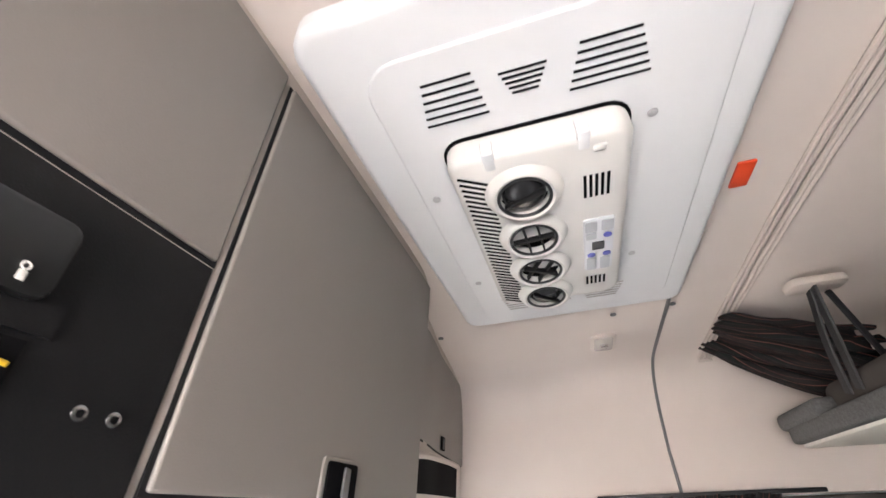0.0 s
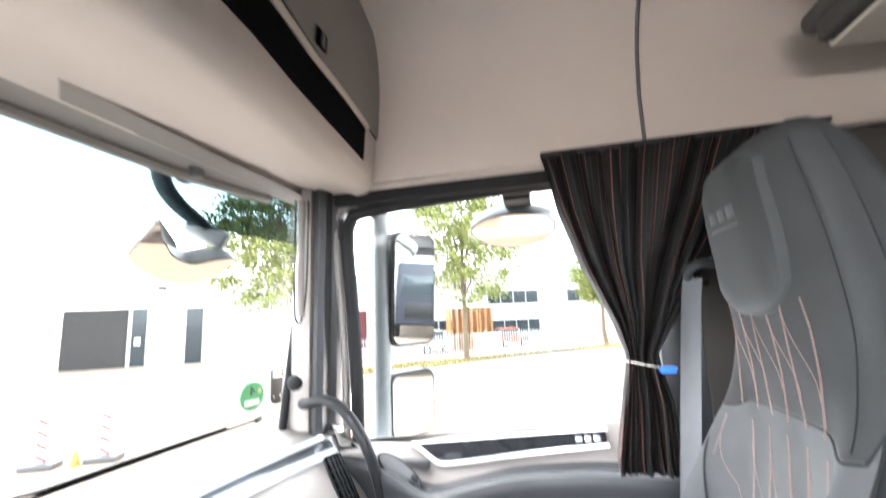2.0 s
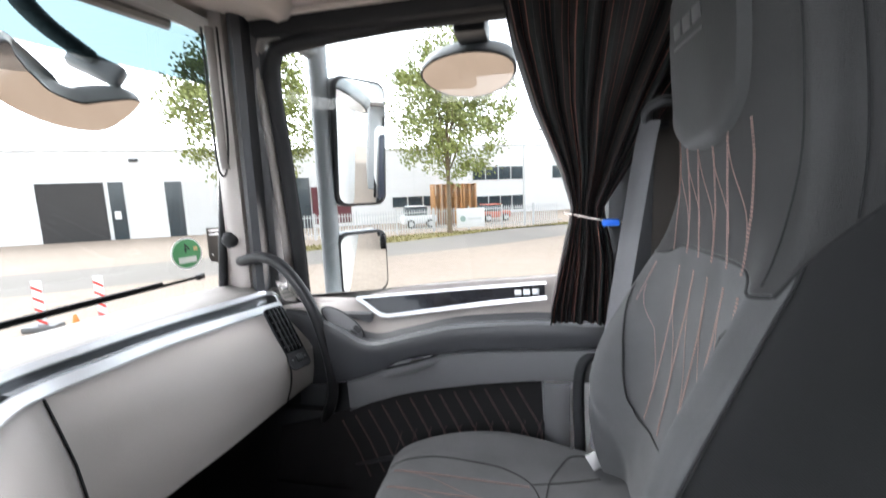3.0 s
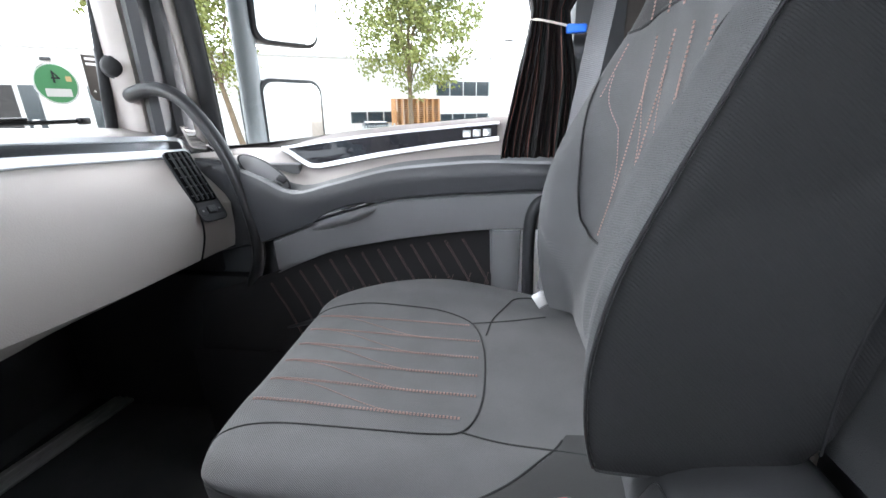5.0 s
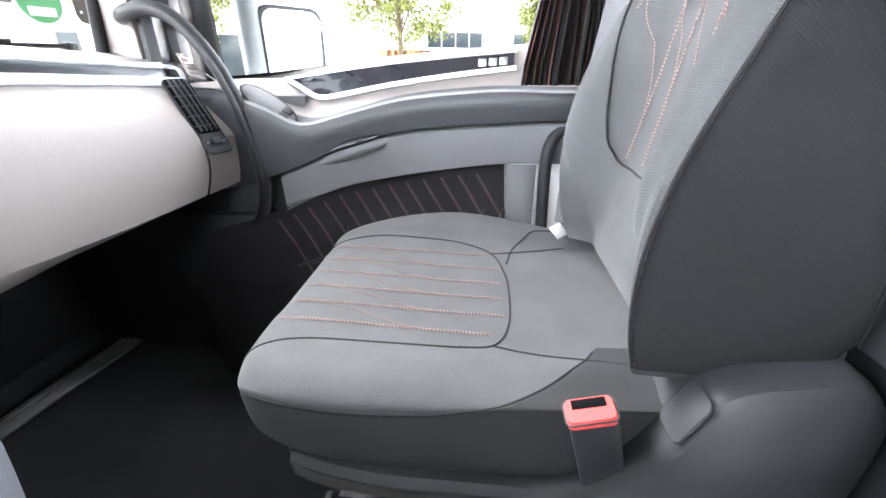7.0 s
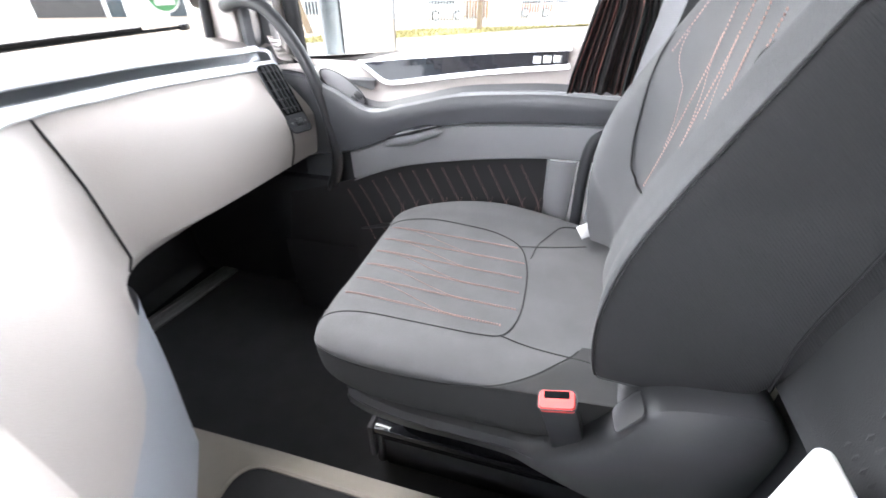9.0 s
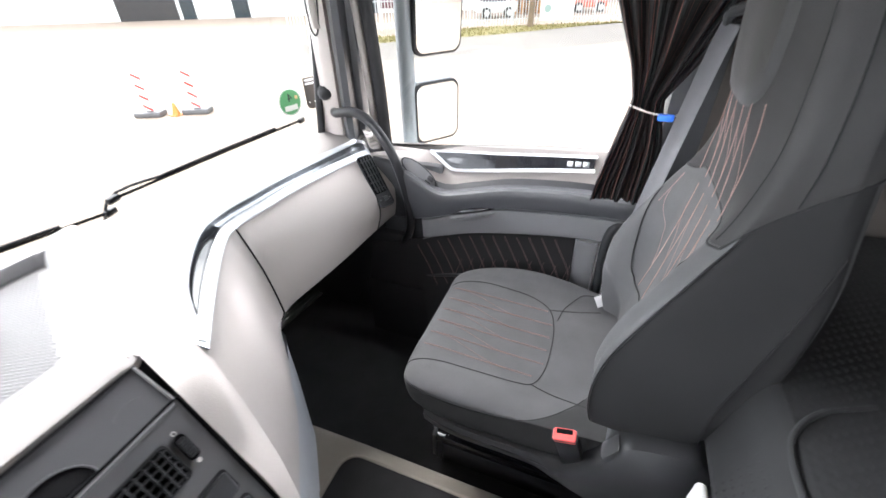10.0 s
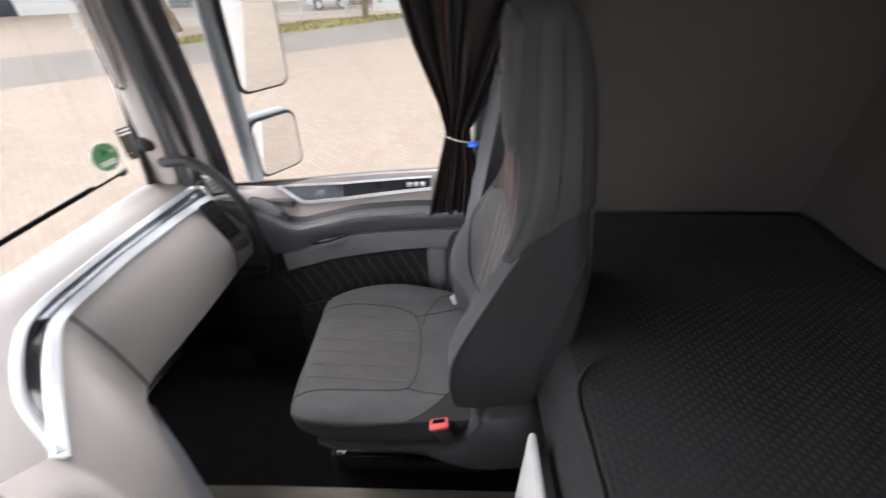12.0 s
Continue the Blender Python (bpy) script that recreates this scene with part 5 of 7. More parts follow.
# backrest: closed sections by height
BACK = [  # z, x front middle, x front bolster, x rear, half width; the bolster's edge stands back at its foot
    (0.535, 0.70, 0.676, 0.80, 0.215), (0.56, 0.70, 0.658, 0.84, 0.228), (0.60, 0.705, 0.640, 0.865, 0.233), (0.65, 0.712, 0.628, 0.885, 0.235), (0.70, 0.722, 0.629, 0.900, 0.235), (0.76, 0.733, 0.641, 0.912, 0.234), (0.83, 0.745, 0.659, 0.920, 0.230), (0.91, 0.758, 0.697, 0.925, 0.220), (0.97, 0.765, 0.728, 0.925, 0.209), (1.02, 0.768, 0.755, 0.920, 0.199),
    (1.08, 0.767, 0.772, 0.912, 0.192), (1.15, 0.762, 0.781, 0.902, 0.188), (1.25, 0.752, 0.777, 0.885, 0.183), (1.33, 0.745, 0.769, 0.868, 0.176), (1.39, 0.742, 0.765, 0.848, 0.164), (1.425, 0.747, 0.769, 0.832, 0.146), (1.445, 0.764, 0.778, 0.812, 0.120)]
BY = 1.60


def far_k(z):
    """The share of the half width on the door side."""
    return interp(z, [0.55, 0.90, 1.05, 1.25], [0.77, 0.79, 0.86, 0.9])


def back_ring(z, xf, xb, xr, hw):
    xs = interp(z, [0.535, 0.56, 0.60, 0.65, 0.70, 0.76, 0.83], [0.662, 0.652, 0.642, 0.637, 0.640, 0.652, 0.675]) if z < 0.83 else xb + 0.020
    xb = max(xb, interp(z, [0.56, 0.60, 0.65, 0.70, 0.75], [0.70, 0.690, 0.666, 0.640, 0.60]))
    half = ((xf, 0.0), (xf, 0.35), (xf * 0.8 + xb * 0.2, 0.62), (xb, 0.84), (xb * 0.55 + xs * 0.45 - 0.003, 0.93), (xs, 0.985), (xs * 0.75 + xr * 0.25, 1.0), (xs * 0.4 + xr * 0.6, 1.005), (xr - 0.03, 0.99), (xr - 0.008, 0.93), (xr, 0.75))
    return [(x, BY - hw * w, z) for x, w in half] + [(xr, BY, z)] + [(x, BY + hw * far_k(z) * w, z) for x, w in half[:0:-1]]


NR = 22
cols = [curve([back_ring(*b)[k] for b in BACK], 8) for k in range(NR)]
rows = [curve([cols[k][i] for k in range(NR)], 4, True) for i in range(len(cols[0]))]
part("backrest", grid(rows, None, True, True), FABRIC, seat, "anthracite fabric backrest with built-in headrest")


def shoulder_z(x):
    """The seam between the upper and the lower part of the backrest."""
    return interp(x, [0.70, 0.757, 0.775, 0.80, 0.85, 0.92], [0.985, 1.0, 1.026, 1.052, 1.095, 1.14])


# smooth side panels of the lower part, darkened as the shaded sides
for ks, s_ in ((range(20, 36), -1), (range(52, 68), 1)):
    cols_ = []
    for k in ks:
        col = [Vector(r[k]) for r in rows]
        i0 = next(i for i, v in enumerate(col) if v.z - shoulder_z(v.x) > 0)
        zz_, top_ = [v.z for v in col], col[i0].z - 0.002
        cols_.append([Vector((interp(z, zz_, [v.x for v in col]), interp(z, zz_, [v.y for v in col]) + s_ * (0.0016 if k not in (ks[0], ks[-1]) else -0.0006), z)) for z in np.linspace(0.55, top_, 40)])
    part("side_panel", grid(cols_), FABRIC_SIDE, seat, "smooth fabric side panel, shade put into its dark colour")
    edge_ = cols_[0] if s_ < 0 else cols_[-1]
    part("seam", tube([p_ + Vector((0, s_ * 0.0012, 0)) for p_ in edge_], 0.0017, 6), RUBBER, seat)
# slightly darker upper cloth, deepened by painted shade, ending at the shoulder seam
ring_n = len(rows[0])
wrap = []
for k in range(ring_n):
    col = [Vector(r[k]) for r in rows]
    gap_ = [v.z - shoulder_z(v.x) for v in col]
    i0 = next(i for i, g_ in enumerate(gap_) if g_ > 0)
    t_ = -gap_[i0 - 1] / (gap_[i0] - gap_[i0 - 1])
    cut = col[i0 - 1].lerp(col[i0], t_)
    zz_ = [v.z for v in col]
    line_ = []
    for u in np.linspace(0, 1, 40):
        z = cut.z + (col[-1].z - cut.z) * u
        p_ = Vector((interp(z, zz_, [v.x for v in col]), interp(z, zz_, [v.y for v in col]), z))
        mid = Vector((0.82, BY, min(z, 1.36)))
        line_.append(p_ + (p_ - mid).normalized() * (0.0016 if u > 0.001 else -0.0008))
    wrap.append(line_)
bm = grid([[wrap[k][i] for k in range(ring_n)] for i in range(40)], None, True)
bm.faces.new([v for v in bm.verts][-ring_n:])
part("upper_cover", bm, FABRIC_UP, seat, "fabric over shoulders and headrest, shade deepening its darker tone")
part("seam", tube([w_[0] for w_ in wrap] + [wrap[0][0]], 0.0024, 6), RUBBER, seat, "dark shoulder seam")
# upright seams of the upper part
for k in (14, 24):
    part("seam", tube([q + Vector((0, -0.0005, 0)) for q in wrap[k][1:37]], 0.0012, 6), FABRIC_SIDE, seat)


def back_x(y, z):
    """The front of the backrest."""
    xf, xb, hw = (interp(z, [b[0] for b in BACK], [b[i] for b in BACK]) for i in (1, 2, 4))
    a = abs(y - BY) / (1 if y < BY else far_k(z))
    return interp(a, [0, hw * 0.35, hw * 0.62, hw * 0.84, hw], [xf, xf, xf * 0.8 + xb * 0.2, xb, xb + 0.02])


# headrest pad
EMBOSS = mat("grey_embossed_print", (0.046, 0.046, 0.047), 0.6, var=0.1)
HP = [Vector((0, p.x, p.y)) for p in curve([(BY + a_, b_, 0) for a_, b_ in ((-0.116, 1.36), (-0.10, 1.415), (0, 1.430), (0.10, 1.415), (0.116, 1.36), (0.120, 1.27), (0.108, 1.205), (0.06, 1.170), (0, 1.162), (-0.06, 1.170), (-0.108, 1.205), (-0.120, 1.27))], 4, True)]
c = Vector((0, BY, 1.31))
rows = []
for k, o in ((1.0, -0.006), (0.985, 0.006), (0.94, 0.012), (0.7, 0.015), (0.35, 0.016)):
    rows.append([(lambda q: Vector((back_x(q.y, q.z) - o, q.y, q.z)))(c.lerp(p, k)) for p in HP])
bm = grid(rows, None, True)
bm.faces.new([v for v in bm.verts][-len(HP):])
pad = part("headrest_pad", bm, LEATHER, seat, "grey leatherette headrest pad")
for k in range(3):
    part("embossed_bar", box((-0.013, -0.010, 0), (0.013, 0.010, 0.0015), 0.001, m=facing((back_x(BY, 1.335) - 0.016, BY - 0.034 + 0.034 * k, 1.335), (-1, 0, -0.12), (0, 0, 1))), EMBOSS, pad, "faint embossed bar")
part("embossed_bar", box((-0.05, -0.002, 0), (0.05, 0.002, 0.0012), 0.0005, m=facing((back_x(BY, 1.312) - 0.016, BY, 1.312), (-1, 0, -0.12), (0, 0, 1))), EMBOSS, pad)
# seam round the backrest insert, and stitching
VS = [(1.752, 0.985), (1.744, 0.90), (1.734, 0.82), (1.726, 0.75), (1.712, 0.704), (1.67, 0.690), (1.60, 0.690), (1.53, 0.712), (1.48, 0.78), (1.445, 0.87), (1.425, 0.94), (1.412, 0.995)]
part("seam", tube([Vector((back_x(p.x, p.y) - 0.0006, p.x, p.y)) for p in curve([(y, z, 0) for y, z in VS], 6)], 0.0018, 6), RUBBER, seat)
bm = bmesh.new()
for z0, z1, n_l, y_a, gap_l in ((0.705, 0.982, 6, -0.118, 0.050), (1.008, 1.19, 6, -0.118, 0.045)):
    out_ = 0.0015 if z0 < 1 else 0.0032

    def inside(y, z):
        return z0 > 1 or interp(z, [0.70, 0.78, 0.87, 0.985], [1.56, 1.492, 1.457, 1.425]) < y < interp(z, [0.70, 0.75, 0.985], [1.700, 1.718, 1.745])

    for k in range(n_l):
        y0 = BY + y_a + k * gap_l
        pts = [(y0 + 0.005 * math.sin(u * math.pi) * (1 if k % 2 else -1), z0 + (z1 - z0) * u) for u in np.linspace(0, 1, 24)]
        stitch_line([(back_x(y, z) - out_, y, z) for y, z in pts if inside(y, z)], (-1, 0, 0), bm, w=0.0005)
        if k < n_l - 1:
            pts = [(y0 + gap_l * (0.5 - 0.5 * math.cos(math.pi * u)), z0 + (z1 - z0) * (0.25 + 0.6 * u)) for u in np.linspace(0, 1, 18)]
            stitch_line([(back_x(y, z) - out_, y, z) for y, z in pts if inside(y, z)], (-1, 0, 0), bm, double=0, w=0.0006)
part("stitching", bm, STITCH, seat, "rust stitching in crossing lines on the backrest", smooth=False, weld=False)
# side seam of the backrest
SS = [(0.842, 0.60), (0.838, 0.68), (0.848, 0.76), (0.868, 0.86), (0.886, 0.95), (0.898, 1.02)]
part("seam", tube([Vector((p.x, BY - interp(p.y, [b[0] for b in BACK], [b[4] for b in BACK]) * 1.004 - 0.0022, p.y)) for p in curve([(x, z, 0) for x, z in SS], 6)], 0.0015, 6), RUBBER, seat)
# side shell: ledge, hump over the recliner and outer wall in one moulding
rows = []
for x, zt, yo in ((0.255, 0.3745, 1.387), (0.30, 0.372, 1.374), (0.38, 0.368, 1.366), (0.48, 0.366, 1.366), (0.56, 0.369, 1.363), (0.605, 0.384, 1.350), (0.650, 0.430, 1.337), (0.690, 0.495, 1.328), (0.715, 0.547, 1.326), (0.742, 0.570, 1.326), (0.80, 0.580, 1.328), (0.850, 0.576, 1.335), (0.89, 0.535, 1.35)):
    rows.append([(x, y, z) for y, z in ((1.425, zt - 0.003), (1.385, zt), (yo + 0.02, zt), (yo + 0.007, zt - 0.005), (yo, zt - 0.018), (yo - 0.002, zt * 0.75 + 0.075), (yo + 0.003, 0.325), (yo + 0.02, 0.302), (1.425, 0.298))])
SHELL = mat("satin_black_shell_plastic", (0.025, 0.0255, 0.027), 0.38, var=0.1, scale=7, bump=0.2, bump_scale=700)
rec = part("side_shell", grid([curve(c_, 3) for c_ in zip(*rows)]), SHELL, seat, "dark grey moulded side shell with recliner hump")
bt = facing((0.703, 1.350, 0.524), (-0.90, -0.05, 0.42), (0.42, 0, 0.90))
part("release_button", prism(rounded(0.040, 0.058, 0.010), bt, 0.0022, 0.0008), SHELL, rec, "flush grey release button")
part("button_gap", tube([bt @ Vector((x, y, 0.001)) for x, y in rounded(0.042, 0.060, 0.011)] + [bt @ Vector((0.021, 0.019, 0.001))], 0.0006, 6), BLACK, rec)
# belt buckle
bk = pose(0.612, 1.346, 0.517, 10, -16, 0)
buck = part("buckle_stalk", box((-0.024, -0.013, -0.125), (0.0255, 0.0145, 0.0035), 0.005, m=bk), BLACK, seat, "black belt buckle")
rows = []
for t, z in ((0.98, -0.004), (0.98, 0.004), (0.92, 0.0075)):
    rows.append([bk @ Vector((x * t, y * t, z)) for x, y in rounded(0.050, 0.028, 0.006)])
part("red_button", grid(rows, None, True, True), RED, buck, "red release button")
part("rim", tube([bk @ Vector((x, y, 0.004)) for x, y in rounded(0.051, 0.029, 0.006)] + [bk @ Vector((0.0255, 0.0085, 0.004))], 0.0010, 6), DARK, buck)
part("tongue_slot", box((-0.017, 0.001, 0.003), (0.017, 0.0115, 0.0088), 0.001, m=bk), VOID, buck)
# belt
belt = thing("seat_belt", "dark grey seat belt hanging from the pillar to the seat", "seat belt", (0.7, 1.8, 0.6))
bp = curve([(0.760, 1.876, 1.245), (0.748, 1.872, 1.18), (0.722, 1.862, 1.0), (0.694, 1.852, 0.80), (0.670, 1.838, 0.63), (0.662, 1.815, 0.545)], 6)
part("webbing", strip(bp, (-0.75, -0.65, 0.15), 0.047, 0.0012), BELT, belt)
part("tongue", box((-0.012, -0.017, -0.002), (0.012, 0.017, 0.002), 0.001, m=facing((0.650, 1.795, 0.535), (-0.3, -0.5, 0.8), (0.3, -0.5, -0.3))), shine("brushed_belt_steel", (0.30, 0.30, 0.31), 0.35), belt, "steel belt tongue")
part("guide", tube(curve([(0.80, 1.845, 1.275), (0.768, 1.842, 1.275), (0.752, 1.868, 1.262), (0.765, 1.900, 1.24), (0.80, 1.91, 1.24)], 5), 0.011, 8), BLACK, belt, "black belt guide")

# ---- bunks ----
bunk = thing("lower_bunk", "lower bunk with black quilted mattress cover", "bed", (1.3, CY, 0.0))
part("bunk_base", box((0.90, -0.33, 0.0), (1.81, 1.975, 0.57), 0.01), DARK, bunk, "dark bunk base")
rows = []
for z, g in ((0.575, 0.0), (0.59, -0.020), (0.62, -0.026), (0.70, -0.016), (0.76, -0.004), (0.787, 0.008), (0.796, 0.024)):
    rows.append([(1.344 + x, CY + y, z) for x, y in rounded(0.93 - 2 * g, 2.28 - 2 * g, 0.05)])
bm = grid(rows, None, True, True)
part("mattress", bm, MATTRESS, bunk, "black mattress")
bm = bmesh.new()
for i in range(60):
    for j in range(70):
        x, y = 0.905 + i * 0.0145, 0.72 + j * 0.0178 + 0.0089 * (i % 2)
        if x > 1.75 or y > 1.93:
            continue
        z = 0.7963
        a, b_ = 0.0062, 0.0084
        q = [bm.verts.new(p) for p in ((x - a, y, z), (x, y - b_, z), (x + a, y, z), (x, y + b_, z), (x, y, z + 0.0019))]
        for e in range(4):
            bm.faces.new((q[e], q[(e + 1) % 4], q[4]))
tagged(part("quilting", bm, MATTRESS, bunk, "raised diamond quilting", weld=False), kind="stuff")
# border along the mattress front with a pale raised pattern, and the seam above it
bm = bmesh.new()
for j in range(46):
    for i in range(6):
        y, t = 0.70 + j * 0.0125 + 0.00625 * (i % 2), (i + 0.6) / 6.6
        z = 0.61 + 0.155 * t
        x = interp(z, [0.59, 0.62, 0.70, 0.76, 0.787], [0.859, 0.853, 0.863, 0.875, 0.887]) - 0.0006
        a, c = 0.0034, 0.0058
        q = [bm.verts.new(p) for p in ((x, y - a, z), (x - 0.001, y, z - c), (x, y + a, z), (x + 0.001, y, z + c), (x - 0.0014, y, z))]
        for e in range(4):
            bm.faces.new((q[e], q[(e + 1) % 4], q[4]))
tagged(part("front_pattern", bm, MATTRESS, bunk, "grey raised pattern on the mattress border", weld=False), kind="stuff")
pts = curve([(0.889, 0.60, 0.790), (0.889, 0.9, 0.790), (0.888, 1.15, 0.790), (0.888, 1.245, 0.792), (0.905, 1.29, 0.797), (0.95, 1.335, 0.797), (1.02, 1.37, 0.797)], 6)
part("piping", tube(pts, 0.005, 8), MATTRESS, bunk, "black piped mattress edge")
part("corner_post", box((-0.012, -0.004, 0.0), (0.012, 0.004, 0.30), 0.003, m=pose(0.90, 1.42, 0.40, -4, 6, 30)), TRIM_LIGHT, bunk, "taupe bunk corner post")
part("front_board", box((0.806, 0.70, 0.35), (0.824, 1.243, 0.672), 0.008, 3), shine("white_bunk_board", (0.50, 0.50, 0.495), 0.4, 0.0), bunk, "white bunk front board")

ub = thing("upper_bunk", "folded upper bunk with grey mesh edge and white tray", "bed", (1.3, CY, 1.7))
MESH = mat("grey_mesh_fabric", (0.10, 0.10, 0.10), 0.8, var=0.5, scale=160, bump=1.0, bump_scale=260)
part("tray", box((1.06, -0.2, 1.715), (1.75, 1.80, 1.745), 0.01), shine("cream_bunk_panel", (0.72, 0.69, 0.63), 0.5, 0.0), ub, "cream underside panel")
part("front_rail", box((1.035, -0.2, 1.725), (1.075, 1.79, 1.775), 0.012, 3), MESH, ub, "grey mesh front edge")
part("mesh_edge", box((1.03, 1.55, 1.765), (1.10, 1.83, 1.815), 0.018, 3), MESH, ub, "grey mesh end sleeve")
part("mattress", box((1.08, -0.2, 1.75), (1.74, 1.60, 1.85), 0.03, 3), GREYWALL, ub, "grey bunk mattress")
part("strap_bracket", prism(rounded(0.13, 0.075, 0.025), pose(1.07, 1.35, 2.056, 180), 0.02, 0.006), TRIM_LIGHT, ub, "taupe ceiling bracket")
for dy in (-0.02, 0.03):
    part("strap", strip(curve([(1.06, 1.35 + dy * 0.4, 2.04), (1.07, 1.40 + dy, 1.92), (1.08, 1.44 + dy, 1.80)], 5), (-1, 0, 0.2), 0.035, 0.004), BLACK, ub, "black hanging strap")
part("strut", tube([(1.10, 1.37, 2.03), (1.22, 1.5, 1.85)], 0.008, 8), BLACK, ub)

# ---- curtains ----
CURT = mat("black_curtain_cloth", (0.022, 0.020, 0.020), 0.85, var=0.2, scale=20, bump=0.5, bump_scale=900, spec=0.2)
n_, l_ = CURT.node_tree.nodes, CURT.node_tree.links
uvn, sep, mul, frac, ramp = n_.new("ShaderNodeUVMap"), n_.new("ShaderNodeSeparateXYZ"), n_.new("ShaderNodeMath"), n_.new("ShaderNodeMath"), n_.new("ShaderNodeValToRGB")
mul.operation, mul.inputs[1].default_value, frac.operation = "MULTIPLY", 19.0, "FRACT"
l_.new(uvn.outputs[0], sep.inputs[0]), l_.new(sep.outputs[0], mul.inputs[0]), l_.new(mul.outputs[0], frac.inputs[0]), l_.new(frac.outputs[0], ramp.inputs[0])
ramp.color_ramp.interpolation = "CONSTANT"
els = ramp.color_ramp.elements
els[0].color, els[1].position, els[1].color = (0.010, 0.0092, 0.0095, 1), 0.16, (0.16, 0.066, 0.052, 1)
for p_, c_ in ((0.21, (0.008, 0.010, 0.010, 1)), (0.50, (0.03, 0.027, 0.027, 1)), (0.53, (0.011, 0.010, 0.010, 1)), (0.84, (0.10, 0.042, 0.034, 1)), (0.865, (0.011, 0.010, 0.010, 1))):
    e_ = els.new(p_)
    e_.color = c_
l_.new(ramp.outputs[0], n_["Principled BSDF"].inputs["Base Color"])


def sheet(ob, d=0.002):
    sd = ob.modifiers.new("cloth_thickness", "SOLIDIFY")
    sd.thickness = d
    return ob


def cloth_sheet(rows):
    bm = grid(rows)
    uv = bm.loops.layers.uv.new("UVMap")
    k = len(rows[0])
    bm.verts.index_update()
    for f in bm.faces:
        for lp in f.loops:
            lp[uv].uv = ((lp.vert.index % k) / (k - 1), (lp.vert.index // k) / len(rows))
    return bm


cur = thing("side_curtain", "black striped side window curtain tied back", "curtain", (0.7, 1.97, 0.8))
rnd = random.Random(4)
ph = [rnd.uniform(-0.5, 0.5) for _ in range(30)]
rows = []
KU = 150
for v in np.linspace(0, 1, 46):
    z = 1.615 - 0.82 * v
    xl = interp(z, [0.79, 0.83, 0.95, 1.04, 1.07, 1.15, 1.3, 1.45, 1.615], [0.565, 0.568, 0.592, 0.612, 0.615, 0.592, 0.525, 0.475, 0.44])
    xr = interp(z, [0.79, 0.95, 1.04, 1.07, 1.15, 1.3, 1.45, 1.615], [0.715, 0.712, 0.692, 0.688, 0.735, 0.83, 0.93, 1.02])
    yc = interp(z, [0.79, 0.95, 1.06, 1.2, 1.615], [1.945, 1.955, 1.962, 1.955, 1.945])
    amp = interp(z, [0.79, 0.95, 1.055, 1.15, 1.4, 1.6, 1.615], [0.030, 0.028, 0.016, 0.026, 0.026, 0.016, 0.014])
    row = []
    for k in range(KU):
        u = k / (KU - 1)
        a = 2 * math.pi * (10 * u + 0.75 * math.sin(6 * u + 1.5 * ph[1]) + 0.4 * math.sin(15 * u + 0.8) + 0.16 * math.sin(4 * v + 9 * u))
        w = u + 0.012 * math.sin(a * 1.0 + 1.3)
        row.append((xl + (xr - xl) * w, yc + amp * math.sin(a) * (0.75 + 0.35 * math.sin(9 * u + 2)) + 0.008 * math.sin(27 * u + 5 * v) * (1 - 0.5 * v), z + 0.006 * math.sin(a) * (v < 0.03)))
    rows.append(row)
sheet(part("cloth", cloth_sheet(rows), CURT, cur))
part("tie", tube(curve([(0.600, 1.962, 1.056), (0.625, 1.936, 1.052), (0.66, 1.930, 1.044), (0.70, 1.942, 1.036), (0.73, 1.968, 1.032)], 5), 0.0022, 8), TRIM_LIGHT, cur, "pale elastic tie")
part("tie_clip", box((0.680, 1.926, 1.026), (0.718, 1.942, 1.042), 0.004), mat("blue_plastic_clip", (0.03, 0.16, 0.75), 0.4), cur, "blue plastic clip")
part("curtain_rail", box((0.445, 1.935, 1.607), (1.13, 1.957, 1.620), 0.003), BLACK, cur, "black curtain rail")
cur2 = thing("ceiling_curtain", "bunched black striped curtain hanging from the ceiling track", "curtain", (1.0, 1.8, 1.9))
rows = []
for v in np.linspace(0, 1, 24):
    row = []
    for k in range(110):
        u = k / 109
        a = 2 * math.pi * (6 * u + 0.7 * math.sin(5 * u) + 0.35 * math.sin(14 * u + 2) + 0.25 * math.sin(7 * u + 5 * v))
        x0, y0, z0 = 0.90 + 0.02 * math.sin(a), 1.48 + 0.35 * u, roof_z(1.7) - 0.008
        x1, y1, z1 = 1.26 + 0.03 * math.sin(a + 1), 1.58 + 0.05 * u + 0.02 * math.sin(a * 0.5), 1.99 - 0.19 * u
        t = v
        z1 += 0.02 * math.sin(11 * u + 1)
        row.append((x0 + (x1 - x0) * t, y0 + (y1 - y0) * t + 0.012 * math.cos(a), z0 + (z1 - z0) * t - 0.045 * math.sin(math.pi * t) * u - 0.02 * abs(math.sin(a)) * t))
    rows.append(row)
sheet(part("cloth", cloth_sheet(rows), CURT, cur2))


# ---- outside ----
GZ = -1.6
W = pose(-5.96, 27.1, GZ, 0, 0, 30)      # along the fence, away from the yard
PAVE = mat("sandy_paving", (0.42, 0.338, 0.272), 0.85, var=0.10, scale=0.35, bump=0.4, bump_scale=60)
n_, l_ = PAVE.node_tree.nodes, PAVE.node_tree.links
brick = n_.new("ShaderNodeTexBrick")
brick.inputs["Scale"].default_value = 1.0
brick.inputs["Brick Width"].default_value, brick.inputs["Row Height"].default_value = 0.22, 0.11
brick.inputs["Mortar Size"].default_value = 0.006
brick.inputs["Color1"].default_value, brick.inputs["Color2"].default_value, brick.inputs["Mortar"].default_value = (1, 1, 1, 1), (0.86, 0.84, 0.82, 1), (0.62, 0.6, 0.58, 1)
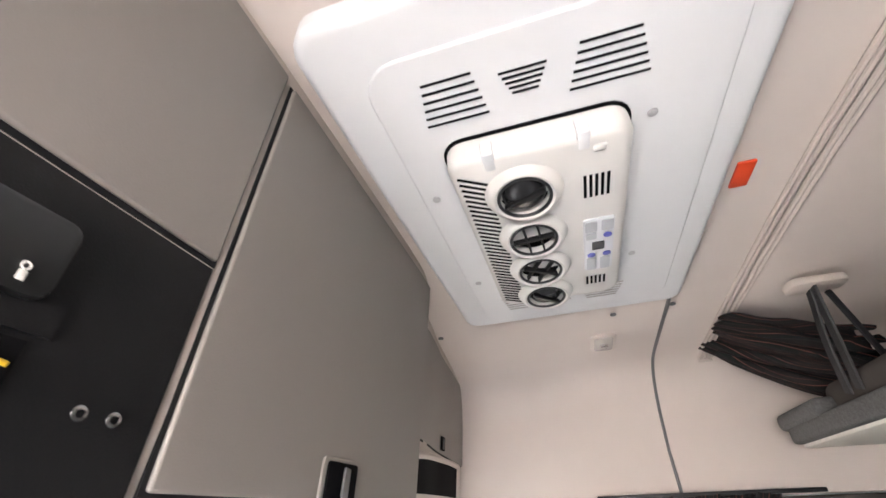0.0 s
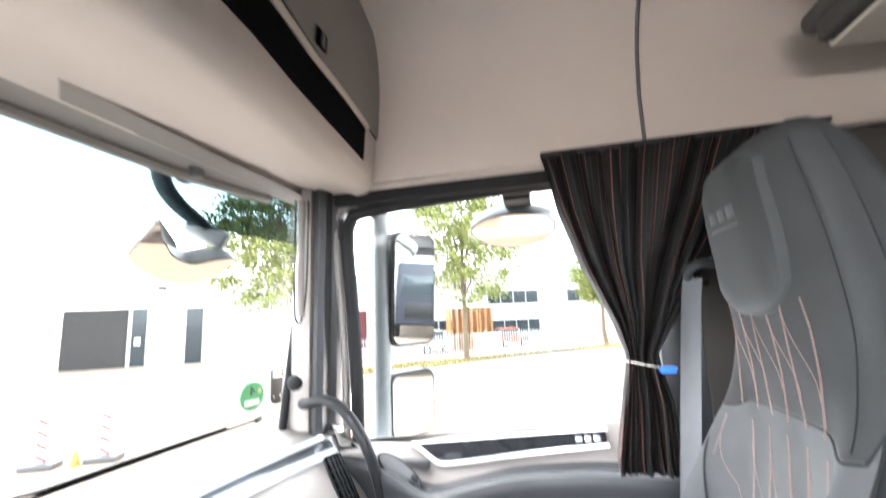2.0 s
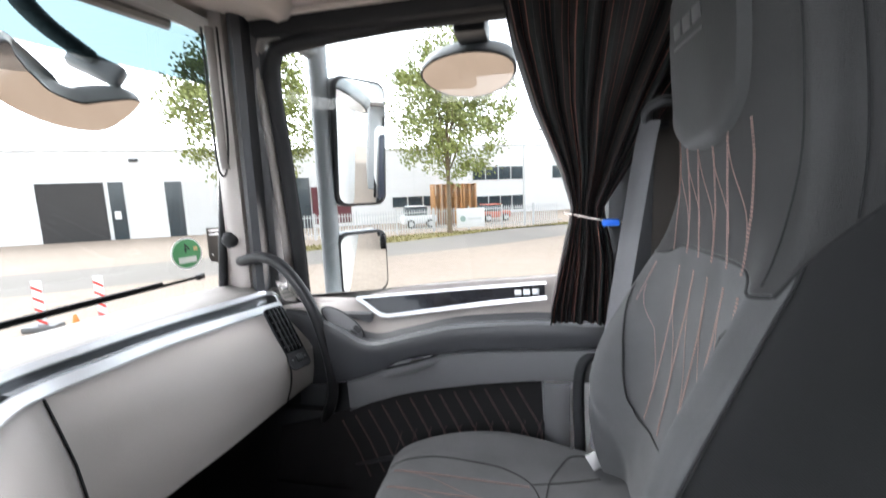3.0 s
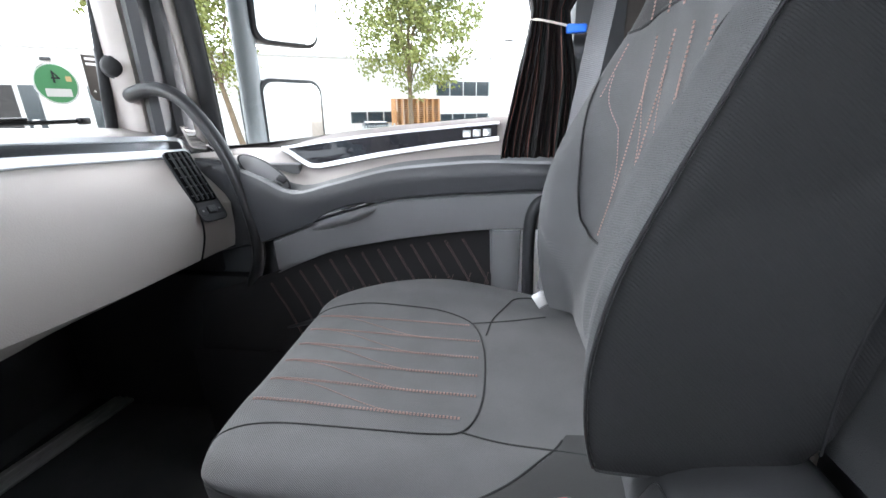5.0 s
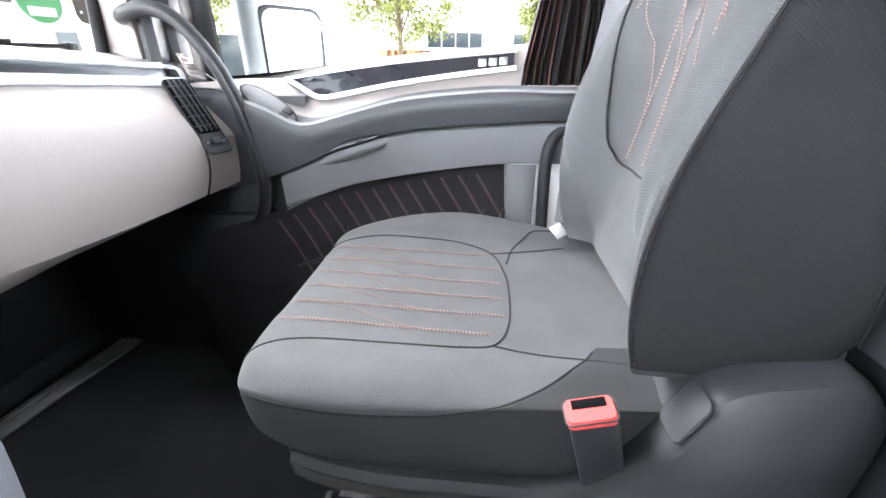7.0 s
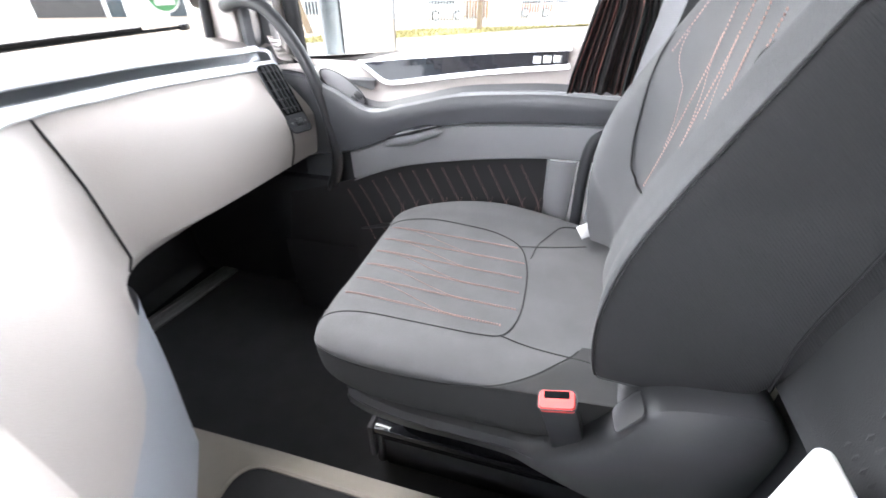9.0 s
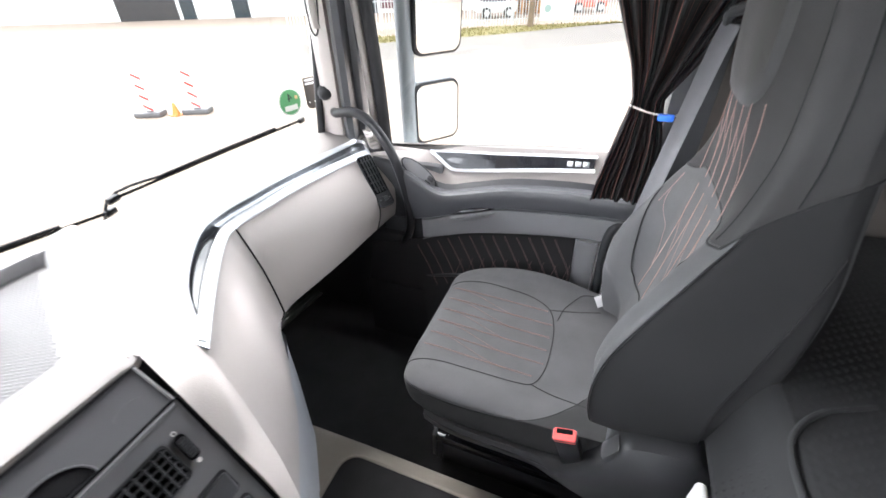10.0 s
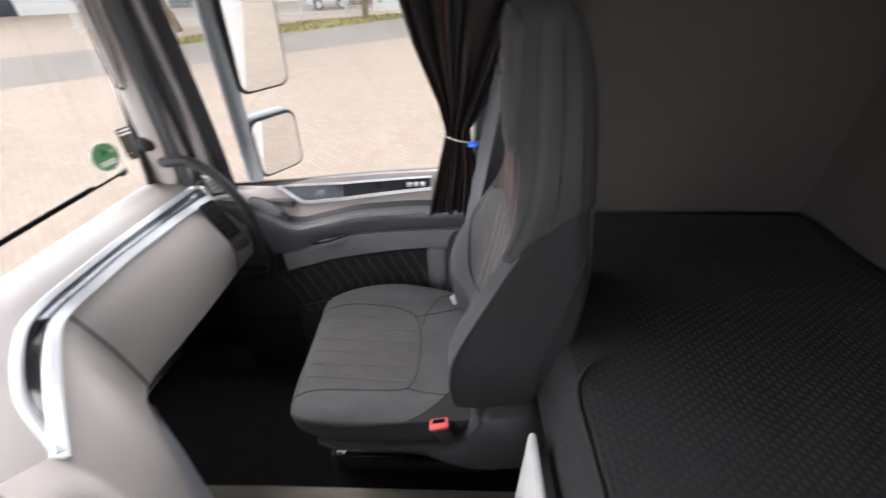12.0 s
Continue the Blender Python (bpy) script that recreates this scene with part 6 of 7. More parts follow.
rot = n_.new("ShaderNodeMapping")
rot.inputs["Rotation"].default_value = (0, 0, radians(45))
l_.new([k for k in n_ if k.type == "TEX_COORD"][0].outputs["Object"], rot.inputs["Vector"])
l_.new(rot.outputs[0], brick.inputs["Vector"])
mulc = n_.new("ShaderNodeMix")
mulc.data_type, mulc.blend_type = "RGBA", "MULTIPLY"
mulc.inputs["Factor"].default_value = 1.0
src = n_["Principled BSDF"].inputs["Base Color"].links[0].from_socket
l_.new(src, mulc.inputs["A"]), l_.new(brick.outputs["Color"], mulc.inputs["B"]), l_.new(mulc.outputs["Result"], n_["Principled BSDF"].inputs["Base Color"])
ASPHALT = mat("grey_asphalt", (0.25, 0.225, 0.20), 0.9, var=0.08, scale=0.5, bump=0.4, bump_scale=80)
GRASS = mat("dry_grass", (0.15, 0.15, 0.05), 0.95, var=0.3, scale=1.2, bump=0.6, bump_scale=30, warm=(0.30, 0.23, 0.10))
FACADE = mat("white_clad_facade", (0.72, 0.72, 0.72), 0.6, var=0.02, scale=0.4)
DARKGLASS = mat("dark_window_glass", (0.035, 0.05, 0.06), 0.1, var=0.3, scale=1.0)
GATE = mat("dark_roller_door", (0.03, 0.028, 0.028), 0.6, var=0.2, scale=2.0)
REDGATE = mat("maroon_gate", (0.11, 0.022, 0.03), 0.6, var=0.15)
ALU = mat("pale_window_frame", (0.6, 0.6, 0.6), 0.4, var=0.05)
WOODP = mat("orange_pallet_wood", (0.52, 0.27, 0.11), 0.8, var=0.2, scale=5)
LEAF = mat("summer_leaves", (0.27, 0.29, 0.085), 0.6, var=0.3, scale=0.9, warm=(0.14, 0.175, 0.055))
BARK = mat("grey_brown_bark", (0.20, 0.15, 0.10), 0.9, var=0.25, scale=4, bump=0.8, bump_scale=30)
FENCE = mat("galvanised_fence", (0.55, 0.56, 0.56), 0.5, metal=0.2, var=0.08)
PAINT = mat("white_cab_paint", (0.75, 0.76, 0.77), 0.25, var=0.03)

bm = grid([[(x, y, GZ) for x in np.linspace(-600, 600, 9)] for y in np.linspace(-600, 600, 9)])
single("ground", bm, PAVE, "sandy brick paved yard", "ground", kind="structure")
bm = grid([[(-92, -49, GZ + 0.006), (-12.5, 12.0, GZ + 0.006), (-1.5, 20.6, GZ + 0.006), (80, 104, GZ + 0.006)], [(-97, -43, GZ + 0.006), (-16.5, 15.5, GZ + 0.006), (-2.0, 27.4, GZ + 0.006), (78, 112, GZ + 0.006)]])
single("road", bm, ASPHALT, "grey asphalt road past the yard", "road", kind="structure")
rr = random.Random(8)
v_near = [(-11.6, 18.0), (-9.0, 20.2), (-5.6, 23.2), (-2.0, 27.4), (3.0, 33.2), (20, 52)]
v_far = [(-12.0, 19.8), (-9.4, 23.0), (-6.6, 26.4), (0.5, 30.6), (8.0, 35.0), (26, 56)]
bm = grid([[(p.x, p.y, GZ + 0.014) for p in curve([(a, b, 0) for a, b in r], 5)] for r in (v_near, v_far)])
single("verge", bm, GRASS, "dry grass verge below the fence", "verge", kind="structure")
bm = bmesh.new()
for k in range(2600):
    t = rr.random()
    a, b_ = Vector((*[interp(t * 5, range(6), [q[i] for q in v_near]) for i in (0, 1)], 0)), Vector((*[interp(t * 5, range(6), [q[i] for q in v_far]) for i in (0, 1)], 0))
    p = a.lerp(b_, rr.random()) + Vector((0, 0, GZ + 0.01))
    an, h, w = rr.uniform(0, 6.28), rr.uniform(0.05, 0.16), rr.uniform(0.02, 0.05)
    d = Vector((math.cos(an), math.sin(an), 0)) * w
    bm.faces.new([bm.verts.new(q) for q in (p - d, p + d, p + Vector((rr.uniform(-0.05, 0.05), rr.uniform(-0.05, 0.05), h)))])
tagged(finish("grass_tufts", bm, GRASS, False, False), "dry yellow-green grass tufts on the verge", "grass", kind="stuff")


def wbox(lo, hi, r=0.0, bm=None):
    return box(lo, hi, r, m=W, bm=bm)


def front_window(parent, u0, u1, z0, z1, v, panes, name="window", glass_mat=None):
    w = part(name, wbox((u0, v - 0.06, z0), (u1, v + 0.05, z1)), ALU, parent, "pale framed window")
    g = (u1 - u0) / panes
    for k in range(panes):
        part("pane", wbox((u0 + g * k + 0.06, v - 0.075, z0 + 0.06), (u0 + g * (k + 1) - 0.06, v - 0.05, z1 - 0.06)), glass_mat or DARKGLASS, w)
    return w


def at_world(u, v, z=0.0):
    return W @ Vector((u, v, z))


hall = thing("warehouse", "long white clad warehouse with dark roller door", "building", at_world(-14, 15))
part("wall", wbox((-60, 10.5, 0), (4.5, 30, 6.4)), FACADE, hall)
part("roof", wbox((-60.1, 10.4, 6.4), (4.6, 30, 6.55), 0.02), ALU, hall, "pale roof edge")
for u in np.arange(-58, 4, 6.0):
    part("panel_joint", wbox((u, 10.485, 0.2), (u + 0.03, 10.5, 6.3)), ALU, hall)
part("roller_door", wbox((-25.2, 10.42, 0), (-21.2, 10.6, 4.2)), GATE, hall, "dark roller door")
part("roller_door_frame", wbox((-21.2, 10.40, 0), (-20.95, 10.6, 4.25)), ALU, hall)
d = part("side_door", wbox((-20.95, 10.42, 0), (-20.05, 10.6, 4.2)), DARKGLASS, hall, "dark glazed side door")
part("notice", wbox((-20.75, 10.40, 1.5), (-20.35, 10.42, 2.1)), FACADE, d, "white notice")
part("side_door", wbox((-17.4, 10.42, 0), (-16.3, 10.6, 4.15)), DARKGLASS, hall, "dark glazed side door")
part("shutter", wbox((-16.1, 10.45, 0), (-12.0, 10.6, 4.15)), ALU, hall, "pale roller shutter")
part("wall_lamp", wbox((-19.4, 10.2, 5.65), (-18.9, 10.5, 5.85), 0.03), DARK, hall, "small wall lamp")
part("side_door", wbox((-8.35, 10.42, 0), (-7.0, 10.6, 4.2)), DARKGLASS, hall, "tall dark glazed door")
part("maroon_gate", wbox((-6.9, 10.40, 0.3), (-3.7, 10.6, 3.4)), REDGATE, hall, "maroon sliding gate")
front_window(hall, -0.1, 4.2, 1.35, 2.35, 10.5, 3)
off = thing("office_block", "white office block with ribbon windows", "building", at_world(16, 20))
part("wall", wbox((4.6, 16, 0), (60, 30, 7.4)), FACADE, off)
part("roof", wbox((4.5, 15.9, 7.4), (60, 30, 7.55), 0.02), ALU, off, "pale roof edge")
front_window(off, 10.0, 16.2, 3.7, 5.2, 16, 4)
front_window(off, 10.4, 16.2, 0.3, 2.0, 16, 4)
front_window(off, 20.0, 27.0, 3.7, 5.2, 16, 4)

# fence, gate post sign, pallets, lamp post
fence = thing("fence", "galvanised bar fence along the yard", "fence", at_world(0, 0))
for k in range(130):
    u = -12.0 + k * 0.17
    if 2.1 < u < 4.1:
        continue
    part("picket", wbox((u - 0.025, -0.015, 0.08), (u + 0.025, 0.015, 1.55)), FENCE, fence)
for z in (0.3, 1.35):
    part("fence_rail", wbox((-12.2, 0.012, z), (10.4, 0.05, z + 0.05)), FENCE, fence)
for u in np.arange(-12, 10.5, 2.5):
    part("fence_post", wbox((u - 0.04, -0.02, 0), (u + 0.04, 0.06, 1.65)), FENCE, fence)
part("sign_board", wbox((2.1, -0.06, 0.2), (4.15, -0.02, 1.5), 0.01), FACADE, fence, "white sign board on the fence")
part("sign_bar", wbox((2.9, -0.07, 0.7), (3.9, -0.058, 0.85)), ALU, fence, "grey unreadable line on the sign")
part("sign_disc", disc(W @ pose(2.55, -0.058, 0.8, 90), 0.2, 0.01, bevel=0), mat("grey_green_sign_disc", (0.3, 0.4, 0.36), 0.6), fence, "grey-green disc on the sign")
stack = thing("pallet_stack", "tall stacks of orange wooden pallets", "pallets", at_world(4.2, 6.5))
for s in range(3):
    for k in range(21):
        u, z = 2.4 + s * 1.27, k * 0.155
        part("pallet_deck", wbox((u, 5.9, z + 0.10), (u + 1.2, 6.9, z + 0.145)), WOODP, stack)
        for e in (0.0, 0.52, 1.05):
            part("pallet_block", wbox((u + e, 5.92, z), (u + e + 0.14, 6.9, z + 0.10)), WOODP, stack)
pole = thing("street_lamp", "slim grey street lamp behind the fence", "street lamp", at_world(7.6, 0.6))
part("pole", tube([at_world(7.6, 0.6, z) for z in (0, 3, 6.3)], [0.09, 0.07, 0.05], 10), FENCE, pole)
part("arm", tube(curve([at_world(7.6, 0.6, 6.2), at_world(7.9, 0.5, 6.6), at_world(8.6, 0.3, 6.75)], 5), 0.04, 8), FENCE, pole)
part("lamp_head", wbox((8.5, 0.2, 6.70), (9.1, 0.4, 6.82), 0.03), MIDGREY, pole, "flat lamp head")


def vehicle(name, label, u, v, col, h, ln, cat="car"):
    c = thing(name, label, cat, at_world(u, v))
    part("body", wbox((u, v, 0.3), (u + ln, v + 1.7, 0.3 + h * 0.5), 0.12), col, c)
    part("cabin", wbox((u + ln * 0.12, v + 0.1, 0.3 + h * 0.48), (u + ln * 0.75, v + 1.6, 0.3 + h), 0.15), DARKGLASS, c, "dark glazed cabin")
    part("cabin_roof", wbox((u + ln * 0.18, v + 0.12, 0.28 + h), (u + ln * 0.70, v + 1.58, 0.36 + h), 0.04), col, c)
    for e in (0.2, 0.78):
        w = part("wheel", disc(W @ pose(u + ln * e, v - 0.02, 0.32, -90) @ pose(0, 0, -0.18), 0.32, 0.2, bevel=0.04), RUBBER, c)
        part("rim", disc(W @ pose(u + ln * e, v - 0.04, 0.32, -90) @ pose(0, 0, -0.2), 0.19, 0.02, bevel=0.005), ALU, w)
    return c


vehicle("parked_van", "white van parked behind the fence", -0.6, 4.0, PAINT, 1.3, 2.6, "van")
vehicle("parked_car", "orange-red car parked beside the pallets", 6.4, 5.6, mat("orange_red_car_paint", (0.55, 0.10, 0.04), 0.3), 1.1, 2.8)


def tree(name, label, u, v, lean, height, radius, z0, seed):
    r = random.Random(seed)
    t = thing(name, label, "tree", at_world(u, v), "street trees")
    top = at_world(u + lean, v, height * 0.8)
    basep = at_world(u, v, 0)
    tp = [basep.lerp(top, k) + Vector((0.12 * math.sin(3 * k + seed), 0.1 * math.sin(5 * k), 0)) * (k > 0) for k in np.linspace(0, 1, 9)]
    part("trunk", tube(tp, [0.17 - 0.13 * k / 8 for k in range(9)], 10), BARK, t)
    c = at_world(u + lean, v, (height + z0) / 2)
    tips = []
    for k in range(16):
        a, e = r.uniform(0, 6.28), r.uniform(-0.6, 1.0)
        s = tp[3 + k % 5]
        q = c + Vector((math.cos(a) * radius * 0.75 * r.uniform(0.6, 1), math.sin(a) * radius * 0.75, e * (height - z0) * 0.38))
        m_ = s.lerp(q, 0.5) + Vector((0, 0, 0.3))
        part("limb", tube(curve([s, m_, q], 4), [0.06 - 0.05 * j / 8 for j in range(9)], 6), BARK, t)
        tips += [q, m_.lerp(q, 0.5)]
    bm = bmesh.new()
    for k in range(430):
        if k < len(tips):
            o = tips[k]
        else:
            d = Vector((r.gauss(0, 1), r.gauss(0, 1), r.gauss(0, 1))).normalized() * (r.random() ** 0.45)
            pear = 1.0 - 0.35 * max(d.z, 0) - 0.15 * max(-d.z, 0)
            o = c + Vector((d.x * radius * pear, d.y * radius * pear, d.z * (height - z0) / 2))
            if math.sin(o.x * 1.9 + seed) * math.sin(o.y * 1.7) * math.sin(o.z * 2.1 + 1) > 0.38:
                continue
        cs = r.uniform(0.35, 0.75)
        for j in range(46):
            p = o + Vector((r.gauss(0, 0.5), r.gauss(0, 0.5), r.gauss(0, 0.42))) * cs
            n = Vector((r.gauss(0, 1), r.gauss(0, 1), r.gauss(0.5, 1))).normalized()
            x = n.orthogonal().normalized()
            y = n.cross(x)
            s = r.uniform(0.06, 0.13)
            bm.faces.new([bm.verts.new(p + x * s * i1 + y * s * i2) for i1, i2 in ((0, -1), (0.6, -0.2), (0.45, 0.5), (0, 1), (-0.55, 0.4), (-0.55, -0.3))])
    tagged(part("crown", bm, LEAF, t, "loose green leafy crown", smooth=False, weld=False), kind="stuff")
    return t


tree("tree", "young street tree with pear-shaped green crown", 1.25, -1.0, 0.25, 12.4, 4.4, 3.3, 3)
tree("tree", "leaning street tree seen beside the mirrors", -8.0, -1.0, -2.0, 12.0, 4.0, 3.2, 11)
tree("tree", "small far street tree behind the fence", 14.0, 2.0, 0.2, 9.0, 2.6, 3.0, 17)
tree("tree", "far green tree beyond the warehouse corner", 30.0, 8.0, 0.2, 9.5, 3.0, 2.6, 21)

# striped warning posts and a cone in the yard
STRIPE = mat("red_warning_stripe", (0.70, 0.05, 0.04), 0.4, var=0.05)
for i, (x, y) in enumerate(((-9.92, 7.70), (-9.01, 8.29))):
    t = thing("warning_post", "red and white striped warning post on grey foot", "warning post", (x, y, GZ), "warning posts")
    q = pose(0, 0, 0, 0, 0, 25) @ Matrix.Diagonal((1.14, 1.14, 1.14, 1))
    part("board", box((-0.085, -0.015, 0.1), (0.085, 0.015, 0.97), 0.01, m=q), PAINT, t, "white post board", local=True)
    for k in range(4):
        z = 0.2 + k * 0.21
        for s in (-1, 1):
            part("stripe", grid([[q @ Vector((-0.083, s * 0.0175, z)), q @ Vector((-0.083, s * 0.0175, z + 0.055))], [q @ Vector((0.083, s * 0.0175, z - 0.10)), q @ Vector((0.083, s * 0.0175, z - 0.045))]]), STRIPE, t, "red diagonal stripe", local=True)
    part("foot", box((-0.28, -0.16, 0.0), (0.28, 0.16, 0.11), 0.03, m=q), MIDGREY, t, "grey recycled foot", local=True)
cone = thing("traffic_cone", "small orange and white traffic cone", "cone", (-9.35, 7.95, GZ))
part("cone", tube([(0, 0, 0.02), (0, 0, 0.3)], [0.09, 0.025], 14), mat("orange_cone", (0.8, 0.25, 0.05), 0.5), cone, local=True)
part("cone_base", box((-0.13, -0.13, 0), (0.13, 0.13, 0.025), 0.006), mat("orange_cone_base", (0.7, 0.22, 0.05), 0.6), cone, local=True)
# a loading dock far behind, seen in the mirrors
dock = thing("loading_dock", "grey loading dock hall behind the truck", "building", (30, 14, GZ))
part("wall", box((26, 2.6, GZ), (60, 30, GZ + 7), 0.02), mat("grey_dock_cladding", (0.35, 0.36, 0.37), 0.6, var=0.05), dock)
for k in range(7):
    part("dock_door", box((25.9, 3.4 + k * 3.8, GZ + 1.0), (26.02, 6.2 + k * 3.8, GZ + 4.6), 0.01), GATE, dock, "dark dock door")
part("canopy", box((23.5, 2.6, GZ + 5.2), (26, 30, GZ + 5.5), 0.02), ALU, dock, "pale canopy")
for y, col in ((2.9, mat("dark_blue_lorry_paint", (0.02, 0.025, 0.04), 0.35)), (6.9, mat("dark_red_lorry_paint", (0.09, 0.02, 0.02), 0.35))):
    lorry = thing("parked_lorry", "dark parked lorry standing at the loading dock", "lorry", (17, y + 1.2, GZ), "parked lorries")
    part("cab", box((16.0, y, GZ + 0.6), (18.0, y + 2.4, GZ + 3.3), 0.15, 3), col, lorry)
    part("windscreen", box((15.97, y + 0.2, GZ + 1.9), (16.1, y + 2.2, GZ + 2.8), 0.04), DARKGLASS, lorry, "dark windscreen")
    part("grille", box((15.97, y + 0.4, GZ + 0.9), (16.1, y + 2.0, GZ + 1.6), 0.03), BLACK, lorry, "black grille")
    part("box_body", box((18.3, y, GZ + 1.0), (23.4, y + 2.45, GZ + 3.7), 0.05), FACADE, lorry, "white box body")
    for x in (16.9, 21.8):
        for yy in (y - 0.02, y + 2.14):
            part("wheel", disc(pose(x, yy, GZ + 0.5, -90), 0.5, 0.28, bevel=0.06), RUBBER, lorry)
side = thing("cab_side", "white painted outer side of the truck cab", "truck side", (1.3, 2.1, GZ))
part("outer_panel", box((0.80, 2.085, -0.9), (1.9, 2.12, 2.2), 0.02), PAINT, side)
part("trailer_side", box((2.4, 2.0, -0.4), (12.0, 2.06, 2.3), 0.02), PAINT, side, "white trailer side")


# ---- small things at the windscreen ----
hdr = thing("cab_front_header", "white painted roof edge above the windscreen", "roof edge", (-0.5, CY, 1.8), kind="structure")
part("header_panel", grid([[(ws_x(y, 1.6) - 0.02 + dx, y, z) for y in ys] for dx, z in ((0.03, 1.765), (-0.02, 1.78), (0.0, 1.85), (0.1, 2.0), (0.25, 2.16))]), PAINT, hdr)
front = thing("cab_front", "white painted cab front below the windscreen", "cab front", (-0.6, CY, 0.0), kind="structure")
part("front_panel", grid([[(ws_x(y, 0.76) - dx, y, z) for y in ys] for dx, z in ((0.01, 0.695), (0.04, 0.69), (0.17, 0.60), (0.30, 0.45), (0.40, 0.28), (0.43, -0.2), (0.42, -0.9))]), PAINT, front)
fm_n, fm_up = Vector((0.505, -0.019, -0.863)), Vector((0.84, -0.219, 0.496))
fm_m = facing((-0.5385, 1.762, 1.3795), fm_n, fm_up)
fmir = thing("front_mirror", "crescent front mirror on a grey bent arm outside the windscreen", "mirror", (-0.55, 1.7, 1.66))
part("arm", tube(curve([(-0.575, 1.675, 1.80), (-0.58, 1.69, 1.70), (-0.59, 1.703, 1.635), (-0.595, 1.728, 1.58), (-0.59, 1.77, 1.538), (-0.58, 1.815, 1.508), (-0.57, 1.85, 1.485)], 6), [0.027 - 0.0002 * k for k in range(37)], 14), HOUSE, fmir, "blue-grey bent mirror arm")
low_arc = curve([(-0.155, 0.009, 0), (-0.145, -0.008, 0), (-0.092, -0.061, 0), (-0.006, -0.118, 0), (0.083, -0.144, 0), (0.130, -0.128, 0), (0.158, -0.06, 0), (0.162, -0.018, 0)], 4)
top_arc = curve([(0.160, -0.010, 0), (0.131, -0.004, 0), (0.071, -0.022, 0), (0.031, -0.034, 0), (-0.035, -0.003, 0), (-0.074, 0.036, 0), (-0.119, 0.093, 0), (-0.139, 0.129, 0), (-0.151, 0.130, 0)], 4)
edge = low_arc + top_arc
g = prism([(p.x, p.y) for p in edge], fm_m @ pose(0, 0, 0.001), 0.003, 0.0)
bmesh.ops.triangulate(g, faces=g.faces)
part("mirror_glass", g, TAN_MIRROR, fmir, "curved mirror glass", smooth=False)
part("rim", tube([fm_m @ p for p in edge + edge[:1]], 0.0026, 8), WIDE_RIM, fmir, "thin dark mirror rim")
core = Vector((0.03, -0.05, 0))
shell_rows = [[fm_m @ (core + (p - core) * k + Vector((0, 0, -d))) for p in edge] for k, d in ((1.0, 0.002), (1.01, 0.014), (0.98, 0.03), (0.86, 0.045), (0.55, 0.054), (0.2, 0.057))]
# shell paler than the other housings, sky glare put into the colour
part("housing", grid(shell_rows, None, True, True), mat("sky_glare_shell", (0.50, 0.53, 0.53), 0.35, var=0.06), fmir, "rounded mirror shell coloured pale for the sky's glare")
part("joint", box((-0.062, -0.026, -0.022), (0.062, 0.026, 0.022), 0.012, 3, m=facing((-0.572, 1.862, 1.468), (0.62, -0.72, 0.3), (0.25, 0.45, 0.86))), HOUSE, fmir, "grey mirror joint")
part("joint_screw", disc(facing((-0.548, 1.895, 1.470), (0.62, -0.72, 0.3), (0, 0, 1)), 0.012, 0.006, 16), DARK, fmir)
# plain dark stem, carries no lamp
noz = thing("windscreen_stem", "small dark stem hanging above the windscreen outside", "stem", (-0.5, 1.71, 1.64))
part("stem", tube(curve([(-0.48, 1.735, 1.67), (-0.49, 1.72, 1.625), (-0.50, 1.705, 1.60)], 4), 0.010, 8), DARK, noz)
part("stem_tip", box((-0.018, -0.018, -0.022), (0.018, 0.018, 0.012), 0.006, m=pose(-0.50, 1.705, 1.595)), DARK, noz)

kerb = thing("kerb_mirror", "wide kerb mirror above the passenger window outside", "mirror", (0.36, 2.15, 1.56))
km = facing((0.335, 2.25, 1.478), (-0.10, -0.45, -0.88), (0, 0, 1))
out = [(0.150 * math.cos(a), (0.075 if math.sin(a) > 0 else 0.115) * math.sin(a)) for a in np.linspace(0, 2 * math.pi, 37)[:-1]]
part("housing", prism(out, km @ pose(0, 0, -0.05), 0.05, 0.015, 3), HOUSE, kerb, "grey mirror shell")
part("rim", tube([km @ Vector((x, y, 0)) for x, y in out + out[:1]], 0.004, 8), WIDE_RIM, kerb, "thin dark rim")
part("mirror_glass", prism([(x * 0.97, y * 0.97) for x, y in out], km @ pose(0, 0, 0.0005), 0.003, 0.0), TAN_MIRROR, kerb, "mirror glass")
part("bracket", box((0.32, 2.10, 1.535), (0.41, 2.24, 1.60), 0.012), DARK, kerb, "dark mirror bracket")

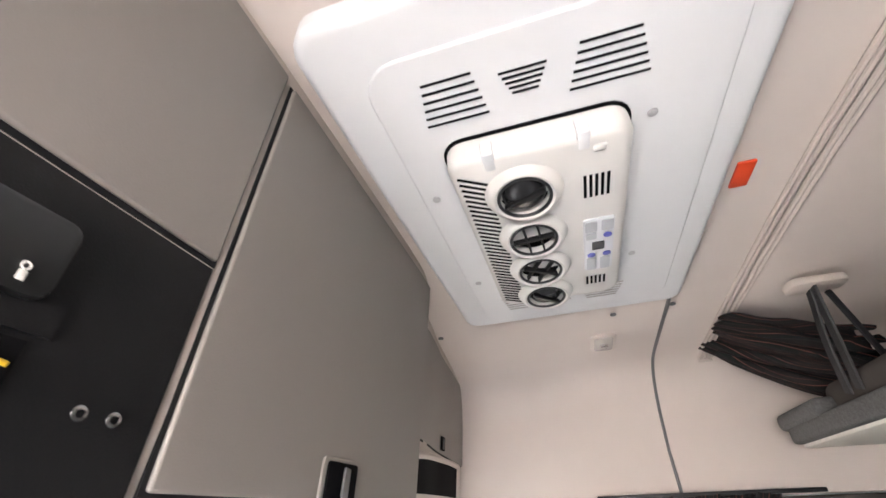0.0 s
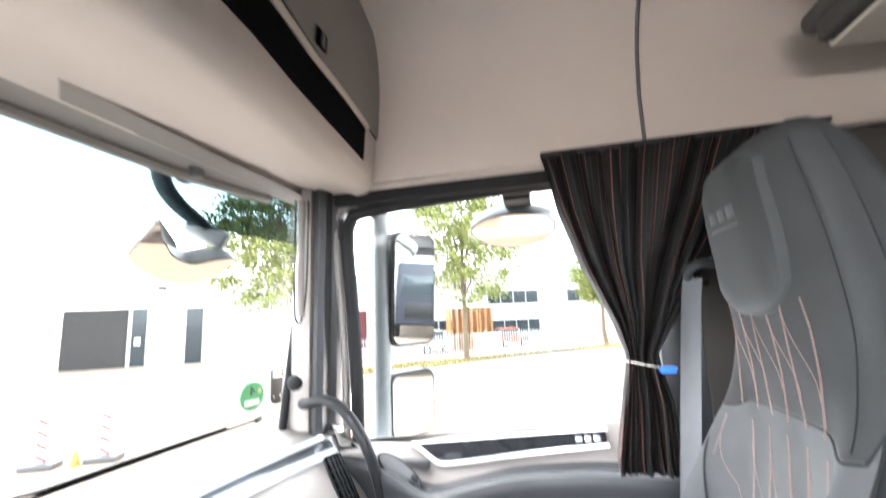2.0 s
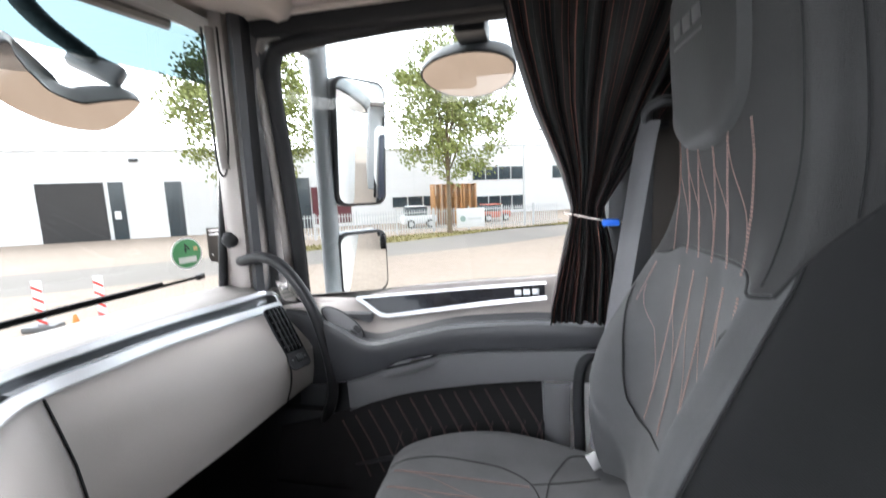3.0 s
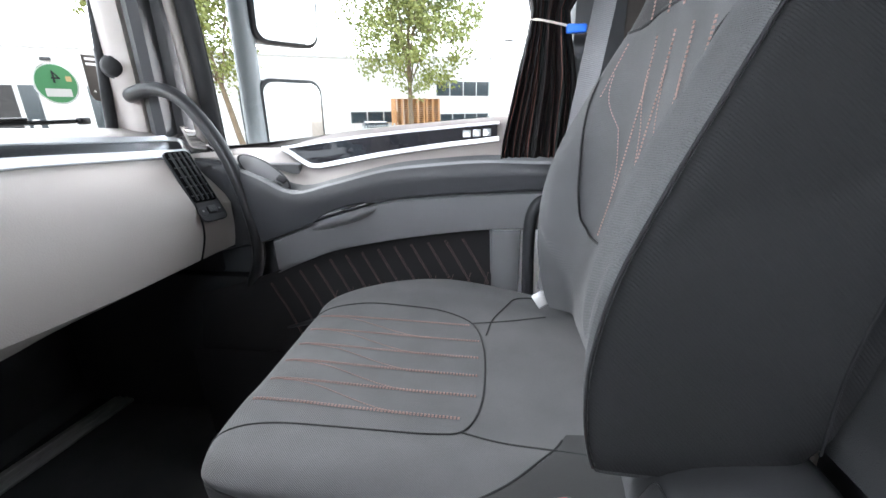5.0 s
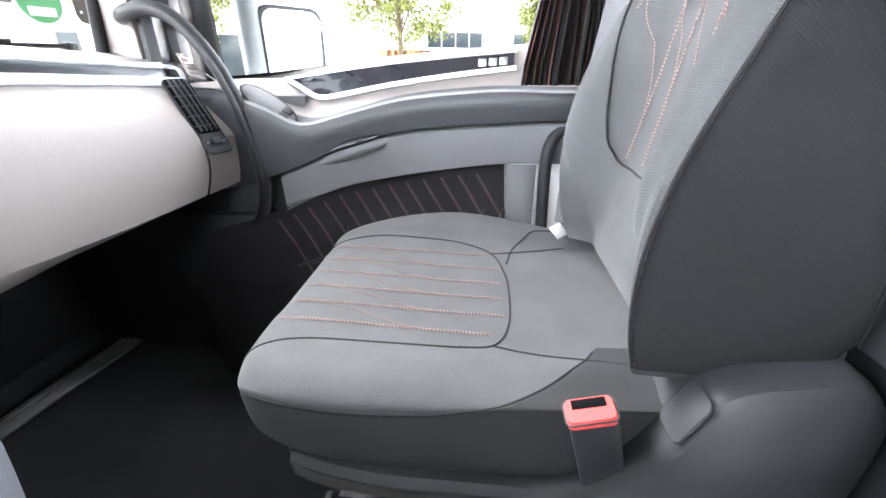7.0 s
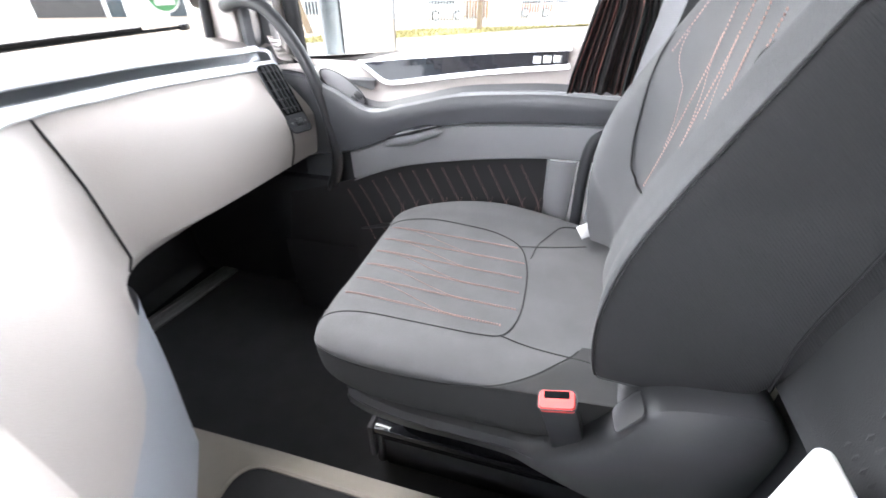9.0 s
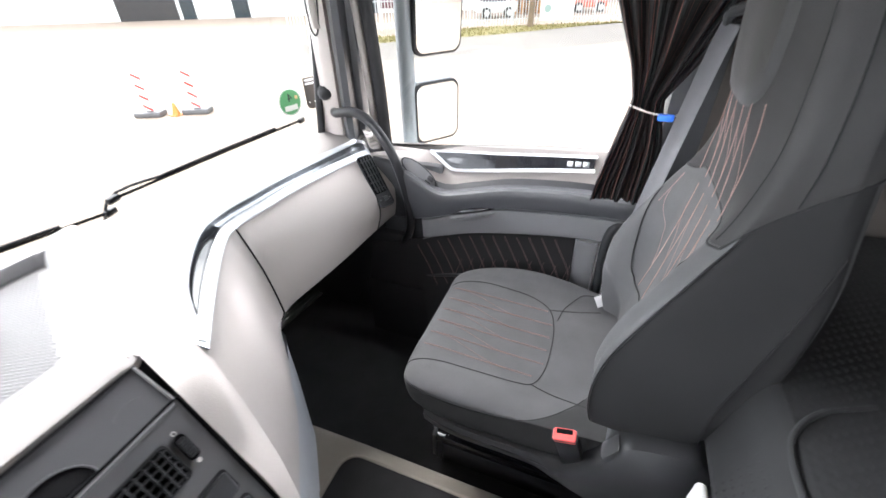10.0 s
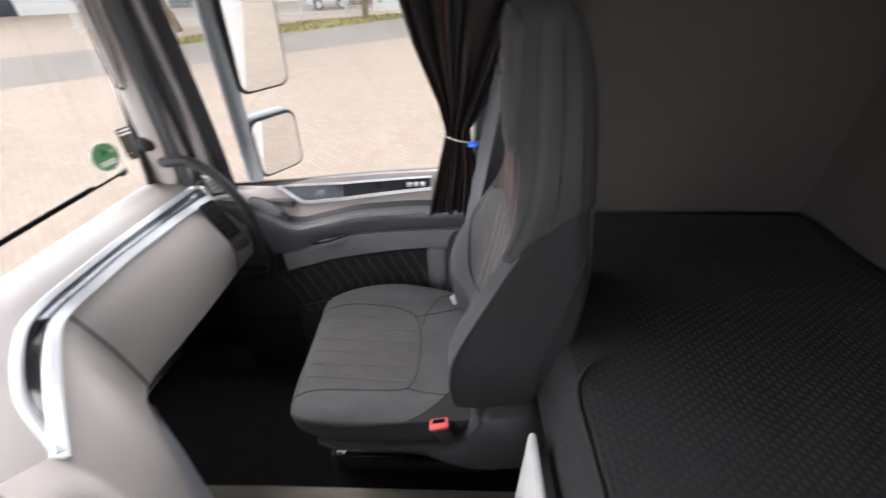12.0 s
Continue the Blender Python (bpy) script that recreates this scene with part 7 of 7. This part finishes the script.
for nm, pts in (("wiper", [(-0.522, 2.06, 0.872), (-0.562, 1.72, 0.868), (-0.598, 1.37, 0.862)]), ("wiper", [(-0.62, 1.36, 0.825), (-0.665, 1.07, 0.838), (-0.685, 0.75, 0.85), (-0.69, 0.5, 0.86)])):
    w = thing(nm, "black windscreen wiper resting on the lower glass outside", "wiper", pts[1], "wipers")
    c = curve(pts, 8)
    part("blade", strip(c, (-0.5, 0, 1), 0.009, 0.005), RUBBER, w)
    part("spine", tube([p + Vector((0, 0, 0.010)) for p in c[3:-3]], 0.0042, 8), DARK, w)
    part("tip_cap", box((-0.008, -0.018, -0.008), (0.008, 0.018, 0.010), 0.004, m=pose(*c[0], 0, 0, 15)), BLACK, w)
    part("tip_cap", box((-0.008, -0.018, -0.008), (0.008, 0.018, 0.010), 0.004, m=pose(*c[-1], 0, 0, 15)), BLACK, w)
    part("arm", tube(curve([c[len(c) // 2 + 3], c[-1] + Vector((-0.01, 0.02, 0.01)), c[-1] + Vector((-0.03, -0.03, -0.06)), c[-1] + Vector((-0.04, -0.06, -0.13))], 5), 0.0045, 8), DARK, w)

st = thing("green_badge", "round green emission badge stuck on the windscreen", "sticker", (-0.44, 1.992, 0.960))
sn = Vector((0.97, -0.24, 0.0))
GREEN = mat("green_badge_print", (0.07, 0.25, 0.10), 0.5, var=0.05)
sx = ws_x(1.992, 0.960) + 0.006
stm = facing((sx, 1.992, 0.960), sn, (0, 0, 1))
part("white_ring", disc(stm, 0.047, 0.0012, 36, bevel=0), FACADE, st, "white badge rim")
part("green_disc", disc(stm @ pose(0, 0, 0.001), 0.043, 0.0008, 36, bevel=0), GREEN, st, "green badge disc")
part("plate_bar", prism(rounded(0.054, 0.018, 0.002), stm @ pose(0, -0.02, 0.0018), 0.0006, 0), OFFWHITE, st, "pale unreadable field")
txt = bpy.data.curves.new("digit", "FONT")
txt.body, txt.size, txt.extrude, txt.align_x, txt.align_y = "4", 0.04, 0.0004, "CENTER", "CENTER"
digit = new("badge_digit", txt)
dep = bpy.context.evaluated_depsgraph_get()
dme = bpy.data.meshes.new_from_object(digit.evaluated_get(dep))
bpy.data.objects.remove(digit)
bm = bmesh.new()
bm.from_mesh(dme)
bmesh.ops.transform(bm, matrix=stm @ pose(0, 0.014, 0.0024) @ Matrix.Diagonal((-1, 1, 1, 1)), verts=bm.verts)
part("badge_digit", bm, BLACK, st, "black digit 4 seen from behind", smooth=False)
part("orange_field", prism(rounded(0.012, 0.012, 0.002), stm @ pose(0.027, 0.012, 0.0018), 0.0006, 0), mat("faded_orange_print", (0.6, 0.4, 0.2), 0.5), st)
tg = thing("grey_permit", "grey rounded permit card stuck on the windscreen", "sticker", (-0.42, 2.074, 0.975))
tm = facing((ws_x(2.074, 0.975) + 0.022, 2.070, 0.975), (0.95, -0.30, 0), (0, 0, 1))
part("card", prism([(-0.024, 0.055), (-0.024, -0.035), (-0.018, -0.050), (0, -0.056), (0.018, -0.050), (0.024, -0.035), (0.024, 0.055)], tm, 0.0015, 0), mat("brown_grey_card", (0.05, 0.044, 0.038), 0.6, var=0.1, spec=0.2), tg)
for k in range(2):
    part("print_bar", box((-0.018, -0.003, 0), (0.018, 0.003, 0.0005), 0, m=tm @ pose(0, 0.046 - 0.012 * k, 0.0016)), ALU, tg, "pale unreadable print line")
for x in (-0.012, 0.012):
    part("rivet", disc(tm @ pose(x, -0.03, 0.0015), 0.0025, 0.001, 10, bevel=0), OFFWHITE, tg)

# ---- underside of the overhead console ----
cl = thing("console_lamp", "white oval map lamp under the overhead console", "lamp", (-0.10, 0.80, 1.53))
m = facing((-0.095, 0.80, 1.531), (0.10, 0, -1), (1, 0, 0))
part("bezel", prism([(0.17 * math.cos(a), 0.055 * math.sin(a)) for a in np.linspace(0, 2 * math.pi, 37)[:-1]], m, 0.010, 0.005, 3), TRIM_LIGHT, cl, "taupe lamp surround")
part("lens", prism([(0.09 * math.cos(a) - 0.05, 0.032 * math.sin(a)) for a in np.linspace(0, 2 * math.pi, 31)[:-1]], m @ pose(0, 0, 0.007), 0.010, 0.005, 3), mat("milky_lamp_lens", (0.85, 0.83, 0.80), 0.25, var=0.03), cl, "milky lens")
part("reading_spot", disc(m @ pose(0.115, -0.012, 0.006), 0.026, 0.012, bevel=0.006), OFFWHITE, cl, "round swivel spot")
gr = thing("console_grip", "shallow taupe grip recess under the overhead console", "grip", (-0.02, 0.75, 1.53))
part("recess", tube(curve([(0.0, 0.45, 1.516), (-0.004, 0.7, 1.516), (-0.012, 0.9, 1.517)], 5), 0.008, 8, flat=0.6), CABINET, gr)
sb = thing("windscreen_sensor", "black sensor box at the top of the windscreen", "sensor", (-0.40, 0.99, 1.58))
part("case", box((-0.45, 0.93, 1.462), (-0.36, 1.045, 1.565), 0.022, 3), BLACK, sb)
part("mount", box((-0.44, 0.86, 1.52), (-0.38, 0.935, 1.575), 0.012, 3), OFFWHITE, sb, "pale mount")
ck = thing("visor_clip", "small grey clip at the top edge of the windscreen", "clip", (-0.40, 1.64, 1.585))
part("clip", box((-0.415, 1.625, 1.555), (-0.39, 1.655, 1.60), 0.006), MIDGREY, ck)
lin = thing("header_lining", "dark taupe lining between console and windscreen top", "lining", (-0.42, CY, 1.59), kind="structure")
part("panel", grid([[(x if x else ws_x(y, 1.6) + 0.004, y, z) for y in ys] for x, z in ((-0.30, 1.583), (-0.37, 1.574), (0, 1.592))]), CABINET, lin)
hr = thing("windscreen_top_trim", "dark rubber strip along the windscreen top", "trim", (-0.36, 1.4, 1.58), kind="structure")
part("strip", tube([(max(ws_x(y, 1.58) + 0.02, -0.47), y, 1.578) for y in np.linspace(-0.25, 1.93, 30)], 0.016, 8), CABINET, hr)

# ---- things on the tray ----
fob = thing("key_tag", "white key tag on a grey plastic handle lying in the tray", "key tag", (-0.24, 0.92, 0.87))
fa, fw = Vector((-0.778, 0.627, 0.023)), Vector((0.571, 0.722, -0.391))
fq = facing((-0.274, 0.919, 0.889), fw.cross(fa), fa)
part("tag", prism(rounded(0.052, 0.137, 0.006), fq, 0.011, 0.003, 3), shine("white_tag_plastic", (0.52, 0.52, 0.515), 0.32, 0.0), fob)
part("eyelet", prism([(0.016 * math.cos(a), 0.011 * math.sin(a)) for a in np.linspace(0, 2 * math.pi, 25)[:-1]], fq @ pose(-0.002, 0.050, 0.0105), 0.0014, 0.0005), STEEL, fob, "oval steel bezel")
part("eyelet_core", prism([(0.012 * math.cos(a), 0.0075 * math.sin(a)) for a in np.linspace(0, 2 * math.pi, 25)[:-1]], fq @ pose(-0.002, 0.050, 0.0115), 0.0012, 0.0005), mat("brown_metal_button", (0.16, 0.07, 0.055), 0.3, metal=0.4), fob, "red-brown oval button")
part("hinge", tube([fq @ Vector((-0.018, -0.069, 0.006)), fq @ Vector((0.018, -0.069, 0.006))], 0.008, 12), STEEL, fob, "bright hinge pin")
HANDLE = mat("grey_handle_plastic", (0.085, 0.085, 0.09), 0.45, var=0.06, bump=0.2, bump_scale=600)
hq = facing((-0.213, 0.868, 0.888), Vector((0.25, 0.12, 1)), Vector((-0.80, 0.55, 0.06)))
rows = []
for y, w, h in ((0.004, 0.016, 0.010), (-0.006, 0.020, 0.014), (-0.020, 0.026, 0.017), (-0.030, 0.0265, 0.018), (-0.055, 0.0265, 0.019), (-0.10, 0.024, 0.019), (-0.17, 0.021, 0.018), (-0.27, 0.021, 0.016), (-0.30, 0.017, 0.012)):
    rows.append([hq @ Vector((w * math.copysign(abs(math.cos(a)) ** 0.6, math.cos(a)), y, 0.008 + h * math.copysign(abs(math.sin(a)) ** 0.6, math.sin(a)))) for a in np.linspace(0, 2 * math.pi, 25)[:-1]])
handle = part("handle", grid(rows, None, True, True), HANDLE, fob, "grey moulded handle")
part("handle_joint", tube([hq @ Vector((0.027 * math.cos(a), -0.028 - 0.006 * abs(math.cos(a)), 0.008 + 0.0185 * math.sin(a))) for a in np.linspace(0, 2 * math.pi, 25)], 0.0010, 6), VOID, handle)
part("handle_joint", tube([hq @ Vector((0.002, y, 0.0272 - 0.008 * max(-y - 0.1, 0))) for y in (-0.03, -0.06, -0.10, -0.16)], 0.0010, 6), VOID, handle)
part("thumb_slide", box((-0.010, -0.026, -0.004), (0.010, 0.026, 0.010), 0.006, 3, m=hq @ pose(-0.022, -0.070, 0.020, 0, -28, -6)), DARK, handle, "dark ribbed thumb slide")
for k_ in (-1, 1):
    part("blue_tape", strip([hq @ Vector((k_ * 0.0225, y, 0.010)) for y in (-0.105, -0.16, -0.22, -0.28)], hq.to_3x3() @ Vector((k_, 0, 0.25)), 0.024, 0.0012), mat("blue_tape", (0.16, 0.42, 0.72), 0.5), handle, "pale blue tape")
